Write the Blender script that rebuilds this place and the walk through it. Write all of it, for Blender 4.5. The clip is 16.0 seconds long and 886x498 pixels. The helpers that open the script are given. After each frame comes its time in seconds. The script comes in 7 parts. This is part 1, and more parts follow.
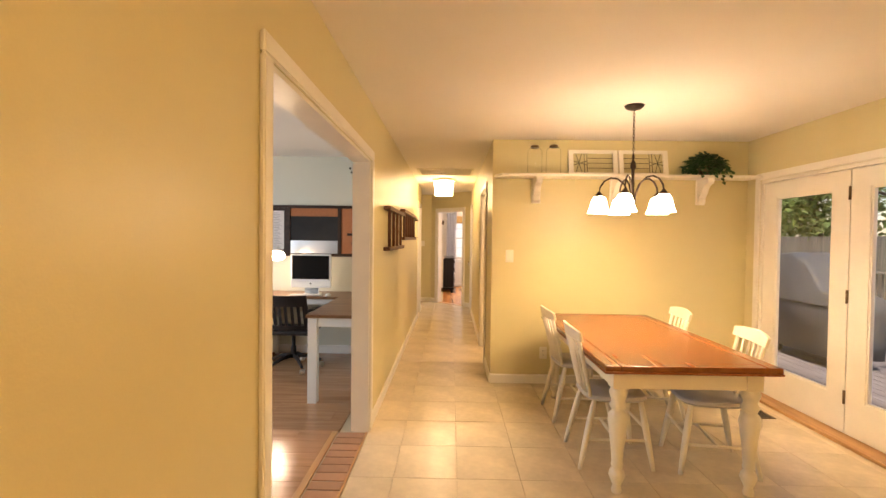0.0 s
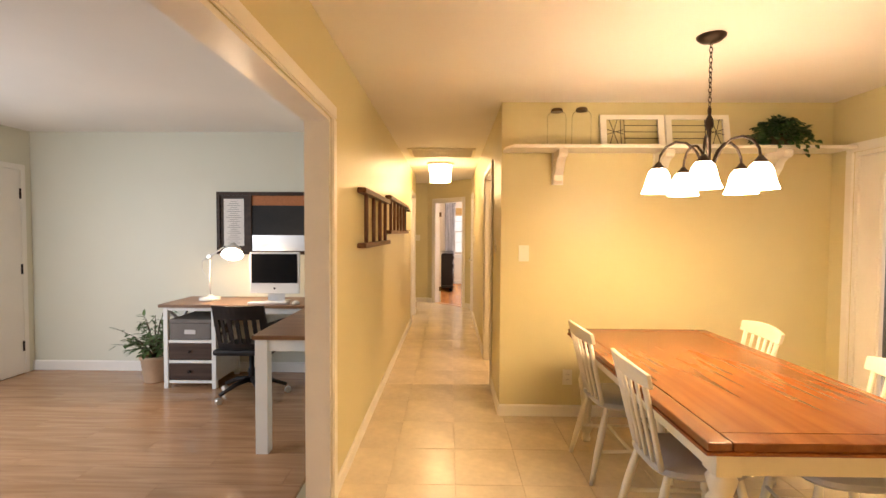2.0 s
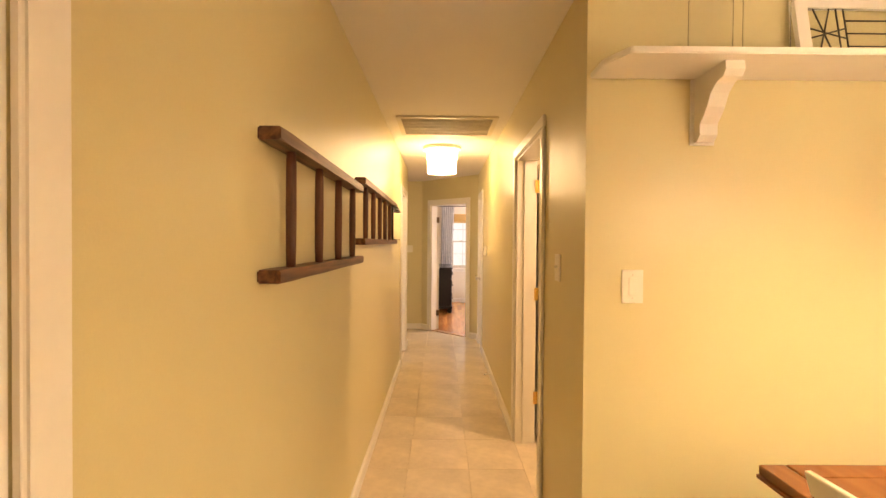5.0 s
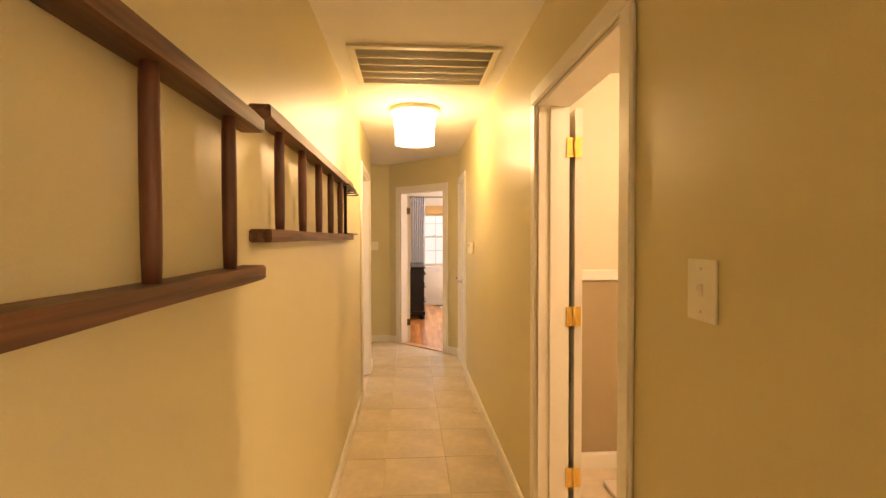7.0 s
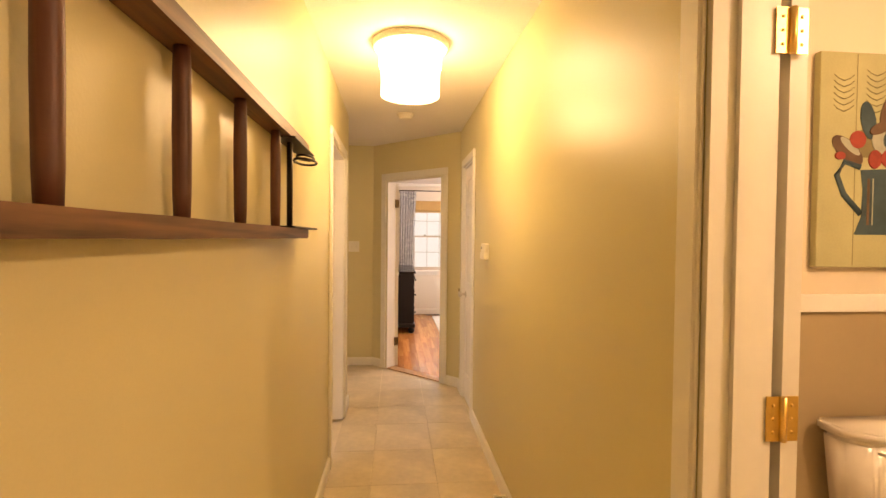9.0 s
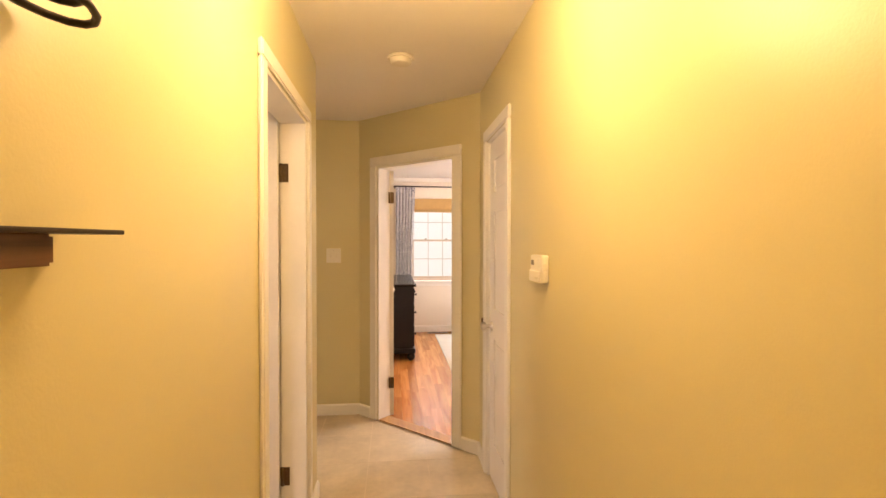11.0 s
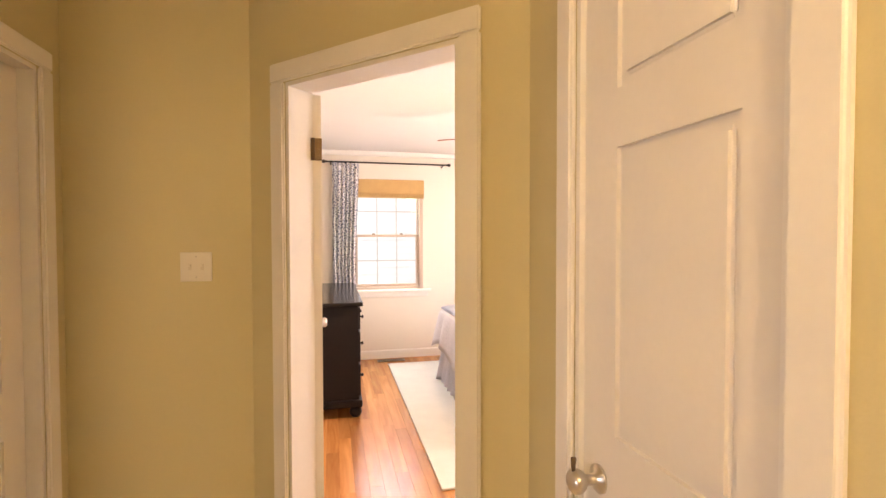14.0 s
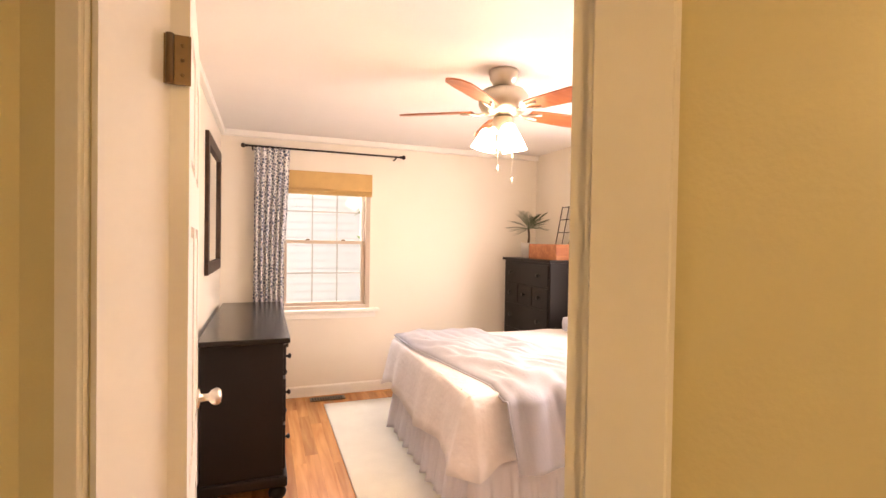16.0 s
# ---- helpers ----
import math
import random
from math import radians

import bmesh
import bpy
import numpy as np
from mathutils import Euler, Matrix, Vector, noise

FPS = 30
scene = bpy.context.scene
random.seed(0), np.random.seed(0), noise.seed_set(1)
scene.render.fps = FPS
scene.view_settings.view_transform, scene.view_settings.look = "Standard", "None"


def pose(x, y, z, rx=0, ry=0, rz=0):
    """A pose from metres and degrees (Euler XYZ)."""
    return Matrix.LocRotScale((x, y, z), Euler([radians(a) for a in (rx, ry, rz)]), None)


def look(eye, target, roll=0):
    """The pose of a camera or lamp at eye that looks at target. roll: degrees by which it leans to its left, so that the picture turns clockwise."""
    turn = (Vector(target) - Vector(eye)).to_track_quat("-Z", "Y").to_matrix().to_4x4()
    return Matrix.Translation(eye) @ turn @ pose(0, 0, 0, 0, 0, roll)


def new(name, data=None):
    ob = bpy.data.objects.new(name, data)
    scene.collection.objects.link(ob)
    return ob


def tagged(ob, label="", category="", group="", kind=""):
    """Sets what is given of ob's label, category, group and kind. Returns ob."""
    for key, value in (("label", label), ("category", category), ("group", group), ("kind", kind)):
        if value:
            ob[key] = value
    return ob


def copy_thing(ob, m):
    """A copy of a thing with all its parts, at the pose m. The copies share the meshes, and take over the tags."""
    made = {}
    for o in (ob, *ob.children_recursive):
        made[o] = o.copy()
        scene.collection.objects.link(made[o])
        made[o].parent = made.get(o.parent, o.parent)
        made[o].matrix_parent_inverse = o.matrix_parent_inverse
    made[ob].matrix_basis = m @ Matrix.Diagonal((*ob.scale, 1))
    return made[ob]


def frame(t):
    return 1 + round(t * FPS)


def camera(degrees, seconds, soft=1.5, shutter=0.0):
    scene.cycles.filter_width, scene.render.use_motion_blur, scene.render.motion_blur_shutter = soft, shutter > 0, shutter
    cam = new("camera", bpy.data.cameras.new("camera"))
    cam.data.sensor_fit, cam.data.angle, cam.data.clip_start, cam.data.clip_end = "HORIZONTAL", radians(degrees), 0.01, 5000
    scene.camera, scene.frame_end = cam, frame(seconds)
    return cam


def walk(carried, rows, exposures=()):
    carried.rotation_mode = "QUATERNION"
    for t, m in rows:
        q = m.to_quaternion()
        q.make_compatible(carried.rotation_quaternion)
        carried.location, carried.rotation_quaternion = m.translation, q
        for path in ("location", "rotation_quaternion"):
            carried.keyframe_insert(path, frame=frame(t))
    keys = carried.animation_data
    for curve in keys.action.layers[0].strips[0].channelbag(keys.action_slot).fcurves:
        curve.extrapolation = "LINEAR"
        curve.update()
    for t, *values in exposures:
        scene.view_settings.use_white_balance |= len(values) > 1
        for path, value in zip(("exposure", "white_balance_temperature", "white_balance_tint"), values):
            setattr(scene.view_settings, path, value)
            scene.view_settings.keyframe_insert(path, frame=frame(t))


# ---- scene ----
cam = camera(85.8, 16.0)
PATH = [
    (0, (0.785, -0.449, 1.448), (0.752, 1.551, 1.403), 0.7),
    (0.5, (0.808, -0.184, 1.44), (0.745, 1.814, 1.38), 0.6),
    (1, (0.805, 0.089, 1.433), (0.745, 2.087, 1.36), 0.7),
    (1.5, (0.807, 0.359, 1.438), (0.769, 2.357, 1.363), 0.3),
    (2, (0.802, 0.627, 1.438), (0.772, 2.625, 1.368), 0.3),
    (2.2, (0.79, 0.748, 1.432), (0.766, 2.747, 1.367), 0.4),
    (2.5, (0.788, 0.914, 1.434), (0.768, 2.913, 1.372), 0.4),
    (3, (0.767, 1.214, 1.441), (0.771, 3.213, 1.384), 0.5),
    (3.5, (0.751, 1.535, 1.446), (0.757, 3.535, 1.409), 0.5),
    (3.7, (0.741, 1.673, 1.448), (0.74, 3.673, 1.411), 0.6),
    (6, (0.619, 3.201, 1.432), (0.658, 5.201, 1.409), -0.1),
    (6.5, (0.618, 3.519, 1.438), (0.702, 5.517, 1.408), -0.2),
    (7, (0.609, 3.832, 1.431), (0.75, 5.826, 1.385), -0.1),
    (7.5, (0.626, 4.131, 1.419), (0.783, 6.124, 1.364), -0.1),
    (8, (0.611, 4.441, 1.423), (0.784, 6.433, 1.365), 0.3),
    (8.5, (0.599, 4.758, 1.425), (0.787, 6.748, 1.369), 0.7),
    (9, (0.585, 5.081, 1.426), (0.783, 7.07, 1.381), 0.6),
    (11.5, (0.625, 6.757, 1.45), (0.834, 8.745, 1.416), 0.0),
    (12, (0.633, 7.081, 1.448), (0.864, 9.067, 1.408), 0.1),
    (12.5, (0.641, 7.416, 1.435), (0.919, 9.396, 1.39), -0.4),
    (13, (0.649, 7.735, 1.431), (0.976, 9.707, 1.379), -0.3),
    (13.5, (0.662, 8.041, 1.431), (1.046, 10.003, 1.383), 0.0),
    (14, (0.664, 8.35, 1.445), (1.112, 10.298, 1.393), -0.1),
    (14.5, (0.681, 8.632, 1.461), (1.186, 10.567, 1.413), 0.5),
    (15, (0.699, 8.904, 1.463), (1.27, 10.82, 1.42), 0.9),
    (16, (0.752, 9.370, 1.476), (1.451, 11.243, 1.446), 0.9),
]
walk(cam, [(t, look(eye, target, roll)) for t, eye, target, roll in PATH],
     exposures=[(0.0, 0.41, 7600, 20), (3.7, 0.41, 7600, 20), (7.0, 0.32, 8000, 21), (9.0, 0.20, 8100, 21), (12.0, 0.43, 7300, 20), (14.0, 0.53, 7100, 20), (14.8, 0.52, 7300, 20), (16.0, 0.32, 7900, 22)])

# ---- world, sun and large lights ----
world = bpy.data.worlds.new("sky")
scene.world = world
world.use_nodes = True
wn = world.node_tree.nodes
sky = wn.new("ShaderNodeTexSky")
sky.sky_type = "NISHITA"
sky.sun_disc = False
sky.sun_elevation, sky.sun_rotation = radians(52), radians(200)
world.node_tree.links.new(sky.outputs[0], wn["Background"].inputs[0])
wn["Background"].inputs[1].default_value = 0.15
sun = new("sun", bpy.data.lights.new("sun", "SUN"))
sun.data.energy, sun.data.angle, sun.data.color = 3.4, radians(6), (1.0, 0.97, 0.93)
sun.matrix_world = look((-3.0, -8.0, 14.0), (0.0, 0.0, 0.0))

WARM, HALLC, FANC = (1.0, 0.715, 0.405), (1.0, 0.71, 0.38), (1.0, 0.74, 0.48)
SHADE_GLOW, HALL_GLOW, HALL_TOP_GLOW, FAN_GLOW, DESK_GLOW = 25.0, 7.0, 20.0, 22.0, 45.0


def point_lamp(name, loc, watts, colour, radius=0.04):
    d = bpy.data.lights.new(name, "POINT")
    d.energy, d.color, d.shadow_soft_size = watts, colour, radius
    ob = new(name, d)
    ob.location = loc
    return ob


def window_area(name, loc, target, w, h, watts, colour):
    d = bpy.data.lights.new(name, "AREA")
    d.shape, d.size, d.size_y, d.energy, d.color = "RECTANGLE", w, h, watts, colour
    ob = new(name, d)
    ob.matrix_world = look(loc, target)
    return ob


window_area("daylight_office", (-3.53, 2.6, 1.35), (-1.9, 4.2, 0.0), 2.6, 1.5, 72, (0.62, 0.80, 1.0))
# Fill through an invented, unseen side window to brighten the bedroom.
window_area("bedroom_side_fill", (3.66, 11.6, 1.45), (0.5, 11.6, 1.0), 1.2, 1.2, 62, (0.95, 0.93, 1.0))
window_area("daylight_bedroom", (1.29, 14.50, 2.36), (1.35, 12.5, 0.2), 0.8, 0.5, 60, (0.80, 0.88, 1.0))
# Unseen source added so the open door leaf comes out brighter.
window_area("side_room_fill", (-2.20, 7.2, 1.4), (0.0, 7.6, 1.3), 1.1, 1.1, 19, (0.97, 0.93, 0.97))
for k in range(5):
    a = 0.37 + k * 2 * math.pi / 5
    point_lamp("chandelier_bulb", (2.12 + 0.235 * math.cos(a), 3.10 + 0.235 * math.sin(a), 1.67), 8.6, WARM, 0.035)
LAMPX, LAMPY = 0.655, 7.60
point_lamp("hall_bulb", (LAMPX, LAMPY, 2.07), 15, HALLC, 0.08)
point_lamp("desk_bulb", (-1.20, 5.03, 1.17), 7, (1.0, 0.80, 0.55), 0.03)
for k in range(3):
    a = 0.4 + k * 2.094
    point_lamp("fan_bulb", (2.0 + 0.10 * math.cos(a), 11.78 + 0.10 * math.sin(a), 1.985), 11, FANC, 0.04)
# Unseen lamp added to light the bathroom; it has no fixture.
point_lamp("bath_fill", (2.3, 5.2, 2.25), 48, (1.0, 0.74, 0.50), 0.08)
# Fill behind the walk's start, added to lift the dining walls and ceiling.
point_lamp("rear_fill", (2.3, -1.6, 2.25), 56, WARM, 0.12)


# ---- materials ----
def mat(name, colour, rough=0.5, metal=0.0, vary=0.08, scale=3.0, bump=0.0, bscale=60.0, per_piece=0.0, glow=0.0, glow_colour=None):
    """A surface with two scales of tone, fine relief and, for pieces, a tone of their own."""
    m = bpy.data.materials.new(name)
    m.use_nodes = True
    nt = m.node_tree
    n, ln = nt.nodes, nt.links
    p = n["Principled BSDF"]
    p.inputs["Roughness"].default_value = rough
    p.inputs["Metallic"].default_value = metal
    tc = n.new("ShaderNodeTexCoord")
    big = n.new("ShaderNodeTexNoise")
    big.inputs["Scale"].default_value, big.inputs["Detail"].default_value = scale, 5
    ln.new(tc.outputs["Object"], big.inputs["Vector"])
    fine = n.new("ShaderNodeTexNoise")
    fine.inputs["Scale"].default_value, fine.inputs["Detail"].default_value = bscale, 3
    ln.new(tc.outputs["Object"], fine.inputs["Vector"])
    mix = n.new("ShaderNodeMath")
    mix.operation = "MULTIPLY_ADD"
    ln.new(fine.outputs["Fac"], mix.inputs[0])
    mix.inputs[1].default_value = 0.35
    ln.new(big.outputs["Fac"], mix.inputs[2])
    tone = n.new("ShaderNodeMapRange")
    tone.inputs["From Min"].default_value, tone.inputs["From Max"].default_value = 0.35, 1.0
    tone.inputs["To Min"].default_value, tone.inputs["To Max"].default_value = 1 - vary, 1 + vary
    ln.new(mix.outputs[0], tone.inputs["Value"])
    last = tone.outputs[0]
    if per_piece:
        info = n.new("ShaderNodeObjectInfo")
        r = n.new("ShaderNodeMapRange")
        r.inputs["To Min"].default_value, r.inputs["To Max"].default_value = 1 - per_piece, 1 + per_piece
        ln.new(info.outputs["Random"], r.inputs["Value"])
        mul = n.new("ShaderNodeMath")
        mul.operation = "MULTIPLY"
        ln.new(last, mul.inputs[0])
        ln.new(r.outputs[0], mul.inputs[1])
        last = mul.outputs[0]
    sc = n.new("ShaderNodeVectorMath")
    sc.operation = "SCALE"
    sc.inputs[0].default_value = colour
    ln.new(last, sc.inputs["Scale"])
    ln.new(sc.outputs[0], p.inputs["Base Color"])
    if bump:
        b = n.new("ShaderNodeBump")
        b.inputs["Strength"].default_value, b.inputs["Distance"].default_value = bump, 0.004
        ln.new(fine.outputs["Fac"], b.inputs["Height"])
        ln.new(b.outputs[0], p.inputs["Normal"])
    if glow:
        p.inputs["Emission Color"].default_value = (*(glow_colour or colour), 1)
        p.inputs["Emission Strength"].default_value = glow
    return m


def wood(name, dark, light, axis="x", rough=0.35, stretch=14.0, per_piece=0.0, scale=1.6):
    """Grained timber, the grain along one axis of the object."""
    m = bpy.data.materials.new(name)
    m.use_nodes = True
    nt = m.node_tree
    n, ln = nt.nodes, nt.links
    p = n["Principled BSDF"]
    p.inputs["Roughness"].default_value = rough
    tc, mp = n.new("ShaderNodeTexCoord"), n.new("ShaderNodeMapping")
    s = [stretch] * 3
    s["xyz".index(axis)] = 1.0
    mp.inputs["Scale"].default_value = s
    ln.new(tc.outputs["Object"], mp.inputs["Vector"])
    src = mp.outputs[0]
    info = n.new("ShaderNodeObjectInfo")
    if per_piece:
        shift = n.new("ShaderNodeVectorMath")
        shift.operation = "MULTIPLY_ADD"
        ln.new(info.outputs["Random"], shift.inputs[0])
        shift.inputs[1].default_value = (37, 53, 29)
        ln.new(src, shift.inputs[2])
        src = shift.outputs[0]
    tex = n.new("ShaderNodeTexNoise")
    tex.inputs["Scale"].default_value, tex.inputs["Detail"].default_value, tex.inputs["Distortion"].default_value = scale, 6, 0.6
    ln.new(src, tex.inputs["Vector"])
    ramp = n.new("ShaderNodeValToRGB")
    ramp.color_ramp.elements[0].position, ramp.color_ramp.elements[0].color = 0.32, (*dark, 1)
    ramp.color_ramp.elements[1].position, ramp.color_ramp.elements[1].color = 0.68, (*light, 1)
    ln.new(tex.outputs["Fac"], ramp.inputs[0])
    out = ramp.outputs[0]
    if per_piece:
        r = n.new("ShaderNodeMapRange")
        r.inputs["To Min"].default_value, r.inputs["To Max"].default_value = 1 - per_piece, 1 + per_piece
        ln.new(info.outputs["Random"], r.inputs["Value"])
        sc = n.new("ShaderNodeVectorMath")
        sc.operation = "SCALE"
        ln.new(out, sc.inputs[0])
        ln.new(r.outputs[0], sc.inputs["Scale"])
        out = sc.outputs[0]
    ln.new(out, p.inputs["Base Color"])
    b = n.new("ShaderNodeBump")
    b.inputs["Strength"].default_value, b.inputs["Distance"].default_value = 0.12, 0.003
    ln.new(tex.outputs["Fac"], b.inputs["Height"])
    ln.new(b.outputs[0], p.inputs["Normal"])
    return m


def glass_mat(name, colour=(1, 1, 1), rough=0.0, ior=1.45):
    m = bpy.data.materials.new(name)
    m.use_nodes = True
    p = m.node_tree.nodes["Principled BSDF"]
    p.inputs["Base Color"].default_value = (*colour, 1)
    p.inputs["Roughness"].default_value = rough
    p.inputs["Transmission Weight"].default_value = 1.0
    p.inputs["IOR"].default_value = ior
    return m


M_WALL = mat("paint_khaki", (0.65, 0.575, 0.33), 0.38, vary=0.04, scale=1.2, bump=0.10, bscale=180)
M_OFFICE = mat("paint_sage", (0.68, 0.665, 0.55), 0.5, vary=0.04, scale=1.2, bump=0.10, bscale=180)
M_BED = mat("paint_cream", (0.80, 0.74, 0.64), 0.5, vary=0.03, scale=1.2, bump=0.08, bscale=180)
M_BATHU = mat("paint_bath_upper", (0.76, 0.66, 0.52), 0.5, vary=0.03)
M_BATHL = mat("paint_bath_lower", (0.40, 0.31, 0.19), 0.5, vary=0.04)
M_CEIL = mat("ceiling_white", (0.84, 0.81, 0.77), 0.8, vary=0.03, scale=1.5, bump=0.25, bscale=90)
M_TRIM = mat("trim_white", (0.84, 0.81, 0.75), 0.32, vary=0.04, scale=5, bump=0.04)
M_DOOR = mat("door_white", (0.80, 0.76, 0.70), 0.35, vary=0.04, scale=4, bump=0.05)
M_TILE = mat("floor_tile", (0.70, 0.595, 0.44), 0.26, vary=0.20, scale=4, bump=0.06, bscale=25, per_piece=0.03)
M_GROUT = mat("grout", (0.67, 0.565, 0.415), 0.85, vary=0.12, scale=8, bump=0.3)
M_BRICK = mat("threshold_brick", (0.42, 0.24, 0.15), 0.7, vary=0.18, scale=9, bump=0.4, bscale=90, per_piece=0.15)
M_MORTAR = mat("mortar", (0.58, 0.53, 0.45), 0.9, vary=0.1, bump=0.4)
M_LAM = wood("laminate_plank", (0.37, 0.19, 0.095), (0.52, 0.285, 0.15), "x", 0.20, 12, per_piece=0.05)
M_OAK = wood("oak_strip", (0.42, 0.16, 0.045), (0.62, 0.29, 0.095), "y", 0.24, 12, per_piece=0.20)
M_OAKX = wood("oak_threshold", (0.42, 0.22, 0.09), (0.58, 0.34, 0.15), "y", 0.4)
M_TABLE = wood("table_top", (0.19, 0.056, 0.013), (0.26, 0.087, 0.022), "y", 0.25, 14, scale=1.2)
M_EDGE = wood("table_edge", (0.20, 0.05, 0.015), (0.30, 0.09, 0.025), "y", 0.25, 16)
M_CREAM = mat("cream_paint", (0.78, 0.72, 0.58), 0.38, vary=0.05, scale=6, bump=0.05)
M_LADDER = wood("ladder_wood", (0.045, 0.015, 0.008), (0.20, 0.085, 0.040), "y", 0.5, 20, scale=2.4)
M_RUNG = wood("rung_wood", (0.055, 0.018, 0.010), (0.16, 0.055, 0.028), "z", 0.5, 18, scale=2.2)
M_IRON = mat("dark_iron", (0.035, 0.025, 0.02), 0.45, 0.6, vary=0.15)
M_BRONZE = mat("oil_rubbed_bronze", (0.032, 0.019, 0.013), 0.42, 0.6, vary=0.15)
M_BRASS = mat("brass", (0.80, 0.55, 0.20), 0.28, 1.0, vary=0.08)
M_OLDBRASS = mat("aged_brass", (0.15, 0.10, 0.055), 0.42, 0.9, vary=0.2)
M_NICKEL = mat("brushed_nickel", (0.62, 0.58, 0.52), 0.28, 1.0, vary=0.05)
M_PLATE = mat("plate_plastic", (0.82, 0.78, 0.68), 0.35, vary=0.02)
M_DARKSLOT = mat("dark_slot", (0.03, 0.028, 0.025), 0.7)
M_DUCT = mat("duct_shadow", (0.05, 0.04, 0.03), 0.9)
M_VENT = mat("vent_white", (0.74, 0.69, 0.58), 0.5, vary=0.04)
M_SHADE = mat("frosted_shade", (0.95, 0.93, 0.88), 0.5, vary=0.0, glow=SHADE_GLOW, glow_colour=(1.0, 0.82, 0.56))
M_DRUM = mat("drum_shade", (0.95, 0.93, 0.86), 0.6, vary=0.02, glow=HALL_GLOW, glow_colour=(1.0, 0.76, 0.44))
M_DRUMTOP = mat("drum_upper_shade", (0.95, 0.93, 0.86), 0.6, vary=0.02, glow=HALL_TOP_GLOW, glow_colour=(1.0, 0.78, 0.48))
M_DRUM2 = mat("drum_rim", (0.85, 0.80, 0.66), 0.5, vary=0.02)
M_FANSH = mat("fan_shade", (0.95, 0.93, 0.9), 0.5, vary=0.0, glow=FAN_GLOW, glow_colour=(1.0, 0.84, 0.66))
M_DESKSH = mat("bulb_glow", (0.95, 0.93, 0.9), 0.5, vary=0.0, glow=DESK_GLOW, glow_colour=(1.0, 0.86, 0.68))
M_GLASS = glass_mat("clear_glass")
M_JAR = glass_mat("thin_glass", ior=1.10)
M_CAME = mat("lead_came", (0.07, 0.06, 0.05), 0.5, 0.5)
M_LEAF = mat("ivy_leaf", (0.025, 0.075, 0.018), 0.42, vary=0.3, scale=14)
M_LEAF2 = mat("houseplant_leaf", (0.10, 0.17, 0.06), 0.45, vary=0.35, scale=14)
M_PALM = mat("small_palm_leaf", (0.05, 0.09, 0.03), 0.5, vary=0.3, scale=14)
M_STEM = mat("plant_stem", (0.09, 0.06, 0.03), 0.7)
M_TERRA = mat("pot_tan", (0.52, 0.36, 0.24), 0.7, vary=0.12, scale=8, bump=0.1)
M_SOIL = mat("soil", (0.04, 0.028, 0.02), 0.95, bump=0.6)
M_WHITEPOT = mat("white_pot", (0.78, 0.74, 0.68), 0.35)
M_BLACK = mat("black_furniture", (0.012, 0.009, 0.008), 0.42, vary=0.2, scale=4, bump=0.04)
M_BLACKTOP = mat("black_furniture_top", (0.014, 0.010, 0.009), 0.22, vary=0.2, scale=4, bump=0.03)
M_KNOB = mat("black_knob", (0.02, 0.016, 0.014), 0.35, 0.5)
M_DESKTOP = wood("desk_top", (0.16, 0.075, 0.035), (0.27, 0.14, 0.07), "x", 0.35, 14)
M_DESKW = mat("desk_white", (0.74, 0.73, 0.69), 0.42, vary=0.04, scale=5)
M_DRAWER = wood("drawer_dark", (0.045, 0.025, 0.018), (0.085, 0.05, 0.035), "x", 0.45, 14)
M_BOXGREY = mat("fabric_box_grey", (0.16, 0.14, 0.125), 0.85, vary=0.1, scale=9, bump=0.4, bscale=220)
M_SCREEN = mat("screen_black", (0.010, 0.010, 0.011), 0.08, vary=0.02)
M_MAC = mat("computer_white", (0.80, 0.79, 0.76), 0.25, vary=0.02)
M_ALU = mat("aluminium", (0.62, 0.62, 0.62), 0.32, 1.0, vary=0.03)
M_CORK = mat("cork", (0.42, 0.16, 0.07), 0.85, vary=0.2, scale=60, bump=0.4, bscale=150)
M_CHALK = mat("chalkboard", (0.025, 0.024, 0.024), 0.6, vary=0.25, scale=5)
M_PAPER = mat("paper", (0.72, 0.70, 0.68), 0.8, vary=0.04)
M_INK = mat("grey_ink", (0.35, 0.34, 0.34), 0.8)
M_BOARDF = wood("board_frame", (0.03, 0.018, 0.012), (0.065, 0.035, 0.022), "x", 0.45, 14)
M_CHAIRB = mat("office_chair_black", (0.018, 0.014, 0.013), 0.42, vary=0.15, bump=0.05)
M_SEATP = mat("seat_grey_paint", (0.50, 0.48, 0.46), 0.36, vary=0.05, scale=5)
M_LINEN = mat("bed_linen_white", (0.80, 0.76, 0.76), 0.85, vary=0.05, scale=8, bump=1.0, bscale=32)
M_SKIRT = mat("bed_skirt", (0.72, 0.69, 0.74), 0.9, vary=0.05, scale=8, bump=0.2, bscale=120)
M_DUVET = mat("duvet_blue_grey", (0.42, 0.43, 0.49), 0.9, vary=0.06, scale=7, bump=0.25, bscale=90)
M_RUG = mat("rug_cream", (0.68, 0.64, 0.55), 0.95, vary=0.06, scale=7, bump=0.6, bscale=260)
M_BLIND = mat("roman_blind", (0.56, 0.36, 0.14), 0.8, vary=0.08, scale=10, bump=0.4, bscale=160)
M_WINF = mat("window_taupe", (0.50, 0.40, 0.31), 0.45, vary=0.05)
M_SASH = mat("sash_white", (0.78, 0.76, 0.74), 0.4, vary=0.03)
M_FANWOOD = wood("fan_blade_wood", (0.28, 0.075, 0.028), (0.42, 0.14, 0.05), "x", 0.35, 14)
M_FANMET = mat("fan_pewter", (0.52, 0.46, 0.38), 0.32, 0.9, vary=0.06)
M_BASKET = wood("basket_wood", (0.30, 0.10, 0.04), (0.45, 0.18, 0.07), "x", 0.6, 14)
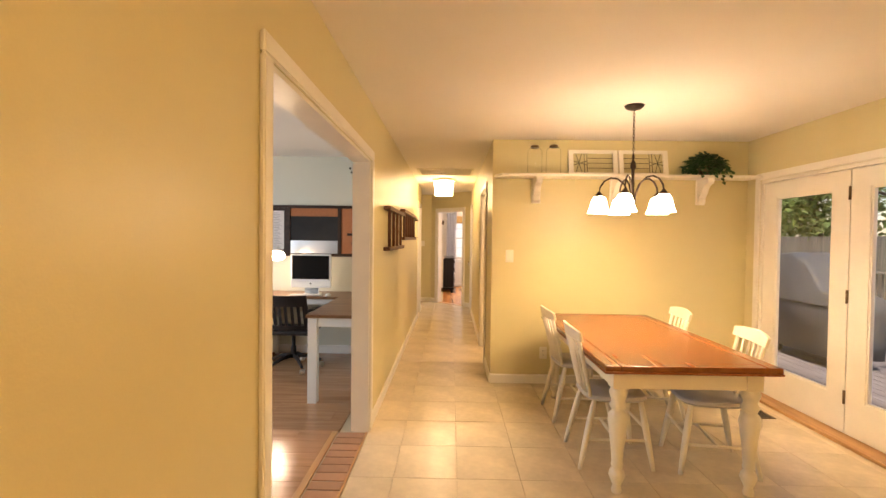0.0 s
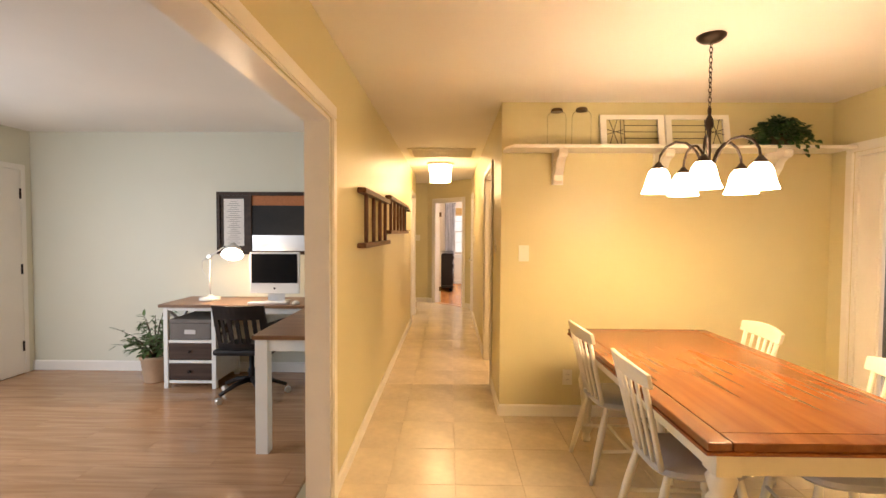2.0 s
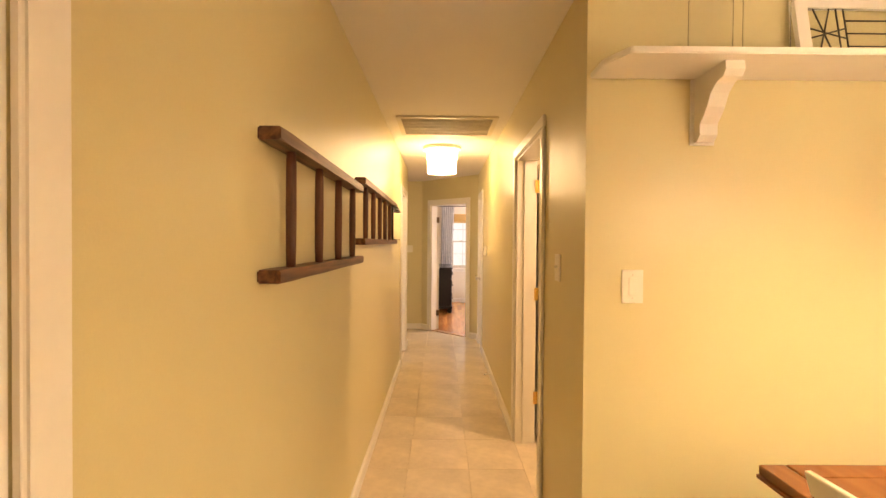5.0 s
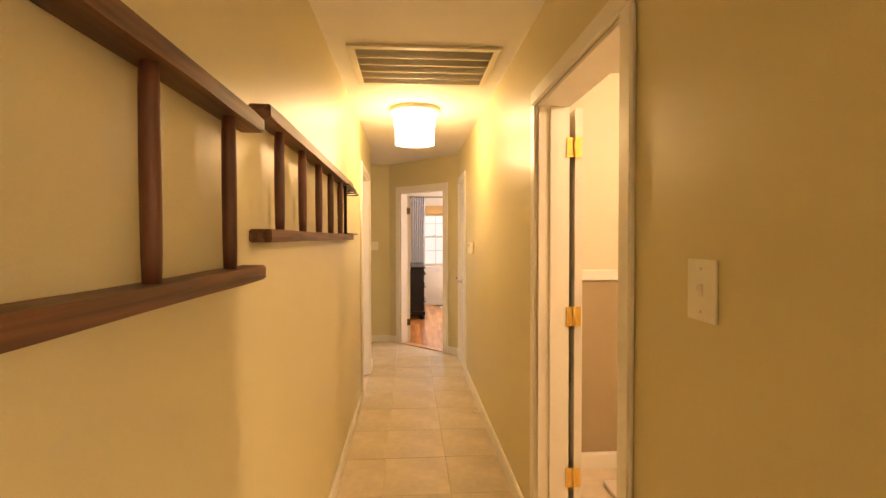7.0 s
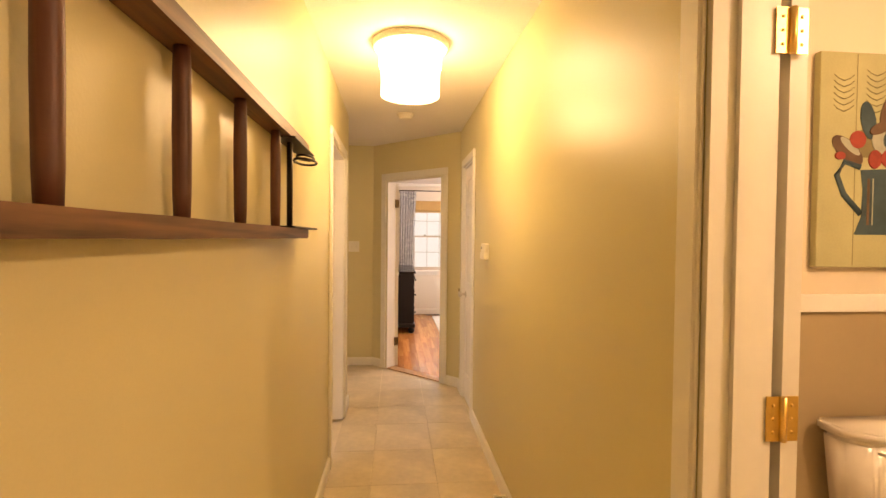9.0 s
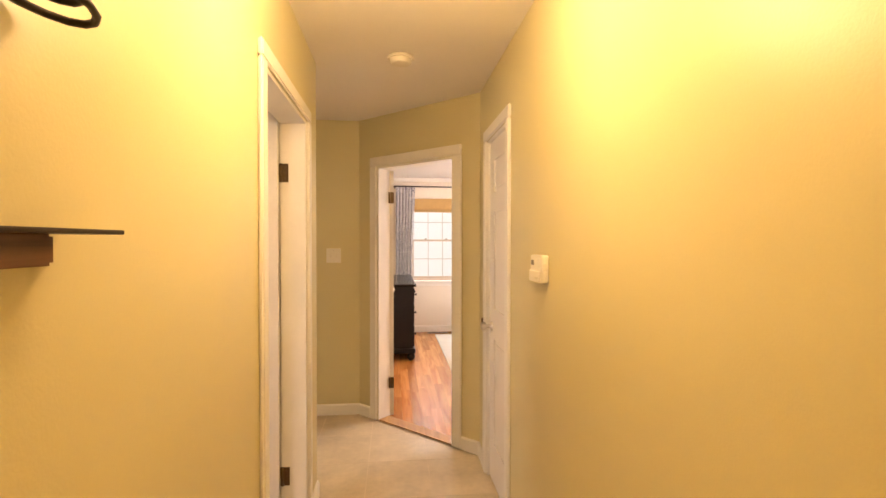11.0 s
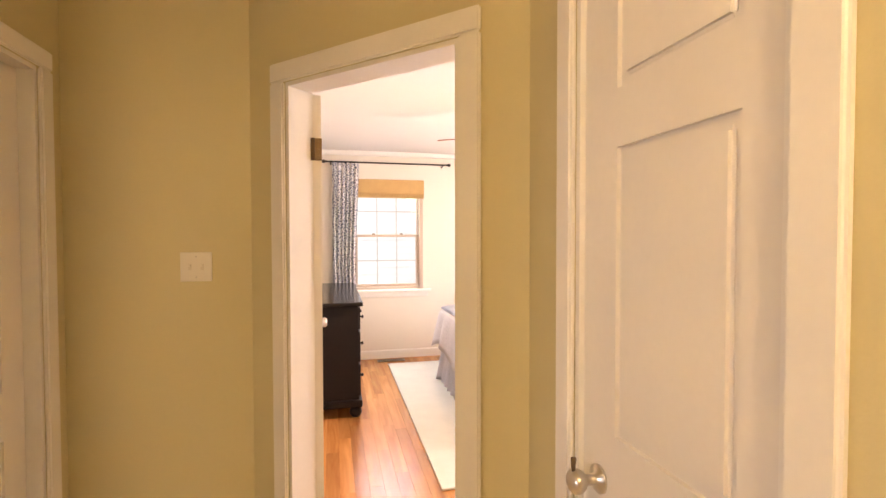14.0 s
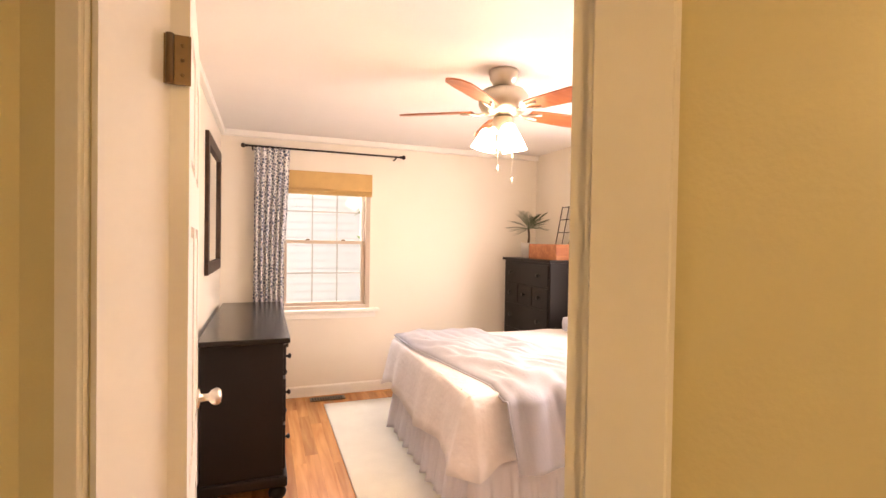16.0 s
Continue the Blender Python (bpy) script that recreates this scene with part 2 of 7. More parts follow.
M_PORC = mat("porcelain", (0.80, 0.74, 0.66), 0.16, vary=0.02)
M_CANVAS = mat("canvas_green", (0.42, 0.40, 0.22), 0.8, vary=0.15, scale=5, bump=0.2, bscale=120)
M_CANVASD = mat("canvas_seam", (0.22, 0.19, 0.09), 0.85, vary=0.2, scale=8)
M_DISPLAY = mat("display_grey", (0.09, 0.075, 0.05), 0.3)
M_MUNTIN = mat("muntin_grey", (0.52, 0.48, 0.44), 0.4, vary=0.03)
M_TEAL = mat("canvas_teal", (0.035, 0.065, 0.075), 0.7, vary=0.3, scale=12)
M_RED = mat("canvas_red", (0.30, 0.04, 0.025), 0.7, vary=0.3, scale=16)
M_RUST = mat("canvas_brown", (0.11, 0.060, 0.032), 0.7, vary=0.3, scale=16)
M_SKYB = mat("canvas_pale", (0.34, 0.35, 0.28), 0.7, vary=0.2, scale=16)
M_DECK = wood("deck_board", (0.20, 0.17, 0.16), (0.32, 0.28, 0.26), "y", 0.7, 12, per_piece=0.12)
M_FENCE = wood("fence_board", (0.17, 0.15, 0.13), (0.30, 0.27, 0.24), "z", 0.8, 12, per_piece=0.15)
M_COVER = mat("grill_cover_grey", (0.085, 0.09, 0.092), 0.6, vary=0.10, scale=4, bump=0.15, bscale=30)
M_FOL = mat("tree_leaf", (0.20, 0.30, 0.08), 0.5, vary=0.4, scale=5)
M_BARK = mat("bark", (0.09, 0.065, 0.045), 0.9, vary=0.2, bump=0.6)
M_GRASS = mat("lawn", (0.07, 0.11, 0.03), 0.9, vary=0.3, scale=3, bump=0.6)
M_SIDING = mat("siding_white", (0.80, 0.81, 0.82), 0.55, vary=0.04)
M_CURT = bpy.data.materials.new("curtain_print")
M_CURT.use_nodes = True
_n, _l = M_CURT.node_tree.nodes, M_CURT.node_tree.links
_p = _n["Principled BSDF"]
_p.inputs["Roughness"].default_value = 0.9
_tc, _v, _r = _n.new("ShaderNodeTexCoord"), _n.new("ShaderNodeTexVoronoi"), _n.new("ShaderNodeValToRGB")
_v.feature = "DISTANCE_TO_EDGE"
_v.inputs["Scale"].default_value = 34
_r.color_ramp.elements[0].position, _r.color_ramp.elements[0].color = 0.10, (0.72, 0.71, 0.70, 1)
_r.color_ramp.elements[1].position, _r.color_ramp.elements[1].color = 0.17, (0.11, 0.13, 0.19, 1)
_l.new(_tc.outputs["Object"], _v.inputs["Vector"])
_l.new(_v.outputs["Distance"], _r.inputs[0])
_l.new(_r.outputs[0], _p.inputs["Base Color"])


M_SHOWER = bpy.data.materials.new("shower_print")
M_SHOWER.use_nodes = True
_n, _l = M_SHOWER.node_tree.nodes, M_SHOWER.node_tree.links
_p = _n["Principled BSDF"]
_p.inputs["Roughness"].default_value = 0.8
_tc, _v, _r = _n.new("ShaderNodeTexCoord"), _n.new("ShaderNodeTexNoise"), _n.new("ShaderNodeValToRGB")
_v.inputs["Scale"].default_value, _v.inputs["Detail"].default_value, _v.inputs["Distortion"].default_value = 13.0, 3.0, 1.6
_r.color_ramp.elements[0].position, _r.color_ramp.elements[0].color = 0.53, (0.72, 0.68, 0.62, 1)
_r.color_ramp.elements[1].position, _r.color_ramp.elements[1].color = 0.60, (0.15, 0.11, 0.09, 1)
_l.new(_tc.outputs["Object"], _v.inputs["Vector"])
_l.new(_v.outputs["Fac"], _r.inputs[0])
_l.new(_r.outputs[0], _p.inputs["Base Color"])


for _m, _s in ((M_BLACK, 0.2), (M_BLACKTOP, 0.35), (M_CHAIRB, 0.2), (M_BOARDF, 0.2), (M_DRAWER, 0.25), (M_CHALK, 0.2)):
    _m.node_tree.nodes["Principled BSDF"].inputs["Specular IOR Level"].default_value = _s


# ---- building helpers ----
def bx(bm, x0, x1, y0, y1, z0, z1, bevel=0.0):
    vs = [bm.verts.new(c) for c in ((x0, y0, z0), (x1, y0, z0), (x1, y1, z0), (x0, y1, z0), (x0, y0, z1), (x1, y0, z1), (x1, y1, z1), (x0, y1, z1))]
    fs = [bm.faces.new([vs[i] for i in f]) for f in ((3, 2, 1, 0), (4, 5, 6, 7), (0, 1, 5, 4), (1, 2, 6, 5), (2, 3, 7, 6), (3, 0, 4, 7))]
    if bevel:
        es = {e for f in fs for e in f.edges}
        bmesh.ops.bevel(bm, geom=list(es), offset=bevel, segments=2, profile=0.6, affect="EDGES")
    return vs


def box(x0, x1, y0, y1, z0, z1, bevel=0.0):
    bm = bmesh.new()
    bx(bm, x0, x1, y0, y1, z0, z1, bevel)
    return bm


def lathe(profile, centre=(0, 0, 0), segs=20, bm=None):
    """A turned solid from (radius, height) pairs, low to high."""
    bm = bm or bmesh.new()
    cx, cy, cz = centre
    rings = []
    for r, z in profile:
        rings.append([bm.verts.new((cx + r * math.cos(2 * math.pi * k / segs), cy + r * math.sin(2 * math.pi * k / segs), cz + z)) for k in range(segs)])
    for a, b in zip(rings, rings[1:]):
        for k in range(segs):
            f = bm.faces.new((a[k], a[(k + 1) % segs], b[(k + 1) % segs], b[k]))
            f.smooth = True
    if profile[0][0] > 0.0005:
        bm.faces.new(rings[0][::-1])
    if profile[-1][0] > 0.0005:
        bm.faces.new(rings[-1])
    return bm


def tube(pts, r, segs=8, bm=None, r1=None):
    """A round bar along points, tapering to r1."""
    bm = bm or bmesh.new()
    pts = [Vector(p) for p in pts]
    rings = []
    for i, p in enumerate(pts):
        d = (pts[min(i + 1, len(pts) - 1)] - pts[max(i - 1, 0)]).normalized()
        u = d.cross(Vector((0, 0, 1)) if abs(d.z) < 0.95 else Vector((1, 0, 0))).normalized()
        v = d.cross(u)
        rr = r if r1 is None else r + (r1 - r) * i / (len(pts) - 1)
        rings.append([bm.verts.new(p + rr * (math.cos(2 * math.pi * k / segs) * u + math.sin(2 * math.pi * k / segs) * v)) for k in range(segs)])
    for a, b in zip(rings, rings[1:]):
        for k in range(segs):
            f = bm.faces.new((a[k], a[(k + 1) % segs], b[(k + 1) % segs], b[k]))
            f.smooth = True
    bm.faces.new(rings[0][::-1])
    bm.faces.new(rings[-1])
    return bm


def turned(bm, m):
    bmesh.ops.transform(bm, matrix=m, verts=bm.verts)
    return bm


def world_of(ob):
    m = ob.matrix_basis.copy()
    while ob.parent:
        ob = ob.parent
        m = ob.matrix_basis @ m
    return m


def mesh_of(name, bm, material):
    bmesh.ops.recalc_face_normals(bm, faces=bm.faces)
    me = bpy.data.meshes.new(name)
    bm.to_mesh(me)
    bm.free()
    me.materials.append(material)
    return me


def part(name, bm, material, parent, label=""):
    """One mesh, modelled in world metres, under a thing or a part."""
    bmesh.ops.transform(bm, matrix=world_of(parent).inverted(), verts=bm.verts)
    ob = new(name, mesh_of(name, bm, material))
    ob.parent = parent
    return tagged(ob, label)


def thing(name, loc, label, category, group="", kind="", rz=0.0):
    ob = new(name)
    ob.empty_display_size = 0.1
    ob.matrix_basis = pose(*loc, 0, 0, rz)
    return tagged(ob, label, category, group, kind)


def solid(name, bm, material, label, category, group="", kind="", origin=None):
    """A thing of a single mesh."""
    o = Vector(origin) if origin else Vector((0, 0, 0))
    bmesh.ops.translate(bm, vec=-o, verts=bm.verts)
    ob = new(name, mesh_of(name, bm, material))
    ob.location = o
    return tagged(ob, label, category, group, kind)


def structure(name, bm, material, label, category="wall"):
    return solid(name, bm, material, label, category, kind="structure")


def wall_boxes(axis, p0, p1, a0, a1, z1, openings):
    """A wall p0..p1 thick, running a0..a1 along the other axis, with openings (from, to, sill, head)."""
    bm = bmesh.new()

    def put(u0, u1, z0, zz):
        if u1 - u0 > 1e-4 and zz - z0 > 1e-4:
            if axis == "x":
                bx(bm, p0, p1, u0, u1, z0, zz)
            else:
                bx(bm, u0, u1, p0, p1, z0, zz)
    at = a0
    for o0, o1, s, h in sorted(openings):
        put(at, o0, 0, z1)
        put(o0, o1, 0, s)
        put(o0, o1, h, z1)
        at = o1
    put(at, a1, 0, z1)
    return bm


def casing_parts(parent, u0, u1, head, w=0.07, t=0.018, material=None, along=None):
    """Mitred-look casing round an opening. along(u, d, z) gives world points; d is how far it stands off the wall."""
    material = material or M_TRIM

    def piece(nm, ua, ub, za, zb):
        bm = bmesh.new()
        vs = bx(bm, 0, 1, 0, 1, 0, 1)
        for v in vs:
            v.co = along(ua + (ub - ua) * v.co.x, t * v.co.y, za + (zb - za) * v.co.z)
        bmesh.ops.bevel(bm, geom=list(bm.edges), offset=0.006, segments=3, affect="EDGES")
        part(nm, bm, material, parent)
    piece("side_casing", u0 - w, u0, 0.0, head + 0.0005)
    piece("side_casing", u1, u1 + w, 0.0, head + 0.0005)
    piece("head_casing", u0 - w, u1 + w, head + 0.001, head + w)


def jamb_parts(parent, u0, u1, head, d0, d1, along, material=None, t=0.016):
    """Lining of an opening between wall faces d0 and d1."""
    material = material or M_TRIM
    for nm, ua, ub, za, zb in (("jamb", u0, u0 + t, 0, head), ("jamb", u1 - t, u1, 0, head), ("head_jamb", u0 + t, u1 - t, head - t, head)):
        bm = bmesh.new()
        for v in bx(bm, 0, 1, 0, 1, 0, 1):
            v.co = along(ua + (ub - ua) * v.co.x, d0 + (d1 - d0) * v.co.y, za + (zb - za) * v.co.z)
        part(nm, bm, material, parent)


def baseboard(name, pts, label="white painted baseboard with a rounded top", h=0.09, t=0.014):
    """Baseboard along straight runs: (x0, y0, x1, y1) with the wall on the right-hand side of the run."""
    bm = bmesh.new()
    for x0, y0, x1, y1 in pts:
        a, b = Vector((x0, y0, 0)), Vector((x1, y1, 0))
        d = (b - a).normalized()
        nn = Vector((-d.y, d.x, 0)) * t
        vs = [bm.verts.new(p) for p in (a, b, b + nn, a + nn)]
        vs2 = [bm.verts.new(p + Vector((0, 0, h - 0.012))) for p in (a, b, b + nn, a + nn)]
        v3 = [bm.verts.new(p + Vector((0, 0, h))) for p in (a, b, b + nn * 0.45, a + nn * 0.45)]
        for lo, hi in ((vs, vs2), (vs2, v3)):
            for k in range(4):
                bm.faces.new((lo[k], lo[(k + 1) % 4], hi[(k + 1) % 4], hi[k]))
        bm.faces.new(v3)
        bm.faces.new(vs[::-1])
    return solid(name, bm, M_TRIM, label, "baseboard", kind="structure")


# ---- the large structure ----
H = 2.44
XL0, XL1 = 0.065, 0.185
XR0, XR1 = 1.195, 1.335
structure("wall_divider", wall_boxes("x", XL0, XL1, -3.0, 9.17, H, [(1.10, 3.07, 0, 2.02), (8.07, 8.86, 0, 2.04)]), M_WALL, "khaki painted wall between the dining room, hall and office")
structure("wall_hall_right", wall_boxes("x", XR0, XR1, 4.46, 9.60, H, [(5.10, 5.975, 0, 2.04), (8.805, 9.325, 0, 2.06)]), M_WALL, "khaki painted hall wall with two doorways")
structure("wall_dining_back", wall_boxes("y", 4.34, 4.46, 1.195, 3.84, H, []), M_WALL, "khaki painted dining room wall behind the table")
structure("wall_dining_right", wall_boxes("x", 3.72, 3.84, -3.0, 4.34, H, [(2.12, 4.13, 0.0, 2.03)]), M_WALL, "khaki painted wall with the patio doors")
structure("wall_kitchen_back", wall_boxes("y", -3.12, -3.0, -3.6, 3.84, H, []), M_WALL, "khaki painted wall behind the walk")
structure("wall_far", wall_boxes("y", 10.446, 10.566, -0.46, 0.345, H, []), M_WALL, "khaki painted wall at the end of the hall")
structure("wall_recess_left", wall_boxes("x", -0.46, -0.34, 9.17, 10.446, H, [(9.50, 10.30, 0, 2.04)]), M_WALL, "khaki painted side wall of the hall recess")
structure("wall_recess_back", wall_boxes("y", 9.05, 9.17, -2.4, XL0, H, []), M_WALL, "khaki painted return wall of the recess")
# angled wall with the bedroom doorway
AX, AY = 0.335, 10.446
ADIR, ANRM = Vector((math.sqrt(0.5), -math.sqrt(0.5), 0)), Vector((-math.sqrt(0.5), -math.sqrt(0.5), 0))
ALEN = 1.216


def on_angle(u, d, z):
    return Vector((AX, AY, z)) + ADIR * u + ANRM * d


AU0, AU1 = 0.218, 0.992
bm = bmesh.new()
for u0, u1, z0, z1 in ((0, AU0, 0, H), (AU0, AU1, 2.04, H), (AU1, ALEN, 0, H)):
    for v in bx(bm, 0, 1, 0, 1, 0, 1):
        v.co = on_angle(u0 + (u1 - u0) * v.co.x, -0.12 * v.co.y, z0 + (z1 - z0) * v.co.z)
structure("wall_angled", bm, M_WALL, "khaki painted angled wall with the bedroom doorway")
structure("wall_office_back", wall_boxes("y", 5.445, 5.565, -3.6, XL0, H, []), M_OFFICE, "pale sage office wall behind the desk")
structure("wall_office_left", wall_boxes("x", -3.60, -3.48, -3.0, 5.445, H, [(1.3, 3.9, 0.5, 2.1)]), M_OFFICE, "pale sage office wall with the entry door")
structure("wall_office_lining", wall_boxes("x", 0.059, 0.0645, -3.0, 5.445, H, [(1.10, 3.07, 0, 2.02)]), M_OFFICE, "pale sage office side of the dividing wall")
# The opening is assumed, out of view, cut for the added side-room light.
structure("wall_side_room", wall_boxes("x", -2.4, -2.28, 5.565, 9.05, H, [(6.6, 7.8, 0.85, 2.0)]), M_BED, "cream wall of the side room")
structure("wall_side_room_end", box(-2.28, 0.063, 9.042, 9.0495, 0, H), M_BED, "pale cream end wall of the side room")
structure("wall_recess_room", wall_boxes("x", -1.6, -1.48, 9.17, 10.566, H, []), M_BED, "cream wall beyond the recess door")
structure("wall_bath_back", wall_boxes("y", 6.70, 6.82, XR1, 3.30, H, []), M_BATHU, "peach painted bathroom wall")
structure("wall_bath_right", wall_boxes("x", 3.30, 3.42, 4.46, 6.82, H, []), M_BATHU, "peach painted bathroom side wall")
structure("wall_bath_lower", box(XR1, 3.30, 6.694, 6.6995, 0, 1.17), M_BATHL, "brown painted lower part of the bathroom wall")
structure("chair_rail", box(XR1, 3.30, 6.672, 6.6935, 1.17, 1.235, 0.006), M_TRIM, "white chair rail on the bathroom wall", "chair rail")
structure("wall_bedroom_left", wall_boxes("x", 0.26, 0.38, 10.58, 14.0, H, [(10.95, 11.95, 0, 2.03)]), M_BED, "cream bedroom wall with a louvred closet door")
structure("wall_closet_back", wall_boxes("x", -0.40, -0.34, 10.58, 12.2, H, []), M_BED, "closet back wall")
structure("wall_bedroom_back", wall_boxes("y", 14.0, 14.12, 0.26, 3.70, H, [(0.86, 1.715, 0.82, 2.08)]), M_BED, "cream bedroom wall with the window")
# Holds a made-up opening for the bedroom side light, never in view.
structure("wall_bedroom_right", wall_boxes("x", 3.58, 3.70, 8.9, 14.0, H, [(11.0, 12.2, 0.85, 2.05)]), M_BED, "cream bedroom wall behind the bed")
structure("wall_bedroom_front", wall_boxes("y", 8.90, 9.02, 1.9, 3.58, H, []), M_BED, "cream bedroom wall beside the closet")
structure("wall_bedroom_closet", wall_boxes("x", 1.9, 2.0, 9.02, 9.9, H, []), M_BED, "cream bedroom wall by the hall closet")
structure("wall_bedroom_closet_side", wall_boxes("y", 9.56, 9.66, 1.30, 1.9, H, []), M_BED, "cream bedroom wall behind the hall closet")
structure("wall_closet_inner", wall_boxes("y", 8.60, 8.70, XR1, 1.9, H, []), M_BED, "hall closet side wall")
structure("ceiling", box(-3.6, 3.84, -3.12, 14.12, H, H + 0.1), M_CEIL, "white textured ceiling", "ceiling")
structure("ground", box(-60, 60, -60, 80, -0.42, -0.30), M_GRASS, "lawn round the house", "ground")
structure("floor_base", box(-3.6, 3.84, -3.12, 14.12, -0.28, -0.022), M_GROUT, "concrete slab under the floors", "floor")
fl_tile = structure("floor", box(XL1 + 0.001, 3.84, -3.0, 10.44, -0.021, -0.006), M_GROUT, "beige ceramic tile floor with grout joints", "floor")
fl_off = structure("floor_office", box(-3.59, -0.035, -3.0, 5.56, -0.021, -0.006), M_LAM, "brown laminate plank floor", "floor")
fl_bed = structure("floor_bedroom", box(-0.4, 3.60, 10.45, 14.0, -0.0205, -0.0055), M_OAK, "orange oak strip floor", "floor")

baseboard("baseboard", [
    (XL1, 8.005, XL1, 3.14), (XL1, 1.024, XL1, -3.0), (XL1, 9.17, XL1, 8.925),
    (0.331, 10.446, -0.34, 10.446), (-0.34, 9.43, -0.34, 9.17),
    (XR0, 4.34, XR0, 5.03), (XR0, 6.05, XR0, 8.735), (XR0, 9.395, XR0, 9.585),
    (3.72, 4.34, 1.195, 4.34),
    (*on_angle(AU0 - 0.078, 0, 0).xy, *on_angle(0, 0, 0).xy), (*on_angle(ALEN, 0, 0).xy, *on_angle(AU1 + 0.078, 0, 0).xy)])
baseboard("baseboard_office", [(0.06, 5.445, -3.48, 5.445), (-3.48, 5.445, -3.48, 5.42)], "white baseboard along the office wall", 0.10)
baseboard("baseboard_bath", [(3.30, 6.694, XR1, 6.694)], "white baseboard along the bathroom wall", 0.10)
baseboard("baseboard_bedroom", [(3.58, 14.0, 0.38, 14.0), (0.38, 14.0, 0.38, 12.05), (3.58, 12.0, 3.58, 14.0)], "white baseboard along the bedroom walls", 0.10)


structure("crown_moulding", box(0.381, 3.579, 13.955, 13.9995, 2.385, 2.4395, 0.008), M_TRIM, "white crown moulding at the bedroom ceiling", "moulding")
structure("crown_moulding_side", box(0.3805, 0.415, 11.2, 13.954, 2.385, 2.4395, 0.008), M_TRIM, "white crown moulding along the bedroom side wall", "moulding")

# ---- doors and their trim ----
def on_left(u, d, z):
    return Vector((XL1 + d, u, z))


def on_right(u, d, z):
    return Vector((XR0 - d, u, z))


def on_patio(u, d, z):
    return Vector((3.72 - d, u, z))


def on_recess(u, d, z):
    return Vector((-0.34 + d, u, z))


def knob_part(parent, p, n, material, r=0.026, label=""):
    """A round door knob on its rose, pointing along n from p."""
    bm = lathe([(0.030, 0.0), (0.030, 0.006), (0.012, 0.010), (0.011, 0.032), (r * 0.8, 0.040), (r, 0.050), (r, 0.060), (r * 0.7, 0.068), (0.0, 0.070)], segs=16)
    turned(bm, Matrix.Translation(p) @ Vector(n).to_track_quat("Z", "Y").to_matrix().to_4x4())
    part("knob", bm, material, parent, label)


def hinge_part(parent, p, d, n, material, h=0.09):
    """A butt hinge: two leaves lying along +d and -d from p with a barrel, facing n."""
    d, n = Vector(d).normalized(), Vector(n).normalized()
    bm = tube([Vector(p) + n * 0.005 + Vector((0, 0, -h / 2)), Vector(p) + n * 0.005 + Vector((0, 0, h / 2))], 0.007, 8)
    for s in (-1, 1):
        vs = bx(bm, 0, 1, 0, 1, 0, 1)
        for v in vs:
            v.co = Vector(p) + d * s * (0.004 + 0.03 * v.co.x) + n * (0.003 * v.co.y) + Vector((0, 0, -h / 2 + h * v.co.z))
        for zz in (-0.3, 0.0, 0.3):
            c = Vector(p) + d * s * 0.020 + n * 0.003 + Vector((0, 0, zz * h))
            bb = lathe([(0.004, 0), (0.003, 0.0015), (0, 0.002)], segs=6)
            turned(bb, Matrix.Translation(c) @ n.to_track_quat("Z", "Y").to_matrix().to_4x4())
            me = bpy.data.meshes.new("tmp")
            bb.to_mesh(me)
            bm.from_mesh(me)
            bb.free()
            bpy.data.meshes.remove(me)
    part("hinge", bm, material, parent)


def panel_door(root, origin, u, n, w, h, material, panels):
    """A leaf of thickness 35 mm with recessed panels, hinged at origin, running along u with its face along n."""
    u, n = Vector(u).normalized(), Vector(n).normalized()
    o = Vector(origin)

    def put(bm, a0, a1, d0, d1, z0, z1, bevel=0.0):
        b2 = box(0, 1, 0, 1, 0, 1)
        for v in b2.verts:
            v.co = o + u * (a0 + (a1 - a0) * v.co.x) + n * (d0 + (d1 - d0) * v.co.y) + Vector((0, 0, z0 + (z1 - z0) * v.co.z))
        if bevel:
            bmesh.ops.bevel(b2, geom=list(b2.edges), offset=bevel, segments=2, affect="EDGES")
        me = bpy.data.meshes.new("tmp")
        b2.to_mesh(me)
        bm.from_mesh(me)
        b2.free()
        bpy.data.meshes.remove(me)
    leaf = bmesh.new()
    xs = sorted({0.0, w} | {p[0] for p in panels} | {p[1] for p in panels})
    zs = sorted({0.01, h} | {p[2] for p in panels} | {p[3] for p in panels})
    for i in range(len(xs) - 1):
        for j in range(len(zs) - 1):
            cx, cz = (xs[i] + xs[i + 1]) / 2, (zs[j] + zs[j + 1]) / 2
            inside = any(p[0] < cx < p[1] and p[2] < cz < p[3] for p in panels)
            put(leaf, xs[i], xs[i + 1], 0.010 if inside else 0.0, 0.025 if inside else 0.035, zs[j], zs[j + 1])
    lf = part("leaf", leaf, material, root)
    for p in panels:
        bm = bmesh.new()
        put(bm, p[0] + 0.018, p[1] - 0.018, 0.002, 0.033, p[2] + 0.018, p[3] - 0.018, 0.007)
        part("panel", bm, material, lf)
    return lf


def six_panels(w):
    a, b = 0.10 * w / 0.7, w / 2 - 0.045 * w / 0.7
    c, d = w - b, w - a
    return [(x0, x1, z0, z1) for x0, x1 in ((a, b), (c, d)) for z0, z1 in ((0.24, 0.78), (0.94, 1.50), (1.62, 1.90))]


opening = thing("cased_opening", (XL1, 2.08, 0), "wide white cased opening between dining room and office", "opening", kind="structure")
casing_parts(opening, 1.10, 3.07, 2.02, 0.072, 0.02, along=on_left)
jamb_parts(opening, 1.10, 3.07, 2.02, 0.001, -0.127, on_left, t=0.02)

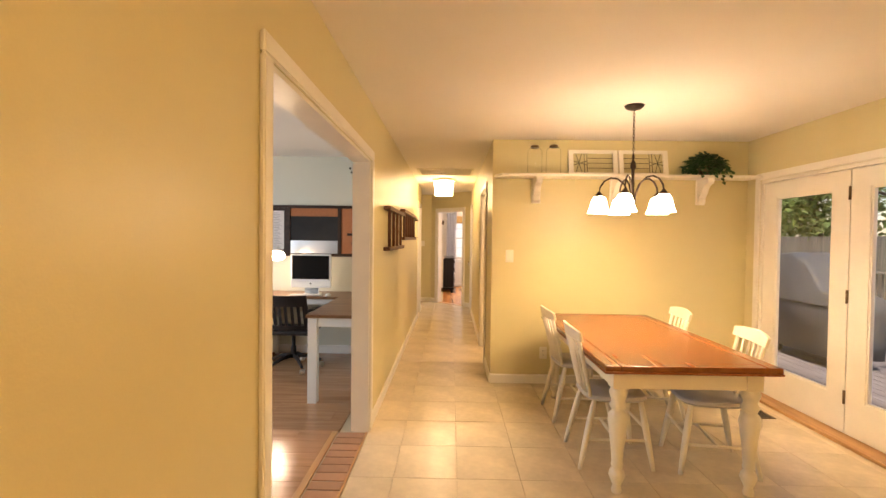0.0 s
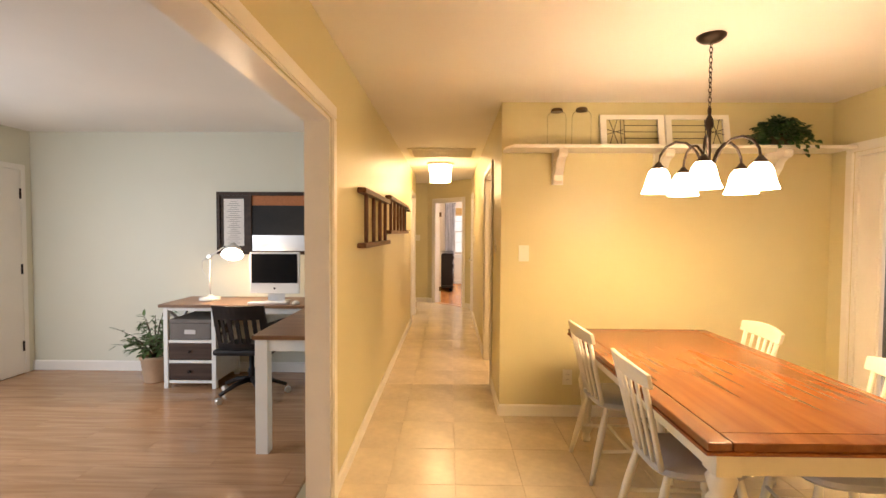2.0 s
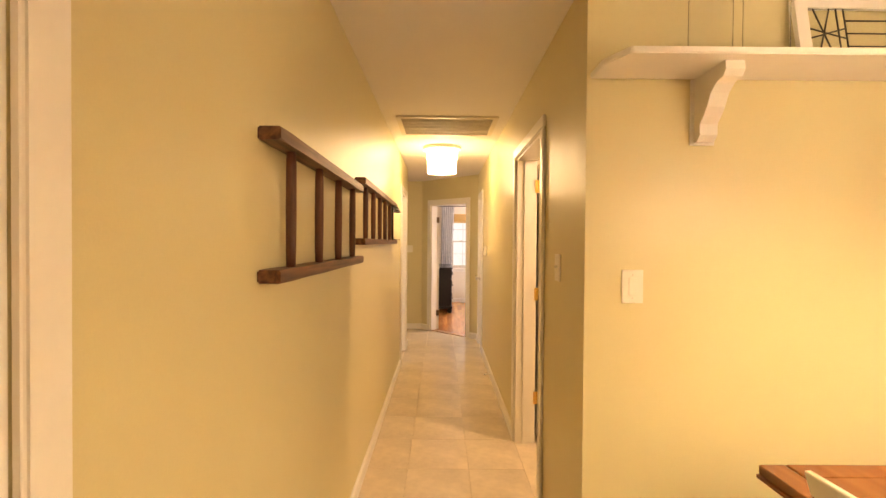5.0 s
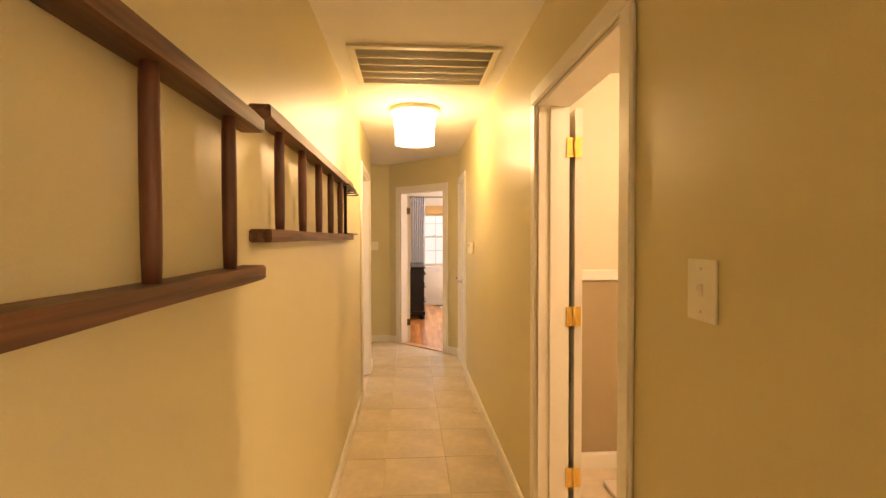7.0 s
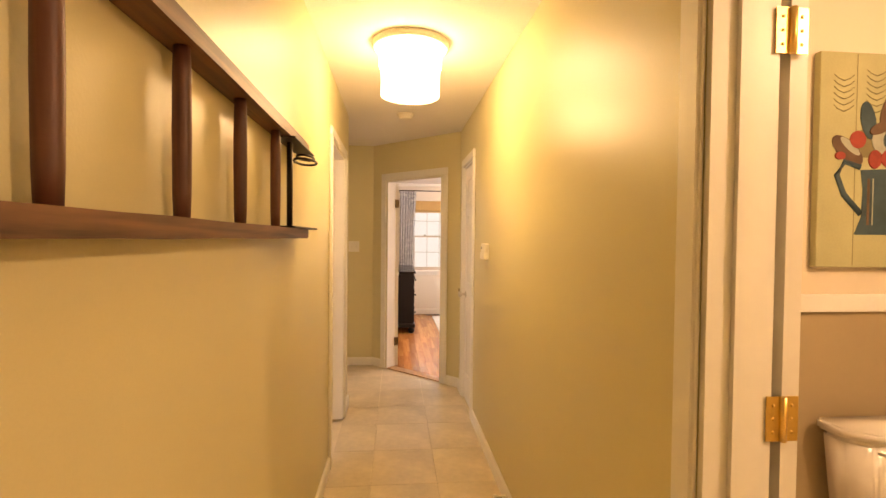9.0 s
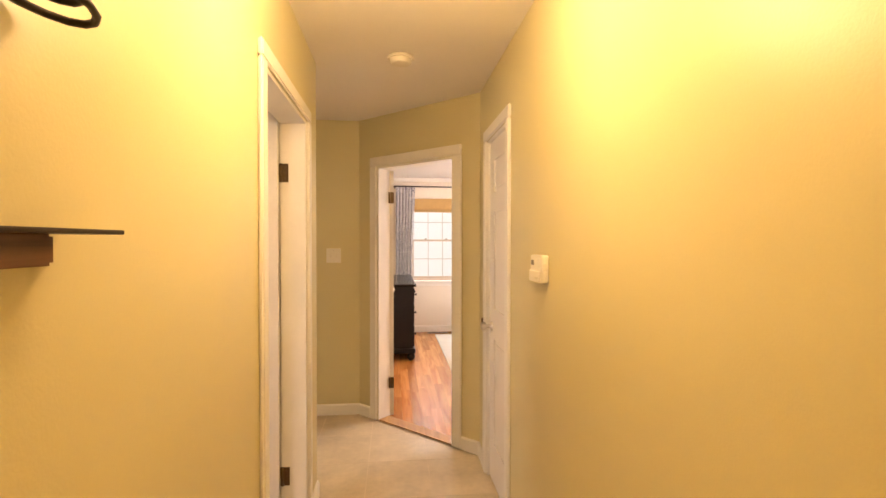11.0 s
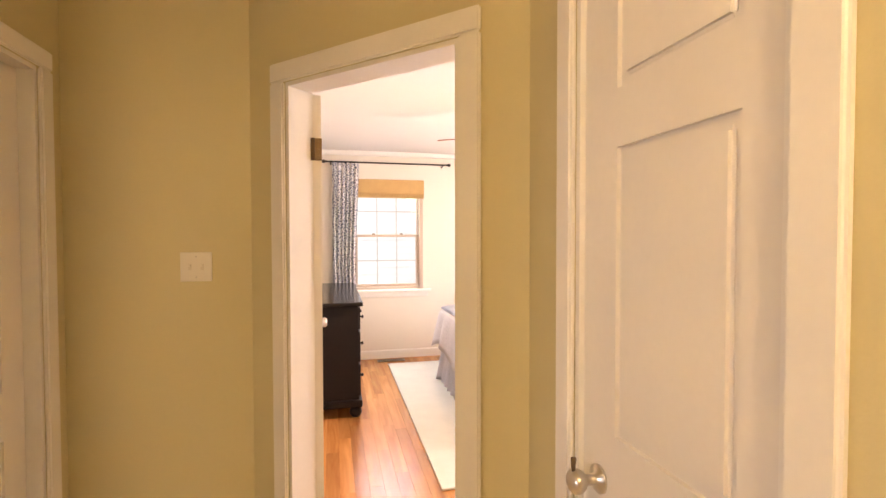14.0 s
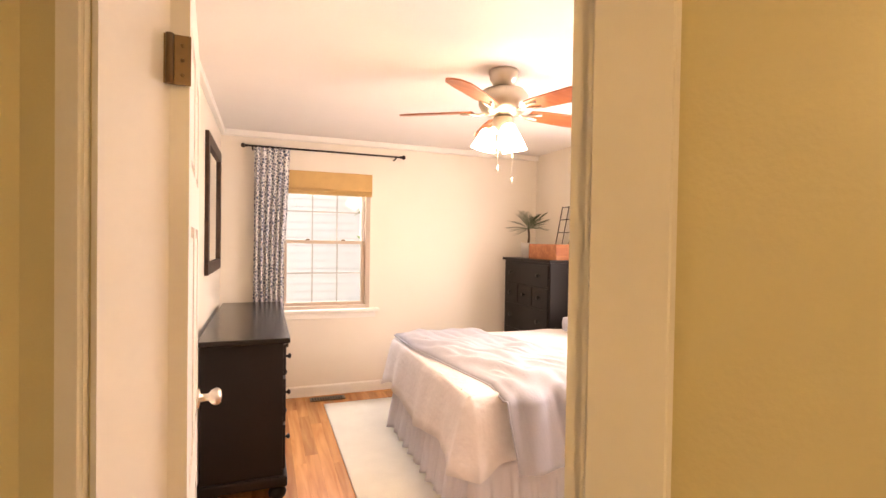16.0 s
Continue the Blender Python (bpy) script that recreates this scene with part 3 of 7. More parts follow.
d1 = thing("door_1", (XL1, 8.5, 0), "white hall doorway with its door swung open into the side room", "door", kind="structure")
casing_parts(d1, 8.07, 8.86, 2.04, 0.062, along=on_left)
jamb_parts(d1, 8.07, 8.86, 2.04, 0.001, -0.121, on_left)
panel_door(d1, (0.060, 8.836, 0), (-1, 0.0, 0), (0, -1, 0), 0.74, 2.02, M_DOOR, [])
for z in (0.28, 1.78):
    hinge_part(d1, (0.070, 8.841, z), (1, 0, 0), (0, -1, 0), M_OLDBRASS)

d2 = thing("door_2", (XR0, 5.5, 0), "white bathroom doorway with its door folded back inside", "door", kind="structure")
casing_parts(d2, 5.10, 5.975, 2.04, along=on_right)
jamb_parts(d2, 5.10, 5.975, 2.04, 0.001, -0.141, on_right)
bm = box(XR0 + 0.05, XR0 + 0.085, 5.947, 5.958, 0, 2.024)
part("door_stop", bm, M_TRIM, d2)
panel_door(d2, (XR1 + 0.030, 5.966, 0), (0.06, 1, 0), (1, -0.06, 0), 0.70, 2.02, M_DOOR, six_panels(0.70))
for z in (0.327, 1.072, 1.841):
    hinge_part(d2, (XR1 + 0.022, 5.957, z), (1, 0, 0), (0, -1, 0), M_BRASS)

d3 = thing("door_3", (XR0, 9.06, 0), "closed white six-panel closet door with a round nickel knob", "door", kind="structure")
casing_parts(d3, 8.805, 9.325, 2.06, 0.068, along=on_right)
jamb_parts(d3, 8.805, 9.325, 2.06, 0.001, -0.121, on_right)
lf = panel_door(d3, (XR0 + 0.012, 8.823, 0), (0, 1, 0), (1, 0, 0), 0.484, 2.04, M_DOOR, [(0.072, 0.366, 0.24, 0.87), (0.072, 0.366, 1.045, 1.62), (0.072, 0.366, 1.735, 1.925)])
knob_part(d3, (XR0 + 0.012, 9.243, 0.935), (-1, 0, 0), M_NICKEL)
part("thumb_turn", tube([(XR0 - 0.048, 9.243, 0.955), (XR0 - 0.049, 9.243, 0.970), (XR0 - 0.048, 9.243, 0.985)], 0.004, 8, r1=0.006), M_OLDBRASS, d3)
for z in (0.25, 1.84):
    part("hinge", tube([(XR0 + 0.003, 8.830, z - 0.045), (XR0 + 0.003, 8.830, z + 0.045)], 0.008), M_OLDBRASS, d3)

d4 = thing("door_4", on_angle(0.65, 0, 0), "white bedroom doorway with its door standing open", "door", kind="structure")
casing_parts(d4, AU0, AU1, 2.04, 0.076, along=on_angle)
jamb_parts(d4, AU0, AU1, 2.04, 0.001, -0.121, on_angle)
leaf_o = on_angle(AU0 + 0.022, -0.128, 0) + Vector((-0.012, 0, 0))
ldir = Vector((-0.068, 0.735, 0)).normalized()
lnrm = Vector((ldir.y, -ldir.x, 0))
panel_door(d4, leaf_o, ldir, lnrm, 0.70, 2.02, M_DOOR, six_panels(0.70))
knob_part(d4, leaf_o + ldir * 0.64 + lnrm * 0.035 + Vector((0, 0, 0.98)), lnrm, M_NICKEL)
knob_part(d4, leaf_o + ldir * 0.64 + Vector((0, 0, 0.98)), -lnrm, M_OLDBRASS)
for z in (0.28, 1.80):
    hinge_part(d4, leaf_o + Vector((0.004, -0.006, z)), (1, 0.05, 0), (0, -1, 0), M_OLDBRASS)

d5 = thing("door_5", (-0.34, 9.9, 0), "closed white door with its casing in the hall recess", "door", kind="structure")
casing_parts(d5, 9.50, 10.30, 2.04, along=on_recess)
jamb_parts(d5, 9.50, 10.30, 2.04, 0.001, -0.119, on_recess)
panel_door(d5, (-0.39, 9.518, 0), (0, 1, 0), (-1, 0, 0), 0.764, 2.02, M_DOOR, six_panels(0.764))

# patio doors
pd = thing("door_6", (3.78, 3.13, 0), "pair of white glazed patio doors, closed", "patio door", kind="structure")
casing_parts(pd, 2.12, 4.13, 2.03, 0.065, 0.02, along=on_patio)
jamb_parts(pd, 2.12, 4.13, 2.03, 0.001, -0.121, on_patio, t=0.03)
part("threshold", box(3.60, 3.845, 2.15, 4.10, -0.004, 0.022, 0.006), M_OAKX, pd, "varnished oak threshold")
for y0, y1 in ((3.135, 4.098), (2.152, 3.125)):
    bm = bmesh.new()
    s, b, t = 0.165, 0.27, 0.14
    for a0, a1, z0, z1 in ((y0, y0 + s, 0.03, 1.995), (y1 - s, y1, 0.03, 1.995), (y0 + s, y1 - s, 0.03, 0.03 + b), (y0 + s, y1 - s, 1.995 - t, 1.995)):
        bx(bm, 3.735, 3.78, a0, a1, z0, z1)
    leafp = part("door_leaf", bm, M_TRIM, pd)
    bm = bmesh.new()
    for a0, a1, z0, z1 in ((y0 + s, y0 + s + 0.016, 0.30, 1.855), (y1 - s - 0.016, y1 - s, 0.30, 1.855), (y0 + s + 0.016, y1 - s - 0.016, 0.30, 0.316), (y0 + s + 0.016, y1 - s - 0.016, 1.839, 1.855)):
        bx(bm, 3.742, 3.772, a0, a1, z0, z1)
    part("glazing_bead", bm, M_TRIM, leafp)
    g = part("pane", box(3.755, 3.761, y0 + s, y1 - s, 0.30, 1.855), M_GLASS, leafp, "clear glass pane")
    g.visible_shadow = False
for z in (0.30, 1.05, 1.82):
    part("hinge", tube([(3.728, 3.13, z - 0.05), (3.728, 3.13, z + 0.05)], 0.009), M_OLDBRASS, pd)

# office entry door and window on the left wall
d7 = thing("door_7", (-3.48, 4.85, 0), "white entry door in the office wall, dark hinges", "door", kind="structure")


def on_offleft(u, d, z):
    return Vector((-3.48 + d, u, z))


casing_parts(d7, 4.40, 5.31, 2.03, 0.06, 0.018, along=on_offleft)
part("leaf", box(-3.479, -3.464, 4.403, 5.307, 0.01, 2.028), M_DOOR, d7)
for z in (0.28, 1.05, 1.80):
    part("hinge", tube([(-3.458, 5.300, z - 0.05), (-3.458, 5.300, z + 0.05)], 0.009), M_IRON, d7)


# ---- dining room ----
def leg_profile():
    return [(0.026, 0.0), (0.030, 0.015), (0.022, 0.045), (0.034, 0.07), (0.046, 0.10), (0.040, 0.125), (0.026, 0.14), (0.034, 0.16), (0.030, 0.18),
            (0.036, 0.25), (0.048, 0.36), (0.058, 0.42), (0.052, 0.455), (0.034, 0.475), (0.042, 0.49), (0.050, 0.505), (0.036, 0.53), (0.046, 0.56), (0.052, 0.585), (0.040, 0.605), (0.040, 0.61)]


TX0, TX1, TY0, TY1, TZ = 1.645, 2.615, 2.17, 4.02, 0.757
table = thing("dining_table", (2.13, 3.1, 0), "farmhouse dining table with an orange-brown plank top and cream turned legs", "table")
top = part("tabletop", box(TX0 + 0.085, TX1 - 0.085, TY0 + 0.085, TY1 - 0.085, TZ - 0.028, TZ), M_TABLE, table, "glossy orange-brown plank tabletop")
bm = bmesh.new()
bx(bm, TX0, TX0 + 0.083, TY0, TY1, TZ - 0.03, TZ + 0.001, 0.008)
bx(bm, TX1 - 0.083, TX1, TY0, TY1, TZ - 0.03, TZ + 0.001, 0.008)
part("top_border", bm, M_TABLE, top)
for y0, y1 in ((TY0, TY0 + 0.083), (TY1 - 0.083, TY1)):
    part("end_board", box(TX0 + 0.085, TX1 - 0.085, y0, y1, TZ - 0.03, TZ + 0.001, 0.006), M_TABLE, top)
bm = bmesh.new()
bx(bm, TX0 - 0.004, TX1 + 0.004, TY0 - 0.004, TY1 + 0.004, TZ - 0.044, TZ - 0.0305, 0.005)
part("edge_moulding", bm, M_EDGE, top, "dark red-brown moulded edge")
for nm, b in (("apron", (TX0 + 0.11, TX1 - 0.11, TY0 + 0.075, TY0 + 0.098)), ("apron", (TX0 + 0.11, TX1 - 0.11, TY1 - 0.098, TY1 - 0.075)), ("apron", (TX0 + 0.075, TX0 + 0.098, TY0 + 0.11, TY1 - 0.11)), ("apron", (TX1 - 0.098, TX1 - 0.075, TY0 + 0.11, TY1 - 0.11))):
    part(nm, box(*b, 0.61, TZ - 0.046, 0.003), M_CREAM, table)
for lx in (TX0 + 0.11, TX1 - 0.11):
    for ly in (TY0 + 0.11, TY1 - 0.11):
        bm = lathe(leg_profile(), (lx, ly, 0), 22)
        bx(bm, lx - 0.045, lx + 0.045, ly - 0.045, ly + 0.045, 0.608, TZ - 0.046, 0.004)
        part("leg", bm, M_CREAM, table)


def make_chair():
    """A spindle-back chair facing +y, origin on the floor under the seat."""
    c = thing("dining_chair", (0, 0, 0), "cream painted spindle-back wooden chair with a grey seat", "chair", "chairs round the table")
    bm = bmesh.new()
    n = 28
    lo, hi, rim = [], [], []
    for k in range(n):
        a = 2 * math.pi * k / n
        cx, cy = math.cos(a), math.sin(a)
        x = 0.215 * math.copysign(abs(cx) ** 0.55, cx) * (1.0 - 0.07 * (cy < 0) * abs(cy))
        y = 0.205 * math.copysign(abs(cy) ** 0.55, cy)
        lo.append(bm.verts.new((x * 0.93, y * 0.93, 0.425)))
        rim.append(bm.verts.new((x, y, 0.440)))
        hi.append(bm.verts.new((x * 0.96, y * 0.96, 0.457)))
    mid = bm.verts.new((0, -0.02, 0.446))
    for k in range(n):
        j = (k + 1) % n
        bm.faces.new((lo[k], lo[j], rim[j], rim[k]))
        bm.faces.new((rim[k], rim[j], hi[j], hi[k]))
        f = bm.faces.new((hi[k], hi[j], mid))
        f.smooth = True
    bm.faces.new(lo[::-1])
    part("seat", bm, M_SEATP, c, "satin grey painted saddle seat")
    feet = []
    for sx in (-1, 1):
        for sy, fy in ((-1, -0.245), (1, 0.215)):
            a, b = Vector((sx * 0.155, sy * 0.145, 0.432)), Vector((sx * 0.205, fy, 0.0))
            pts = [a.lerp(b, t) for t in (0, 0.15, 0.35, 0.6, 0.85, 1)]
            bm = bmesh.new()
            rings = []
            for p, r in zip(pts, (0.014, 0.018, 0.021, 0.020, 0.016, 0.012)):
                rings.append([bm.verts.new(p + Vector((r * math.cos(k * math.pi / 5), r * math.sin(k * math.pi / 5), 0))) for k in range(10)])
            for r0, r1 in zip(rings, rings[1:]):
                for k in range(10):
                    f = bm.faces.new((r0[k], r0[(k + 1) % 10], r1[(k + 1) % 10], r1[k]))
                    f.smooth = True
            bm.faces.new(rings[0])
            bm.faces.new(rings[-1][::-1])
            part("leg", bm, M_CREAM, c)
            feet.append((sx, sy, a.lerp(b, 0.58)))
    side = {}
    for sx in (-1, 1):
        p = [f[2] for f in feet if f[0] == sx]
        part("stretcher", tube([p[0], p[0].lerp(p[1], 0.5), p[1]], 0.010), M_CREAM, c)
        side[sx] = p[0].lerp(p[1], 0.5)
    part("stretcher", tube([side[-1], side[1]], 0.010), M_CREAM, c)
    part("stretcher", tube([f[2] + Vector((0, 0, 0.06)) for f in feet if f[1] == 1], 0.009), M_CREAM, c)

    def back(x, z):
        t = (z - 0.45) / 0.42
        return Vector((x * (0.84 + 0.16 * t), -0.165 - 0.10 * t - 0.022 * (1 - (x / 0.21) ** 2), z))
    bm = bmesh.new()
    rows = []
    for i in range(13):
        x = -0.225 + 0.45 * i / 12
        drop = 0.018 * (abs(x) / 0.225) ** 2
        p0, p1 = back(x, 0.805 + drop * 0.3), back(x, 0.888 - drop)
        rows.append([bm.verts.new(p + Vector((0, dy, 0))) for p, dy in ((p0, -0.010), (p0, 0.010), (p1, 0.010), (p1, -0.010))])
    for a, b in zip(rows, rows[1:]):
        for k in range(4):
            bm.faces.new((a[k], a[(k + 1) % 4], b[(k + 1) % 4], b[k]))
    bm.faces.new(rows[0][::-1])
    bm.faces.new(rows[-1])
    bmesh.ops.bevel(bm, geom=[e for e in bm.edges if e.calc_length() > 0.02 or True], offset=0.003, segments=1, affect="EDGES")
    part("crest_rail", bm, M_CREAM, c)
    for i in range(6):
        x = -0.18 + 0.36 * i / 5
        thick = 0.013 if i in (0, 5) else 0.0085
        bm = tube([back(x, 0.445), back(x, 0.55), back(x, 0.66), back(x, 0.815)], thick, 8)
        part("spindle", bm, M_CREAM, c)
    return c


chair = make_chair()
chair.matrix_basis = pose(1.855, 3.53, 0, 0, 0, -88)
copy_thing(chair, pose(1.865, 2.75, 0, 0, 0, -91))
copy_thing(chair, pose(2.470, 2.68, 0, 0, 0, 82))
copy_thing(chair, pose(2.450, 3.58, 0, 0, 0, 84))

# chandelier
CX, CY = 2.12, 3.10
ch = thing("chandelier", (CX, CY, H), "five-arm bronze chandelier with frosted bell shades, lit", "chandelier")
part("canopy", lathe([(0.0, -0.035), (0.015, -0.034), (0.05, -0.026), (0.068, -0.010), (0.070, 0.0)], (CX, CY, H), 24), M_BRONZE, ch)
bm = bmesh.new()
z = H - 0.03
k = 0
while z > 2.075:
    pts = []
    for j in range(9):
        a = 2 * math.pi * j / 8
        dx, dz = 0.008 * math.cos(a), 0.016 * math.sin(a)
        pts.append((CX + (dx if k % 2 else 0), CY + (0 if k % 2 else dx), z - 0.016 + dz))
    tube(pts, 0.0022, 5, bm)
    z -= 0.025
    k += 1
part("chain", bm, M_BRONZE, ch)
part("stem", lathe([(0.0, 1.685), (0.010, 1.69), (0.016, 1.70), (0.008, 1.715), (0.022, 1.73), (0.026, 1.755), (0.012, 1.775), (0.010, 1.84), (0.013, 1.86), (0.010, 1.90), (0.011, 1.97), (0.022, 1.985), (0.018, 2.02), (0.008, 2.04), (0.010, 2.07), (0.004, 2.085), (0.0, 2.086)], (CX, CY, 0), 16), M_BRONZE, ch)
for k in range(5):
    a = 0.37 + k * 2 * math.pi / 5
    ca, sa = math.cos(a), math.sin(a)
    ctrl = [(0.012, 1.75), (0.03, 1.80), (0.06, 1.865), (0.105, 1.905), (0.155, 1.912), (0.20, 1.888), (0.228, 1.845), (0.235, 1.80)]
    arm = part("arm", tube([(CX + r * ca, CY + r * sa, zz) for r, zz in ctrl], 0.0065, 8), M_BRONZE, ch)
    px, py = CX + 0.235 * ca, CY + 0.235 * sa
    part("socket_cap", lathe([(0.034, 1.775), (0.030, 1.785), (0.018, 1.798), (0.010, 1.81), (0.0, 1.812)], (px, py, 0), 16), M_BRONZE, arm)
    sh = lathe([(0.080, 1.650), (0.076, 1.656), (0.066, 1.680), (0.058, 1.708), (0.053, 1.735), (0.043, 1.760), (0.030, 1.774)], (px, py, 0), 24)
    bmesh.ops.delete(sh, geom=[f for f in sh.faces if len(f.verts) > 4], context="FACES")
    shade = part("shade", sh, M_SHADE, arm, "frosted white glass bell shade, lit")
    sol = shade.modifiers.new("thickness", "SOLIDIFY")
    sol.thickness = 0.003

# shelf with brackets
SZ = 2.052
shelf = thing("wall_shelf", (2.45, 4.34, SZ), "long white wall shelf on scrolled brackets", "shelf")
bm = bmesh.new()
pl = [(1.205, 4.338), (1.205, 4.20), (1.262, 4.085), (3.705, 4.085), (3.705, 4.338)]
lo = [bm.verts.new((x, y, SZ)) for x, y in pl]
hi = [bm.verts.new((x, y, SZ + 0.022)) for x, y in pl]
bm.faces.new(lo[::-1])
bm.faces.new(hi)
for k in range(5):
    bm.faces.new((lo[k], lo[(k + 1) % 5], hi[(k + 1) % 5], hi[k]))
bmesh.ops.bevel(bm, geom=list(bm.edges), offset=0.004, segments=2, affect="EDGES")
part("board", bm, M_TRIM, shelf)
for xb in (1.625, 2.40, 3.25):
    bm = bmesh.new()
    prof = [(0.0, 0.0), (-0.20, 0.0), (-0.205, -0.03), (-0.19, -0.05), (-0.15, -0.058), (-0.115, -0.085), (-0.095, -0.125), (-0.07, -0.155), (-0.05, -0.175), (-0.05, -0.215), (-0.03, -0.235), (0.0, -0.235)]
    f0 = [bm.verts.new((xb - 0.032, 4.338 + a, SZ - 0.001 + b)) for a, b in prof]
    f1 = [bm.verts.new((xb + 0.032, 4.338 + a, SZ - 0.001 + b)) for a, b in prof]
    bm.faces.new(f0)
    bm.faces.new(f1[::-1])
    for k in range(len(prof)):
        j = (k + 1) % len(prof)
        bm.faces.new((f0[k], f0[j], f1[j], f1[k]))
    br = part("bracket", bm, M_TRIM, shelf)
    part("back_plate", box(xb - 0.045, xb + 0.045, 4.330, 4.3385, SZ - 0.245, SZ - 0.002, 0.002), M_TRIM, br)

# glass jars with metal lids
for xj, yj in ((1.592, 4.23), (1.768, 4.20)):
    jar = thing("glass_jar", (xj, yj, SZ + 0.022), "tall clear glass jar with a metal lid on the shelf", "jar", "jars on the shelf")
    z0 = SZ + 0.0225
    b = lathe([(0.066, 0.0), (0.070, 0.008), (0.070, 0.225), (0.064, 0.245), (0.050, 0.256), (0.048, 0.264)], (xj, yj, z0), 28)
    bmesh.ops.delete(b, geom=[f for f in b.faces if len(f.verts) > 4 and f.calc_center_median().z > z0 + 0.1], context="FACES")
    body = part("jar_body", b, M_JAR, jar)
    body.visible_shadow = False
    sol = body.modifiers.new("thickness", "SOLIDIFY")
    sol.thickness = 0.0015
    part("lid", lathe([(0.038, 0.262), (0.042, 0.266), (0.042, 0.280), (0.035, 0.288), (0.0, 0.290)], (xj, yj, z0), 24), M_OLDBRASS, jar, "dull metal lid")

# leaded glass frames leaning on the wall
for x0, flip in ((1.935, 1), (2.425, -1)):
    fr = thing("leaded_glass_frame", (x0 + 0.24, 4.27, SZ + 0.022), "white framed leaded glass panel standing on the shelf", "window frame", "leaded panels on the shelf")
    w, h, z0 = 0.478, 0.262, SZ + 0.0225

    def fp(u, d, v):
        return Vector((x0 + u, 4.262 + 0.05 * v / h + d, z0 + v))

    def fbar(bm, u0, u1, v0, v1, d0=-0.012, d1=0.010):
        for vv in bx(bm, 0, 1, 0, 1, 0, 1):
            vv.co = fp(u0 + (u1 - u0) * vv.co.x, d0 + (d1 - d0) * vv.co.y, v0 + (v1 - v0) * vv.co.z)
    for u0, u1, v0, v1 in ((0, 0.045, 0, h), (w - 0.045, w, 0, h), (0.045, w - 0.045, 0, 0.035), (0.045, w - 0.045, h - 0.035, h)):
        bm = bmesh.new()
        fbar(bm, u0, u1, v0, v1)
        part("frame_rail" if u1 - u0 > 0.1 else "frame_stile", bm, M_TRIM, fr)
    bm = bmesh.new()
    fbar(bm, 0.045, w - 0.045, 0.035, h - 0.035, -0.002, 0.002)
    g = part("pane", bm, M_JAR, fr, "clear textured glass")
    g.visible_shadow = False
    c0 = 0.165 if flip > 0 else w - 0.165

    def came(u0, v0, u1, v1):
        part("lead_came", tube([fp(u0, -0.004, v0), fp((u0 + u1) / 2, -0.004, (v0 + v1) / 2), fp(u1, -0.004, v1)], 0.0028, 5), M_CAME, fr)
    end = w - 0.045 if flip > 0 else 0.045
    for v in (0.080, 0.130, 0.180):
        came(c0 + flip * 0.015, v, end, v)
    came(c0 + flip * 0.015, 0.035, c0 + flip * 0.015, h - 0.035)
    came(c0 - flip * 0.012, 0.035, c0 - flip * 0.012, h - 0.035)
    far = 0.045 if flip > 0 else w - 0.045
    mid = (c0 - flip * 0.012 + far) / 2
    for v0 in (0.035, h - 0.035):
        came(mid - 0.03, v0, mid, 0.130)
        came(mid + 0.03, v0, mid, 0.130)
    came(far, 0.150, c0 + flip * 0.015, 0.110)
    came(far, 0.110, c0 + flip * 0.015, 0.150)


def leaf_into(bm, p, d, up, length, width):
    """One pointed, folded leaf."""
    d = Vector(d).normalized()
    s = d.cross(Vector(up))
    s = s.normalized() if s.length > 1e-4 else Vector((1, 0, 0))
    nn = s.cross(d)
    p = Vector(p)
    a = bm.verts.new(p)
    l1, r1 = bm.verts.new(p + d * length * 0.35 + s * width * 0.5 + nn * width * 0.12), bm.verts.new(p + d * length * 0.35 - s * width * 0.5 + nn * width * 0.12)
    m1 = bm.verts.new(p + d * length * 0.4)
    l2, r2 = bm.verts.new(p + d * length * 0.7 + s * width * 0.36 + nn * width * 0.05), bm.verts.new(p + d * length * 0.7 - s * width * 0.36 + nn * width * 0.05)
    t = bm.verts.new(p + d * length - nn * width * 0.15)
    for f in ((a, m1, l1), (a, r1, m1), (m1, t, l2), (m1, l2, l1), (m1, r2, t), (m1, r1, r2)):
        bm.faces.new(f)


rnd = random.Random(7)
ivy = thing("ivy_plant", (3.24, 4.21, SZ + 0.022), "dark green trailing ivy in a small pot on the shelf", "plant")
part("pot", lathe([(0.055, 0.0), (0.075, 0.085), (0.078, 0.09), (0.070, 0.09), (0.062, 0.07), (0.0, 0.07)], (3.24, 4.21, SZ + 0.0225), 18), M_STEM, ivy)
bm = bmesh.new()
for k in range(620):
    a, e = rnd.uniform(0, 2 * math.pi), rnd.uniform(-0.15, 1.5)
    r = rnd.uniform(0.5, 1.0)
    p = Vector((3.24 + 0.215 * r * math.cos(a) * math.cos(e), 4.21 + 0.105 * r * math.sin(a) * math.cos(e), SZ + 0.08 + 0.165 * r * math.sin(e)))
    if p.z > H - 0.09:
        p.z = H - 0.09
    d = Vector((math.cos(a) + rnd.uniform(-0.5, 0.5), 0.5 * math.sin(a) + rnd.uniform(-0.5, 0.5), rnd.uniform(-0.7, 0.5)))
    leaf_into(bm, p, d, (rnd.uniform(-0.4, 0.4), -0.6, 1), rnd.uniform(0.035, 0.06), rnd.uniform(0.03, 0.05))
for k in range(5):
    x, n = 3.14 + 0.06 * k, rnd.randint(1, 4)
    for j in range(n):
        leaf_into(bm, (x + rnd.uniform(-0.02, 0.02), 4.07, SZ + 0.05 - 0.03 * j), (rnd.uniform(-1, 1), -0.5, -0.6), (0, -1, 0.4), 0.045, 0.035)
part("foliage", bm, M_LEAF, ivy)
bm = bmesh.new()
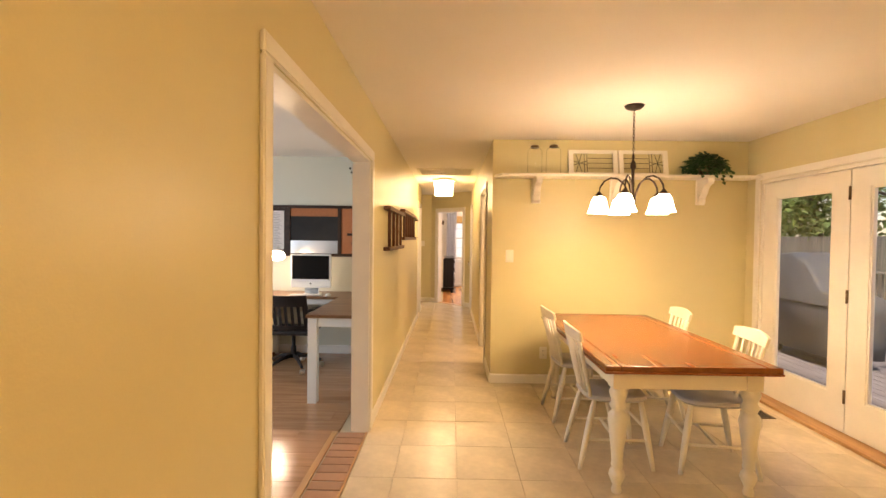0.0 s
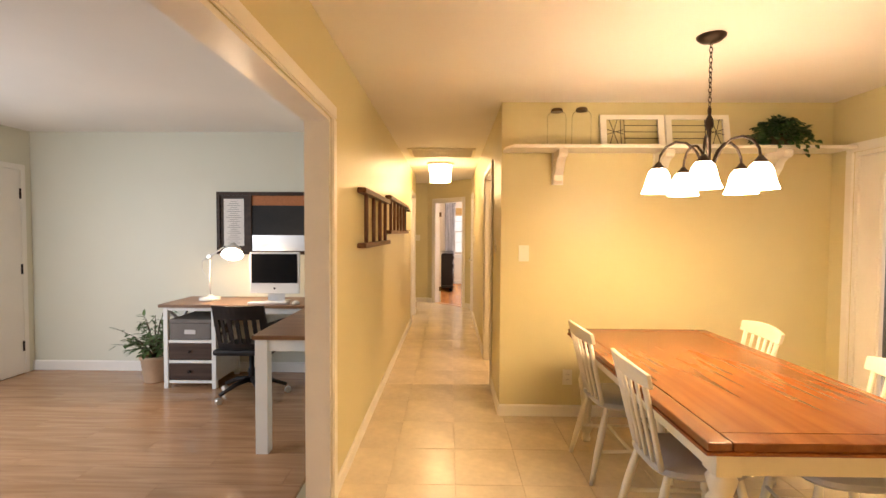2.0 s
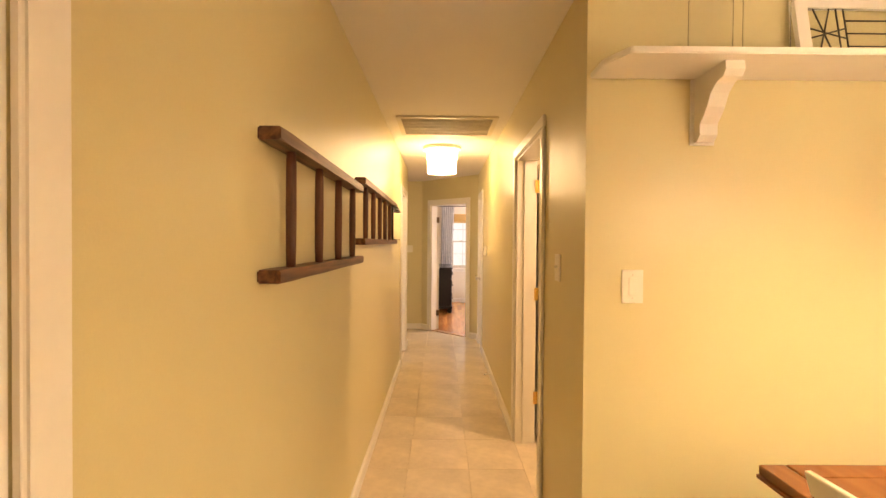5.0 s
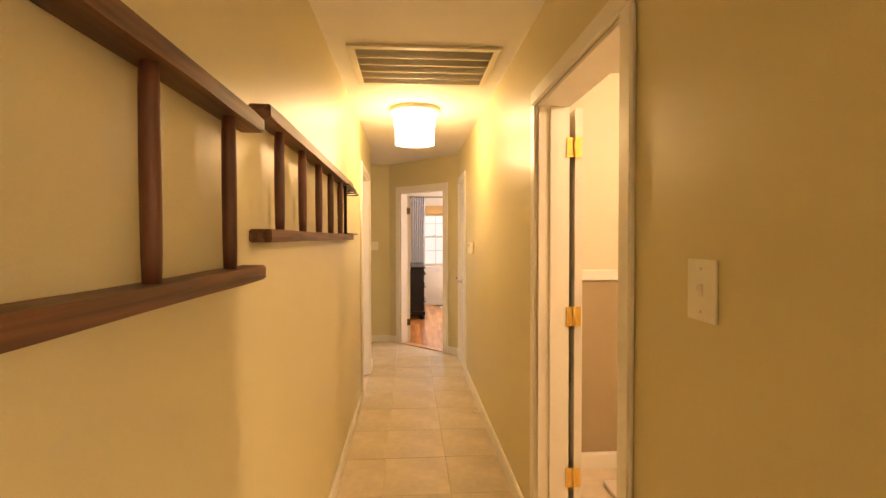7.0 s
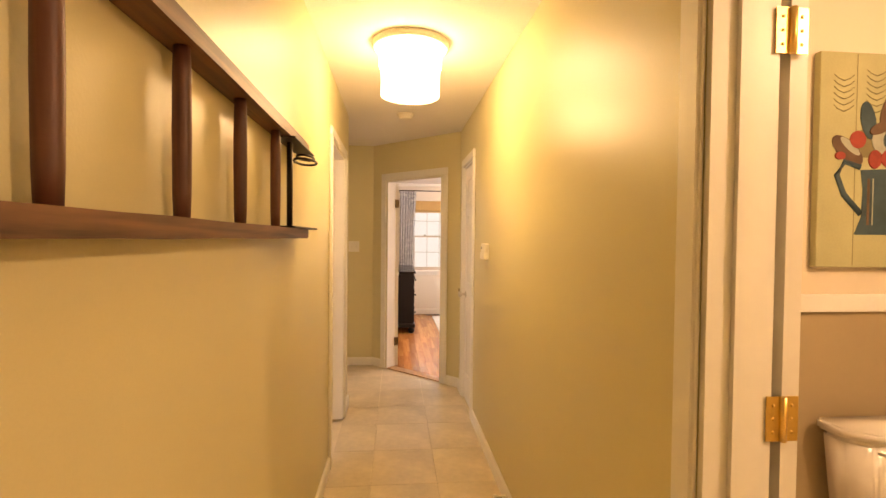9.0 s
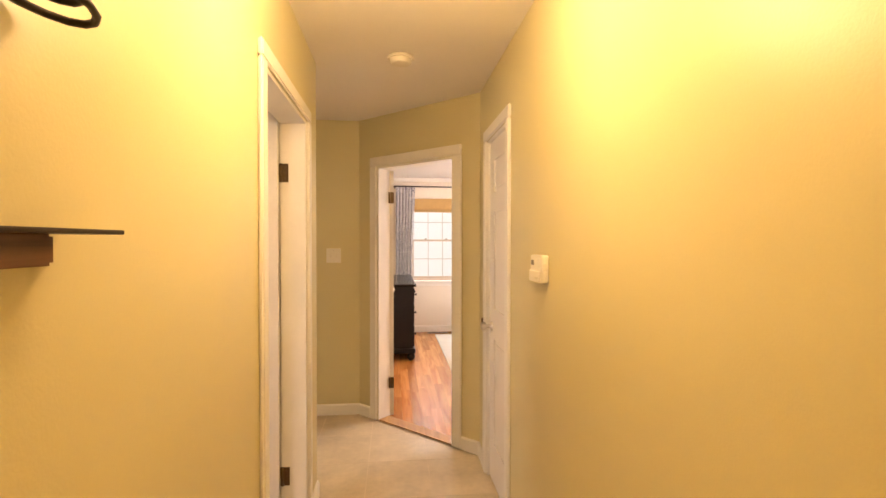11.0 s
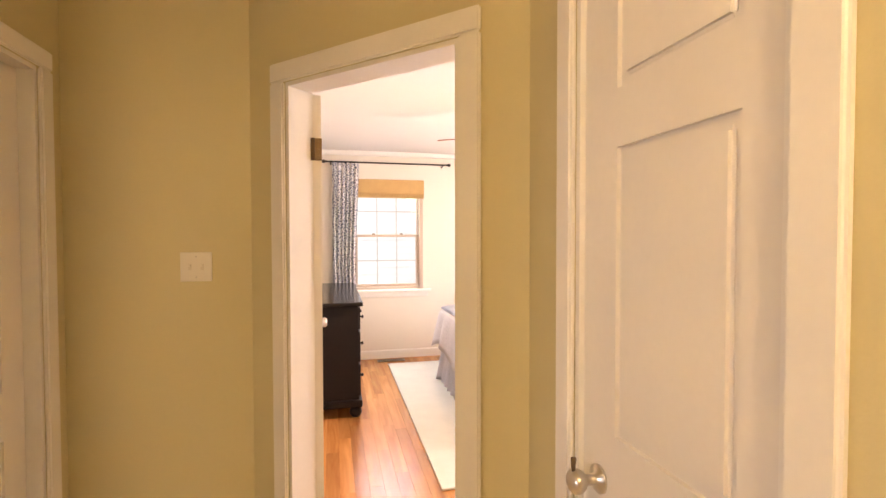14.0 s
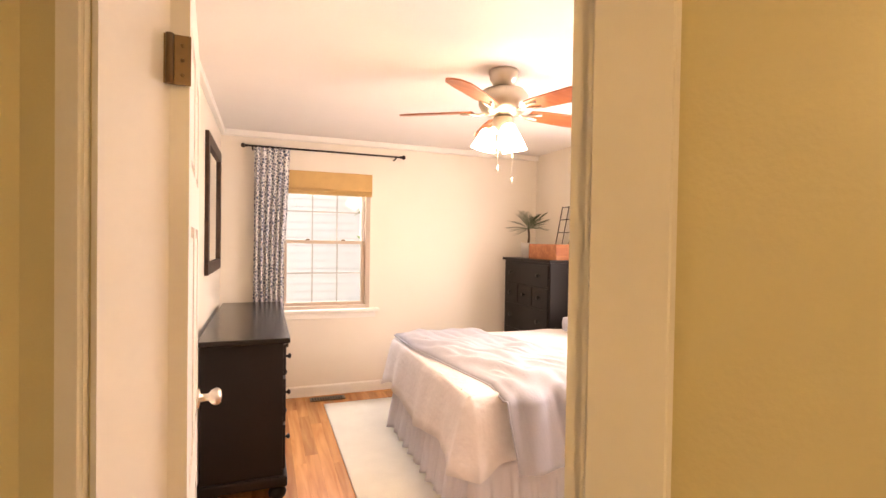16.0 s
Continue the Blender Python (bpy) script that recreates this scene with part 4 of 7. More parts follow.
for k in range(9):
    a = rnd.uniform(0, 2 * math.pi)
    tube([(3.24, 4.21, SZ + 0.09), (3.24 + 0.08 * math.cos(a), 4.21 + 0.04 * math.sin(a), SZ + 0.16), (3.24 + 0.18 * math.cos(a), 4.21 + 0.08 * math.sin(a), SZ + 0.12)], 0.002, 5, bm)
part("vine_tangle", bm, M_STEM, ivy)


def wall_plate(name, c, n, label, category, kind_="rocker", w=0.075, h=0.12, switches=1):
    """A switch or outlet plate centred at c, facing n."""
    n = Vector(n).normalized()
    u = Vector((0, 0, 1)).cross(n)
    root = thing(name, c, label, category)
    m = Matrix.Translation(c) @ Matrix((u, Vector((0, 0, 1)), n)).transposed().to_4x4()
    part("plate", turned(box(-w / 2, w / 2, -h / 2, h / 2, 0.0, 0.006, 0.0025), m), M_PLATE, root)
    for i in range(switches):
        cx = (i - (switches - 1) / 2) * 0.046
        if kind_ == "rocker":
            part("rocker", turned(box(cx - 0.016, cx + 0.016, -0.033, 0.033, 0.006, 0.010, 0.002), m), M_PLATE, root)
        elif kind_ == "toggle":
            part("slot", turned(box(cx - 0.006, cx + 0.006, -0.013, 0.013, 0.006, 0.0075), m), M_VENT, root)
            part("toggle", turned(box(cx - 0.004, cx + 0.004, 0.0, 0.010, 0.0075, 0.018, 0.001), m), M_PLATE, root)
        else:
            for zz in (-0.02, 0.02):
                part("socket", turned(box(cx - 0.015, cx + 0.015, zz - 0.013, zz + 0.013, 0.006, 0.009, 0.002), m), M_PLATE, root)
                for dx in (-0.008, 0.005):
                    part("slot", turned(box(cx + dx, cx + dx + 0.003, zz - 0.004, zz + 0.006, 0.009, 0.0095), m), M_DARKSLOT, root)
    for zz in (-h * 0.35, h * 0.35):
        part("screw", turned(lathe([(0.003, 0.006), (0.002, 0.0075), (0, 0.008)], segs=8), m @ Matrix.Translation((0, zz, 0))), M_NICKEL, root)
    return root


wall_plate("light_switch", (1.374, 4.3395, 1.278), (0, -1, 0), "white rocker light switch plate on the khaki wall", "light switch", "rocker", 0.08, 0.125)
wall_plate("wall_outlet", (1.725, 4.3395, 0.31), (0, -1, 0), "white double wall outlet low on the wall", "outlet", "outlet")
wall_plate("light_switch", (XR0 - 0.0005, 4.742, 1.326), (-1, 0, 0), "white dimmer switch plate on the hall wall", "light switch", "toggle", 0.092, 0.124)
wall_plate("light_switch", (0.125, 10.4455, 1.325), (0, -1, 0), "white double toggle switch plate at the hall end", "light switch", "toggle", 0.118, 0.118, 2)

# floor register by the patio door
reg = thing("floor_register", (3.40, 3.62, 0), "brown metal floor register near the patio door", "register")
part("frame", box(3.33, 3.47, 3.47, 3.77, -0.002, 0.006, 0.002), M_OLDBRASS, reg)
for k in range(11):
    part("slat", box(3.35, 3.45, 3.49 + 0.024 * k, 3.50 + 0.024 * k, 0.006, 0.008), M_DARKSLOT, reg)

# ---- hall ----


def ladder(y0, y1, zb, zt, rungs, label):
    root = thing("wall_ladder", (0.24, (y0 + y1) / 2, zb), label, "ladder", "old ladders on the wall")
    for nm, z in (("rail", zb), ("rail", zt)):
        bm = bmesh.new()
        n = 16
        rows = []
        for i in range(n + 1):
            y = y0 + (y1 - y0) * i / n
            w = 0.002 * noise.noise(Vector((y * 5, z, 3)))
            rows.append([bm.verts.new(c) for c in ((0.1865, y, z - 0.017 + w), (0.247 + w, y, z - 0.017 + w), (0.247 + w, y, z + 0.017 - w), (0.1865, y, z + 0.017 - w))])
        for a, b in zip(rows, rows[1:]):
            for k in range(4):
                bm.faces.new((a[k], a[(k + 1) % 4], b[(k + 1) % 4], b[k]))
        bm.faces.new(rows[0][::-1])
        bm.faces.new(rows[-1])
        bmesh.ops.bevel(bm, geom=[e for e in bm.edges if abs(e.verts[0].co.y - e.verts[1].co.y) > 0.01], offset=0.004, segments=2, affect="EDGES")
        part("rail", bm, M_LADDER, root)
    for y in rungs:
        part("rung", lathe([(0.0135, zb + 0.016), (0.0150, zb + 0.06), (0.0158, (zb + zt) / 2), (0.0150, zt - 0.06), (0.0135, zt - 0.016)], (0.216, y, 0), 14), M_RUNG, root)
    return root


ladder(3.77, 5.068, 1.346, 1.714, [3.95, 4.27, 4.59, 4.91], "dark brown wooden ladder hung sideways on the hall wall")
ladder(5.125, 6.99, 1.438, 1.768, [5.318, 5.630, 5.950, 6.262, 6.595], "long dark brown wooden ladder section hung along the hall wall")
sco = thing("iron_bracket", (0.225, 6.75, 1.6), "dark wrought iron bracket with flat hooks at the ladder's end", "wall bracket")
part("bar", tube([(0.225, 6.75, 1.4555), (0.225, 6.75, 1.7505)], 0.010), M_IRON, sco)
part("foot_bar", box(0.200, 0.262, 6.66, 7.10, 1.4555, 1.4615, 0.002), M_IRON, sco)
part("top_bar", box(0.200, 0.262, 6.66, 7.02, 1.7450, 1.7505, 0.002), M_IRON, sco)
for r, zz in ((0.030, 1.732), (0.040, 1.716)):
    part("loop", tube([(0.235 + r * math.cos(a), 6.98 + 2.2 * r * math.sin(a), zz) for a in [k * math.pi / 8 for k in range(17)]], 0.005, 6), M_IRON, sco)

vent = thing("ceiling_vent", (0.69, 6.65, H), "large white return-air grille in the hall ceiling", "vent")
VX0, VX1, VY0, VY1 = 0.285, 1.105, 6.345, 6.975
# Near-black sheet: the shade inside the duct is put into its colour.
part("backing", box(VX0 + 0.035, VX1 - 0.035, VY0 + 0.035, VY1 - 0.035, H - 0.004, H - 0.001), M_DUCT, vent)
bm = bmesh.new()
for b in ((VX0, VX1, VY0, VY0 + 0.04), (VX0, VX1, VY1 - 0.04, VY1), (VX0, VX0 + 0.04, VY0 + 0.04, VY1 - 0.04), (VX1 - 0.04, VX1, VY0 + 0.04, VY1 - 0.04)):
    bx(bm, *b, H - 0.016, H - 0.0005, 0.003)
part("frame", bm, M_VENT, vent)
for k in range(1, 5):
    y = VY0 + 0.04 + (VY1 - VY0 - 0.08) * k / 5
    part("cross_bar", box(VX0 + 0.04, VX1 - 0.04, y - 0.006, y + 0.006, H - 0.018, H - 0.006), M_VENT, vent)
for k in range(22):
    y = VY0 + 0.045 + 0.0254 * k
    bm = bmesh.new()
    vs = bx(bm, VX0 + 0.04, VX1 - 0.04, y, y + 0.0015, H - 0.014, H - 0.004)
    for v in vs:
        v.co.y -= (H - v.co.z) * 0.25 - 0.004
    part("slat", bm, M_VENT, vent)

hl = thing("ceiling_light", (LAMPX, LAMPY, H), "two-tier drum ceiling light with glowing white shades", "ceiling light")
part("ceiling_pan", lathe([(0.190, -0.034), (0.198, -0.030), (0.200, -0.004), (0.196, -0.001)], (LAMPX, LAMPY, H), 40), M_DRUM2, hl)
for nm, r, z0, z1, m_ in (("upper_shade", 0.162, 2.310, 2.405, M_DRUMTOP), ("lower_shade", 0.148, 2.170, 2.308, M_DRUM)):
    sh = lathe([(r * 0.2, z0), (r - 0.004, z0), (r, z0 + 0.004), (r, z1 - 0.004), (r - 0.004, z1)], (LAMPX, LAMPY, 0), 40)
    part(nm, sh, m_, hl, "glowing pleated white drum shade")
bm = bmesh.new()
for k in range(60):
    a = 2 * math.pi * k / 60
    tube([(LAMPX + 0.150 * math.cos(a), LAMPY + 0.150 * math.sin(a), 2.165), (LAMPX + 0.150 * math.cos(a), LAMPY + 0.150 * math.sin(a), 2.295)], 0.0025, 4, bm)
part("bead_fringe", bm, M_DRUM, hl)

sm = thing("smoke_detector", (0.657, 9.03, H), "round cream smoke detector on the ceiling", "smoke detector")
part("base", lathe([(0.068, -0.012), (0.072, -0.008), (0.072, -0.0005)], (0.657, 9.03, H), 28), M_VENT, sm)
part("cover", lathe([(0.0, -0.040), (0.045, -0.039), (0.056, -0.034), (0.060, -0.013), (0.060, -0.012)], (0.657, 9.03, H), 28), M_PLATE, sm)

th = thing("thermostat", (XR0, 8.235, 1.33), "cream plastic thermostat with a small dark display", "thermostat")
part("body", box(XR0 - 0.030, XR0 - 0.0005, 8.155, 8.302, 1.288, 1.394, 0.008), M_PLATE, th)
part("display_bezel", box(XR0 - 0.0315, XR0 - 0.0295, 8.240, 8.292, 1.345, 1.380, 0.001), M_PLATE, th)
part("display", box(XR0 - 0.0325, XR0 - 0.0313, 8.250, 8.282, 1.354, 1.373), M_DISPLAY, th, "dark grey display")
part("door_flap", box(XR0 - 0.036, XR0 - 0.0292, 8.158, 8.299, 1.290, 1.334, 0.004), M_PLATE, th)
part("flap_seam", box(XR0 - 0.0305, XR0 - 0.0296, 8.160, 8.297, 1.3345, 1.3360), M_VENT, th)
part("slide_switch", box(XR0 - 0.038, XR0 - 0.0355, 8.185, 8.212, 1.304, 1.311, 0.001), M_VENT, th)
part("side_grip", box(XR0 - 0.024, XR0 - 0.010, 8.1535, 8.1552, 1.335, 1.362), M_VENT, th)
ds = thing("door_stop", (XR0, 7.55, 0.06), "small brass and white door stop on the baseboard", "door stop")
part("post", turned(lathe([(0.012, 0.0), (0.006, 0.008), (0.006, 0.05), (0.010, 0.052), (0.011, 0.065), (0.0, 0.067)], segs=10), Matrix.Translation((XR0 - 0.014, 7.55, 0.055)) @ Vector((-1, 0, 0)).to_track_quat("Z", "Y").to_matrix().to_4x4()), M_PLATE, ds)

# ---- office ----
DZ = 0.775
desk = thing("corner_desk", (-0.9, 5.0, 0), "L-shaped desk with a brown wood top and white legs", "desk")
bm = bmesh.new()
pl = [(-1.83, 4.86), (-0.46, 4.86), (-0.46, 3.62), (0.05, 3.62), (0.05, 5.425), (-1.83, 5.425)]
lo = [bm.verts.new((x, y, DZ - 0.028)) for x, y in pl]
hi = [bm.verts.new((x, y, DZ)) for x, y in pl]
bm.faces.new(lo[::-1])
bm.faces.new(hi)
for k in range(6):
    bm.faces.new((lo[k], lo[(k + 1) % 6], hi[(k + 1) % 6], hi[k]))
bmesh.ops.bevel(bm, geom=list(bm.edges), offset=0.004, segments=2, affect="EDGES")
part("desktop", bm, M_DESKTOP, desk, "satin brown wood desktop")
part("leg", box(-0.445, -0.365, 3.635, 3.715, 0, DZ - 0.029, 0.004), M_DESKW, desk)
part("leg", box(-0.035, 0.045, 3.635, 3.715, 0, DZ - 0.029, 0.004), M_DESKW, desk)
part("apron", box(-0.364, -0.036, 3.645, 3.670, DZ - 0.105, DZ - 0.030, 0.002), M_DESKW, desk)
part("apron", box(-0.440, -0.415, 3.716, 4.88, DZ - 0.105, DZ - 0.030, 0.002), M_DESKW, desk)
part("apron", box(-1.30, -0.442, 4.885, 4.91, DZ - 0.085, DZ - 0.030, 0.002), M_DESKW, desk)

unit = thing("drawer_unit", (-1.56, 5.15, 0), "white desk pedestal with X sides and two dark drawers", "drawer unit")
UX0, UX1, UY0, UY1 = -1.80, -1.32, 4.89, 5.38
for x in (UX0, UX1 - 0.04):
    for y in (UY0, UY1 - 0.04):
        part("post", box(x, x + 0.04, y, y + 0.04, 0, DZ - 0.029, 0.003), M_DESKW, unit)
for z in (0.05, 0.235, 0.42):
    part("shelf", box(UX0 + 0.04, UX1 - 0.04, UY0 + 0.004, UY1 - 0.004, z, z + 0.025, 0.002), M_DESKW, unit)
part("top_rail", box(UX0 + 0.04, UX1 - 0.04, UY0 + 0.004, UY0 + 0.03, 0.715, 0.745, 0.002), M_DESKW, unit)
for x in (UX0 + 0.012, UX1 - 0.030):
    part("side_panel", box(x, x + 0.016, UY0 + 0.04, UY1 - 0.04, 0.06, 0.44), M_DESKW, unit)
    part("side_rail", box(x, x + 0.018, UY0 + 0.04, UY1 - 0.04, 0.715, 0.745), M_DESKW, unit)
    for a, b in (((UY0 + 0.04, 0.445), (UY1 - 0.04, 0.715)), ((UY1 - 0.04, 0.445), (UY0 + 0.04, 0.715))):
        bm = bmesh.new()
        ya, za = a
        yb, zb = b
        vs = bx(bm, 0, 1, 0, 1, 0, 1)
        for v in vs:
            t = v.co.y
            v.co = Vector((x + 0.004 + 0.010 * v.co.x, ya + (yb - ya) * t, za + (zb - za) * t + (v.co.z - 0.5) * 0.03))
        part("cross_brace", bm, M_DESKW, unit)
for z in (0.078, 0.263):
    dr = part("drawer", box(UX0 + 0.045, UX1 - 0.045, UY0 + 0.006, UY1 - 0.03, z, z + 0.153, 0.003), M_DRAWER, unit, "dark brown drawer front")
    part("pull", turned(lathe([(0.008, 0), (0.008, 0.012), (0.014, 0.018), (0.012, 0.024), (0, 0.026)], segs=10), Matrix.Translation((-1.56, UY0 + 0.006, z + 0.08)) @ Vector((0, -1, 0)).to_track_quat("Z", "Y").to_matrix().to_4x4()), M_IRON, dr)
sb = thing("storage_box", (-1.56, 5.1, 0.445), "grey fabric storage box with a label on the desk pedestal", "box")
part("body", box(-1.745, -1.375, 4.90, 5.33, 0.446, 0.60, 0.008), M_BOXGREY, sb)
part("lid", box(-1.752, -1.368, 4.895, 5.335, 0.601, 0.635, 0.008), M_BOXGREY, sb)
part("label_plate", box(-1.61, -1.51, 4.897, 4.8995, 0.50, 0.54), M_ALU, sb)

imac = thing("desktop_computer", (-0.84, 5.12, DZ), "white all-in-one computer with a dark screen on the desk", "computer")
part("housing", box(-1.075, -0.605, 5.05, 5.085, 0.855, 1.245, 0.010), M_MAC, imac)
part("screen", box(-1.055, -0.625, 5.046, 5.0495, 0.955, 1.228), M_SCREEN, imac, "switched-off glossy black screen")
part("chin_mark", turned(lathe([(0.011, 0), (0.010, 0.002)], segs=12), Matrix.Translation((-0.84, 5.0495, 0.905)) @ Vector((0, -1, 0)).to_track_quat("Z", "Y").to_matrix().to_4x4()), M_DARKSLOT, imac)
bm = bmesh.new()
bx(bm, -0.94, -0.74, 5.02, 5.20, DZ + 0.001, DZ + 0.009, 0.003)
part("foot", bm, M_ALU, imac)
bm = bmesh.new()
vs = bx(bm, -0.92, -0.76, 5.10, 5.11, DZ + 0.009, 1.02)
part("stand", bm, M_ALU, imac)
kb = thing("keyboard", (-0.86, 4.96, DZ), "thin white keyboard on the desk", "keyboard")
part("base", box(-1.04, -0.68, 4.915, 5.0, DZ + 0.001, DZ + 0.013, 0.003), M_ALU, kb)
for r in range(4):
    part("key_row", box(-1.033, -0.687, 4.920 + 0.019 * r, 4.936 + 0.019 * r, DZ + 0.013, DZ + 0.017, 0.002), M_MAC, kb)
ms = solid("computer_mouse", turned(lathe([(0.030, 0.0), (0.032, 0.008), (0.027, 0.02), (0.014, 0.028), (0, 0.030)], segs=18), Matrix.Translation((-0.61, 4.96, DZ + 0.001)) @ Matrix.Diagonal((1, 1.6, 1, 1))), M_MAC, "small white computer mouse on the desk", "mouse", origin=(-0.61, 4.96, DZ))

lamp = thing("desk_lamp", (-1.50, 5.15, DZ), "white adjustable desk lamp, switched on", "desk lamp")
LB = Vector((-1.50, 5.15, DZ + 0.001))
part("base", lathe([(0.095, 0.0), (0.098, 0.006), (0.095, 0.028), (0.03, 0.036), (0.02, 0.05), (0.0, 0.05)], LB, 28), M_MAC, lamp)
part("lower_arm", tube([LB + Vector((0, 0, 0.04)), LB + Vector((0, 0, 0.42))], 0.009), M_MAC, lamp)
part("joint", turned(lathe([(0.018, -0.02), (0.018, 0.02)], segs=14), Matrix.Translation(LB + Vector((0, 0, 0.42))) @ pose(0, 0, 0, 90, 0, 0)), M_NICKEL, lamp)
part("upper_arm", tube([LB + Vector((0, 0, 0.42)), LB + Vector((0.16, -0.05, 0.51))], 0.008), M_MAC, lamp)
part("cable", tube([LB + Vector((-0.01, 0.0, 0.42)), LB + Vector((-0.07, 0, 0.38)), LB + Vector((-0.07, 0, 0.28)), LB + Vector((-0.02, 0.01, 0.20))], 0.003, 6), M_MAC, lamp)
hm = Matrix.Translation((-1.245, 5.085, 1.262)) @ pose(0, 0, 0, 0, -14, 0) @ pose(0, 0, 0, -38, 0, 0)
hd = lathe([(0.095, -0.055), (0.092, -0.035), (0.075, 0.005), (0.045, 0.035), (0.025, 0.05), (0.022, 0.075), (0.0, 0.078)], segs=28)
bmesh.ops.delete(hd, geom=[f for f in hd.faces if len(f.verts) > 4], context="FACES")
head = part("shade", turned(hd, hm), M_MAC, lamp, "white enamel shade")
part("bulb", turned(lathe([(0.0, -0.075), (0.045, -0.066), (0.070, -0.035), (0.062, 0.0), (0.03, 0.025), (0.0, 0.026)], segs=20), hm), M_DESKSH, head, "glowing bulb")

board = thing("wall_organiser", (-0.95, 5.43, 1.52), "dark framed board of cork, chalkboard and metal panels", "pin board")
BX0, BX1, BZ0, BZ1, BY = -1.56, -0.02, 1.205, 1.835, 5.4445
part("backing", box(BX0, BX1, BY - 0.012, BY, BZ0, BZ1), M_DARKSLOT, board)
for b in ((BX0, BX1, BZ1 - 0.035, BZ1), (BX0, BX1, BZ0, BZ0 + 0.035), (BX0, BX0 + 0.035, BZ0 + 0.035, BZ1 - 0.035), (BX1 - 0.035, BX1, BZ0 + 0.035, BZ1 - 0.035), (-1.245, -1.205, BZ0 + 0.035, BZ1 - 0.035), (-0.615, -0.575, BZ0 + 0.035, BZ1 - 0.035)):
    part("frame_bar", box(b[0], b[1], BY - 0.032, BY - 0.0125, b[2], b[3], 0.003), M_BOARDF, board)
part("cork_panel", box(-1.524, -1.246, BY - 0.016, BY - 0.0125, 1.241, 1.799), M_BOARDF, board)
part("cork_panel", box(-1.204, -0.616, BY - 0.016, BY - 0.0125, 1.700, 1.799), M_CORK, board, "red-brown cork strip")
part("chalk_panel", box(-1.204, -0.616, BY - 0.016, BY - 0.0125, 1.40, 1.699), M_CHALK, board, "black chalkboard panel")
part("metal_panel", box(-1.204, -0.616, BY - 0.020, BY - 0.0125, 1.241, 1.399), M_ALU, board, "brushed metal pocket")
part("cork_panel", box(-0.574, -0.056, BY - 0.016, BY - 0.0125, 1.241, 1.799), M_CORK, board, "red-brown cork panel")
pap = solid("pinned_paper", box(-1.49, -1.285, BY - 0.0185, BY - 0.0165, 1.29, 1.765), M_PAPER, "long printed sheet pinned to the board", "paper")
bm = bmesh.new()
for k in range(22):
    w = 0.06 + 0.10 * ((k * 37) % 11) / 11
    bx(bm, -1.3875 - w / 2, -1.3875 + w / 2, BY - 0.0192, BY - 0.0186, 1.735 - 0.02 * k, 1.741 - 0.02 * k)
part("printed_text", bm, M_INK, pap)
for xx, zz in ((-0.45, 1.48), (-0.40, 1.37)):
    solid("board_hook", box(xx - 0.05, xx + 0.05, BY - 0.03, BY - 0.0165, zz - 0.015, zz + 0.015, 0.004), M_IRON, "small dark metal clip on the cork panel", "clip", "clips on the board", origin=(xx, BY - 0.02, zz))

oc = thing("office_chair", (-0.93, 4.72, 0), "black slatted wooden swivel chair on castors", "office chair")
OX, OY = -0.93, 4.74
part("column", lathe([(0.030, 0.12), (0.028, 0.24), (0.02, 0.25), (0.02, 0.40)], (OX, OY, 0), 16), M_CHAIRB, oc)
for k in range(5):
    a = 0.3 + k * 2 * math.pi / 5
    ca, sa = math.cos(a), math.sin(a)
    lg = part("base_leg", tube([(OX + 0.02 * ca, OY + 0.02 * sa, 0.15), (OX + 0.15 * ca, OY + 0.15 * sa, 0.13), (OX + 0.29 * ca, OY + 0.29 * sa, 0.075)], 0.024, 8, r1=0.015), M_CHAIRB, oc)
    part("caster", turned(lathe([(0.020, -0.022), (0.027, -0.016), (0.027, 0.016), (0.020, 0.022)], segs=14), Matrix.Translation((OX + 0.30 * ca, OY + 0.30 * sa, 0.028)) @ pose(0, 0, 0, 90, 0, math.degrees(a))), M_NICKEL, lg)
bm = box(OX - 0.24, OX + 0.24, OY - 0.22, OY + 0.24, 0.40, 0.45, 0.02)
part("seat", bm, M_CHAIRB, oc)


def cback(x, z):
    return Vector((OX + x, OY - 0.20 - 0.13 * (z - 0.45) / 0.40 + 0.05 * (x / 0.2) ** 2, z))


for z0, z1 in ((0.715, 0.835), (0.455, 0.505)):
    bm = bmesh.new()
    rows = []
    for i in range(11):
        x = -0.215 + 0.043 * i
        rows.append([bm.verts.new(cback(x, z) + Vector((0, d, 0))) for z, d in ((z0, -0.012), (z0, 0.012), (z1, 0.012), (z1, -0.012))])
    for a, b in zip(rows, rows[1:]):
        for k in range(4):
            bm.faces.new((a[k], a[(k + 1) % 4], b[(k + 1) % 4], b[k]))
    bm.faces.new(rows[0][::-1])
    bm.faces.new(rows[-1])
    part("back_rail", bm, M_CHAIRB, oc)
for i in range(7):
    x = -0.195 + 0.065 * i
    w = 0.024 if i in (0, 6) else 0.014
    bm = bmesh.new()
    for v in bx(bm, 0, 1, 0, 1, 0, 1):
        v.co = cback(x + (v.co.x - 0.5) * 2 * w, 0.50 + 0.22 * v.co.z) + Vector((0, (v.co.y - 0.5) * 0.016, 0))
    part("slat", bm, M_CHAIRB, oc)
for s in (-1, 1):
    part("armrest", tube([cback(s * 0.21, 0.66), (OX + s * 0.27, OY - 0.05, 0.67), (OX + s * 0.28, OY + 0.14, 0.66), (OX + s * 0.25, OY + 0.15, 0.45)], 0.016), M_CHAIRB, oc)

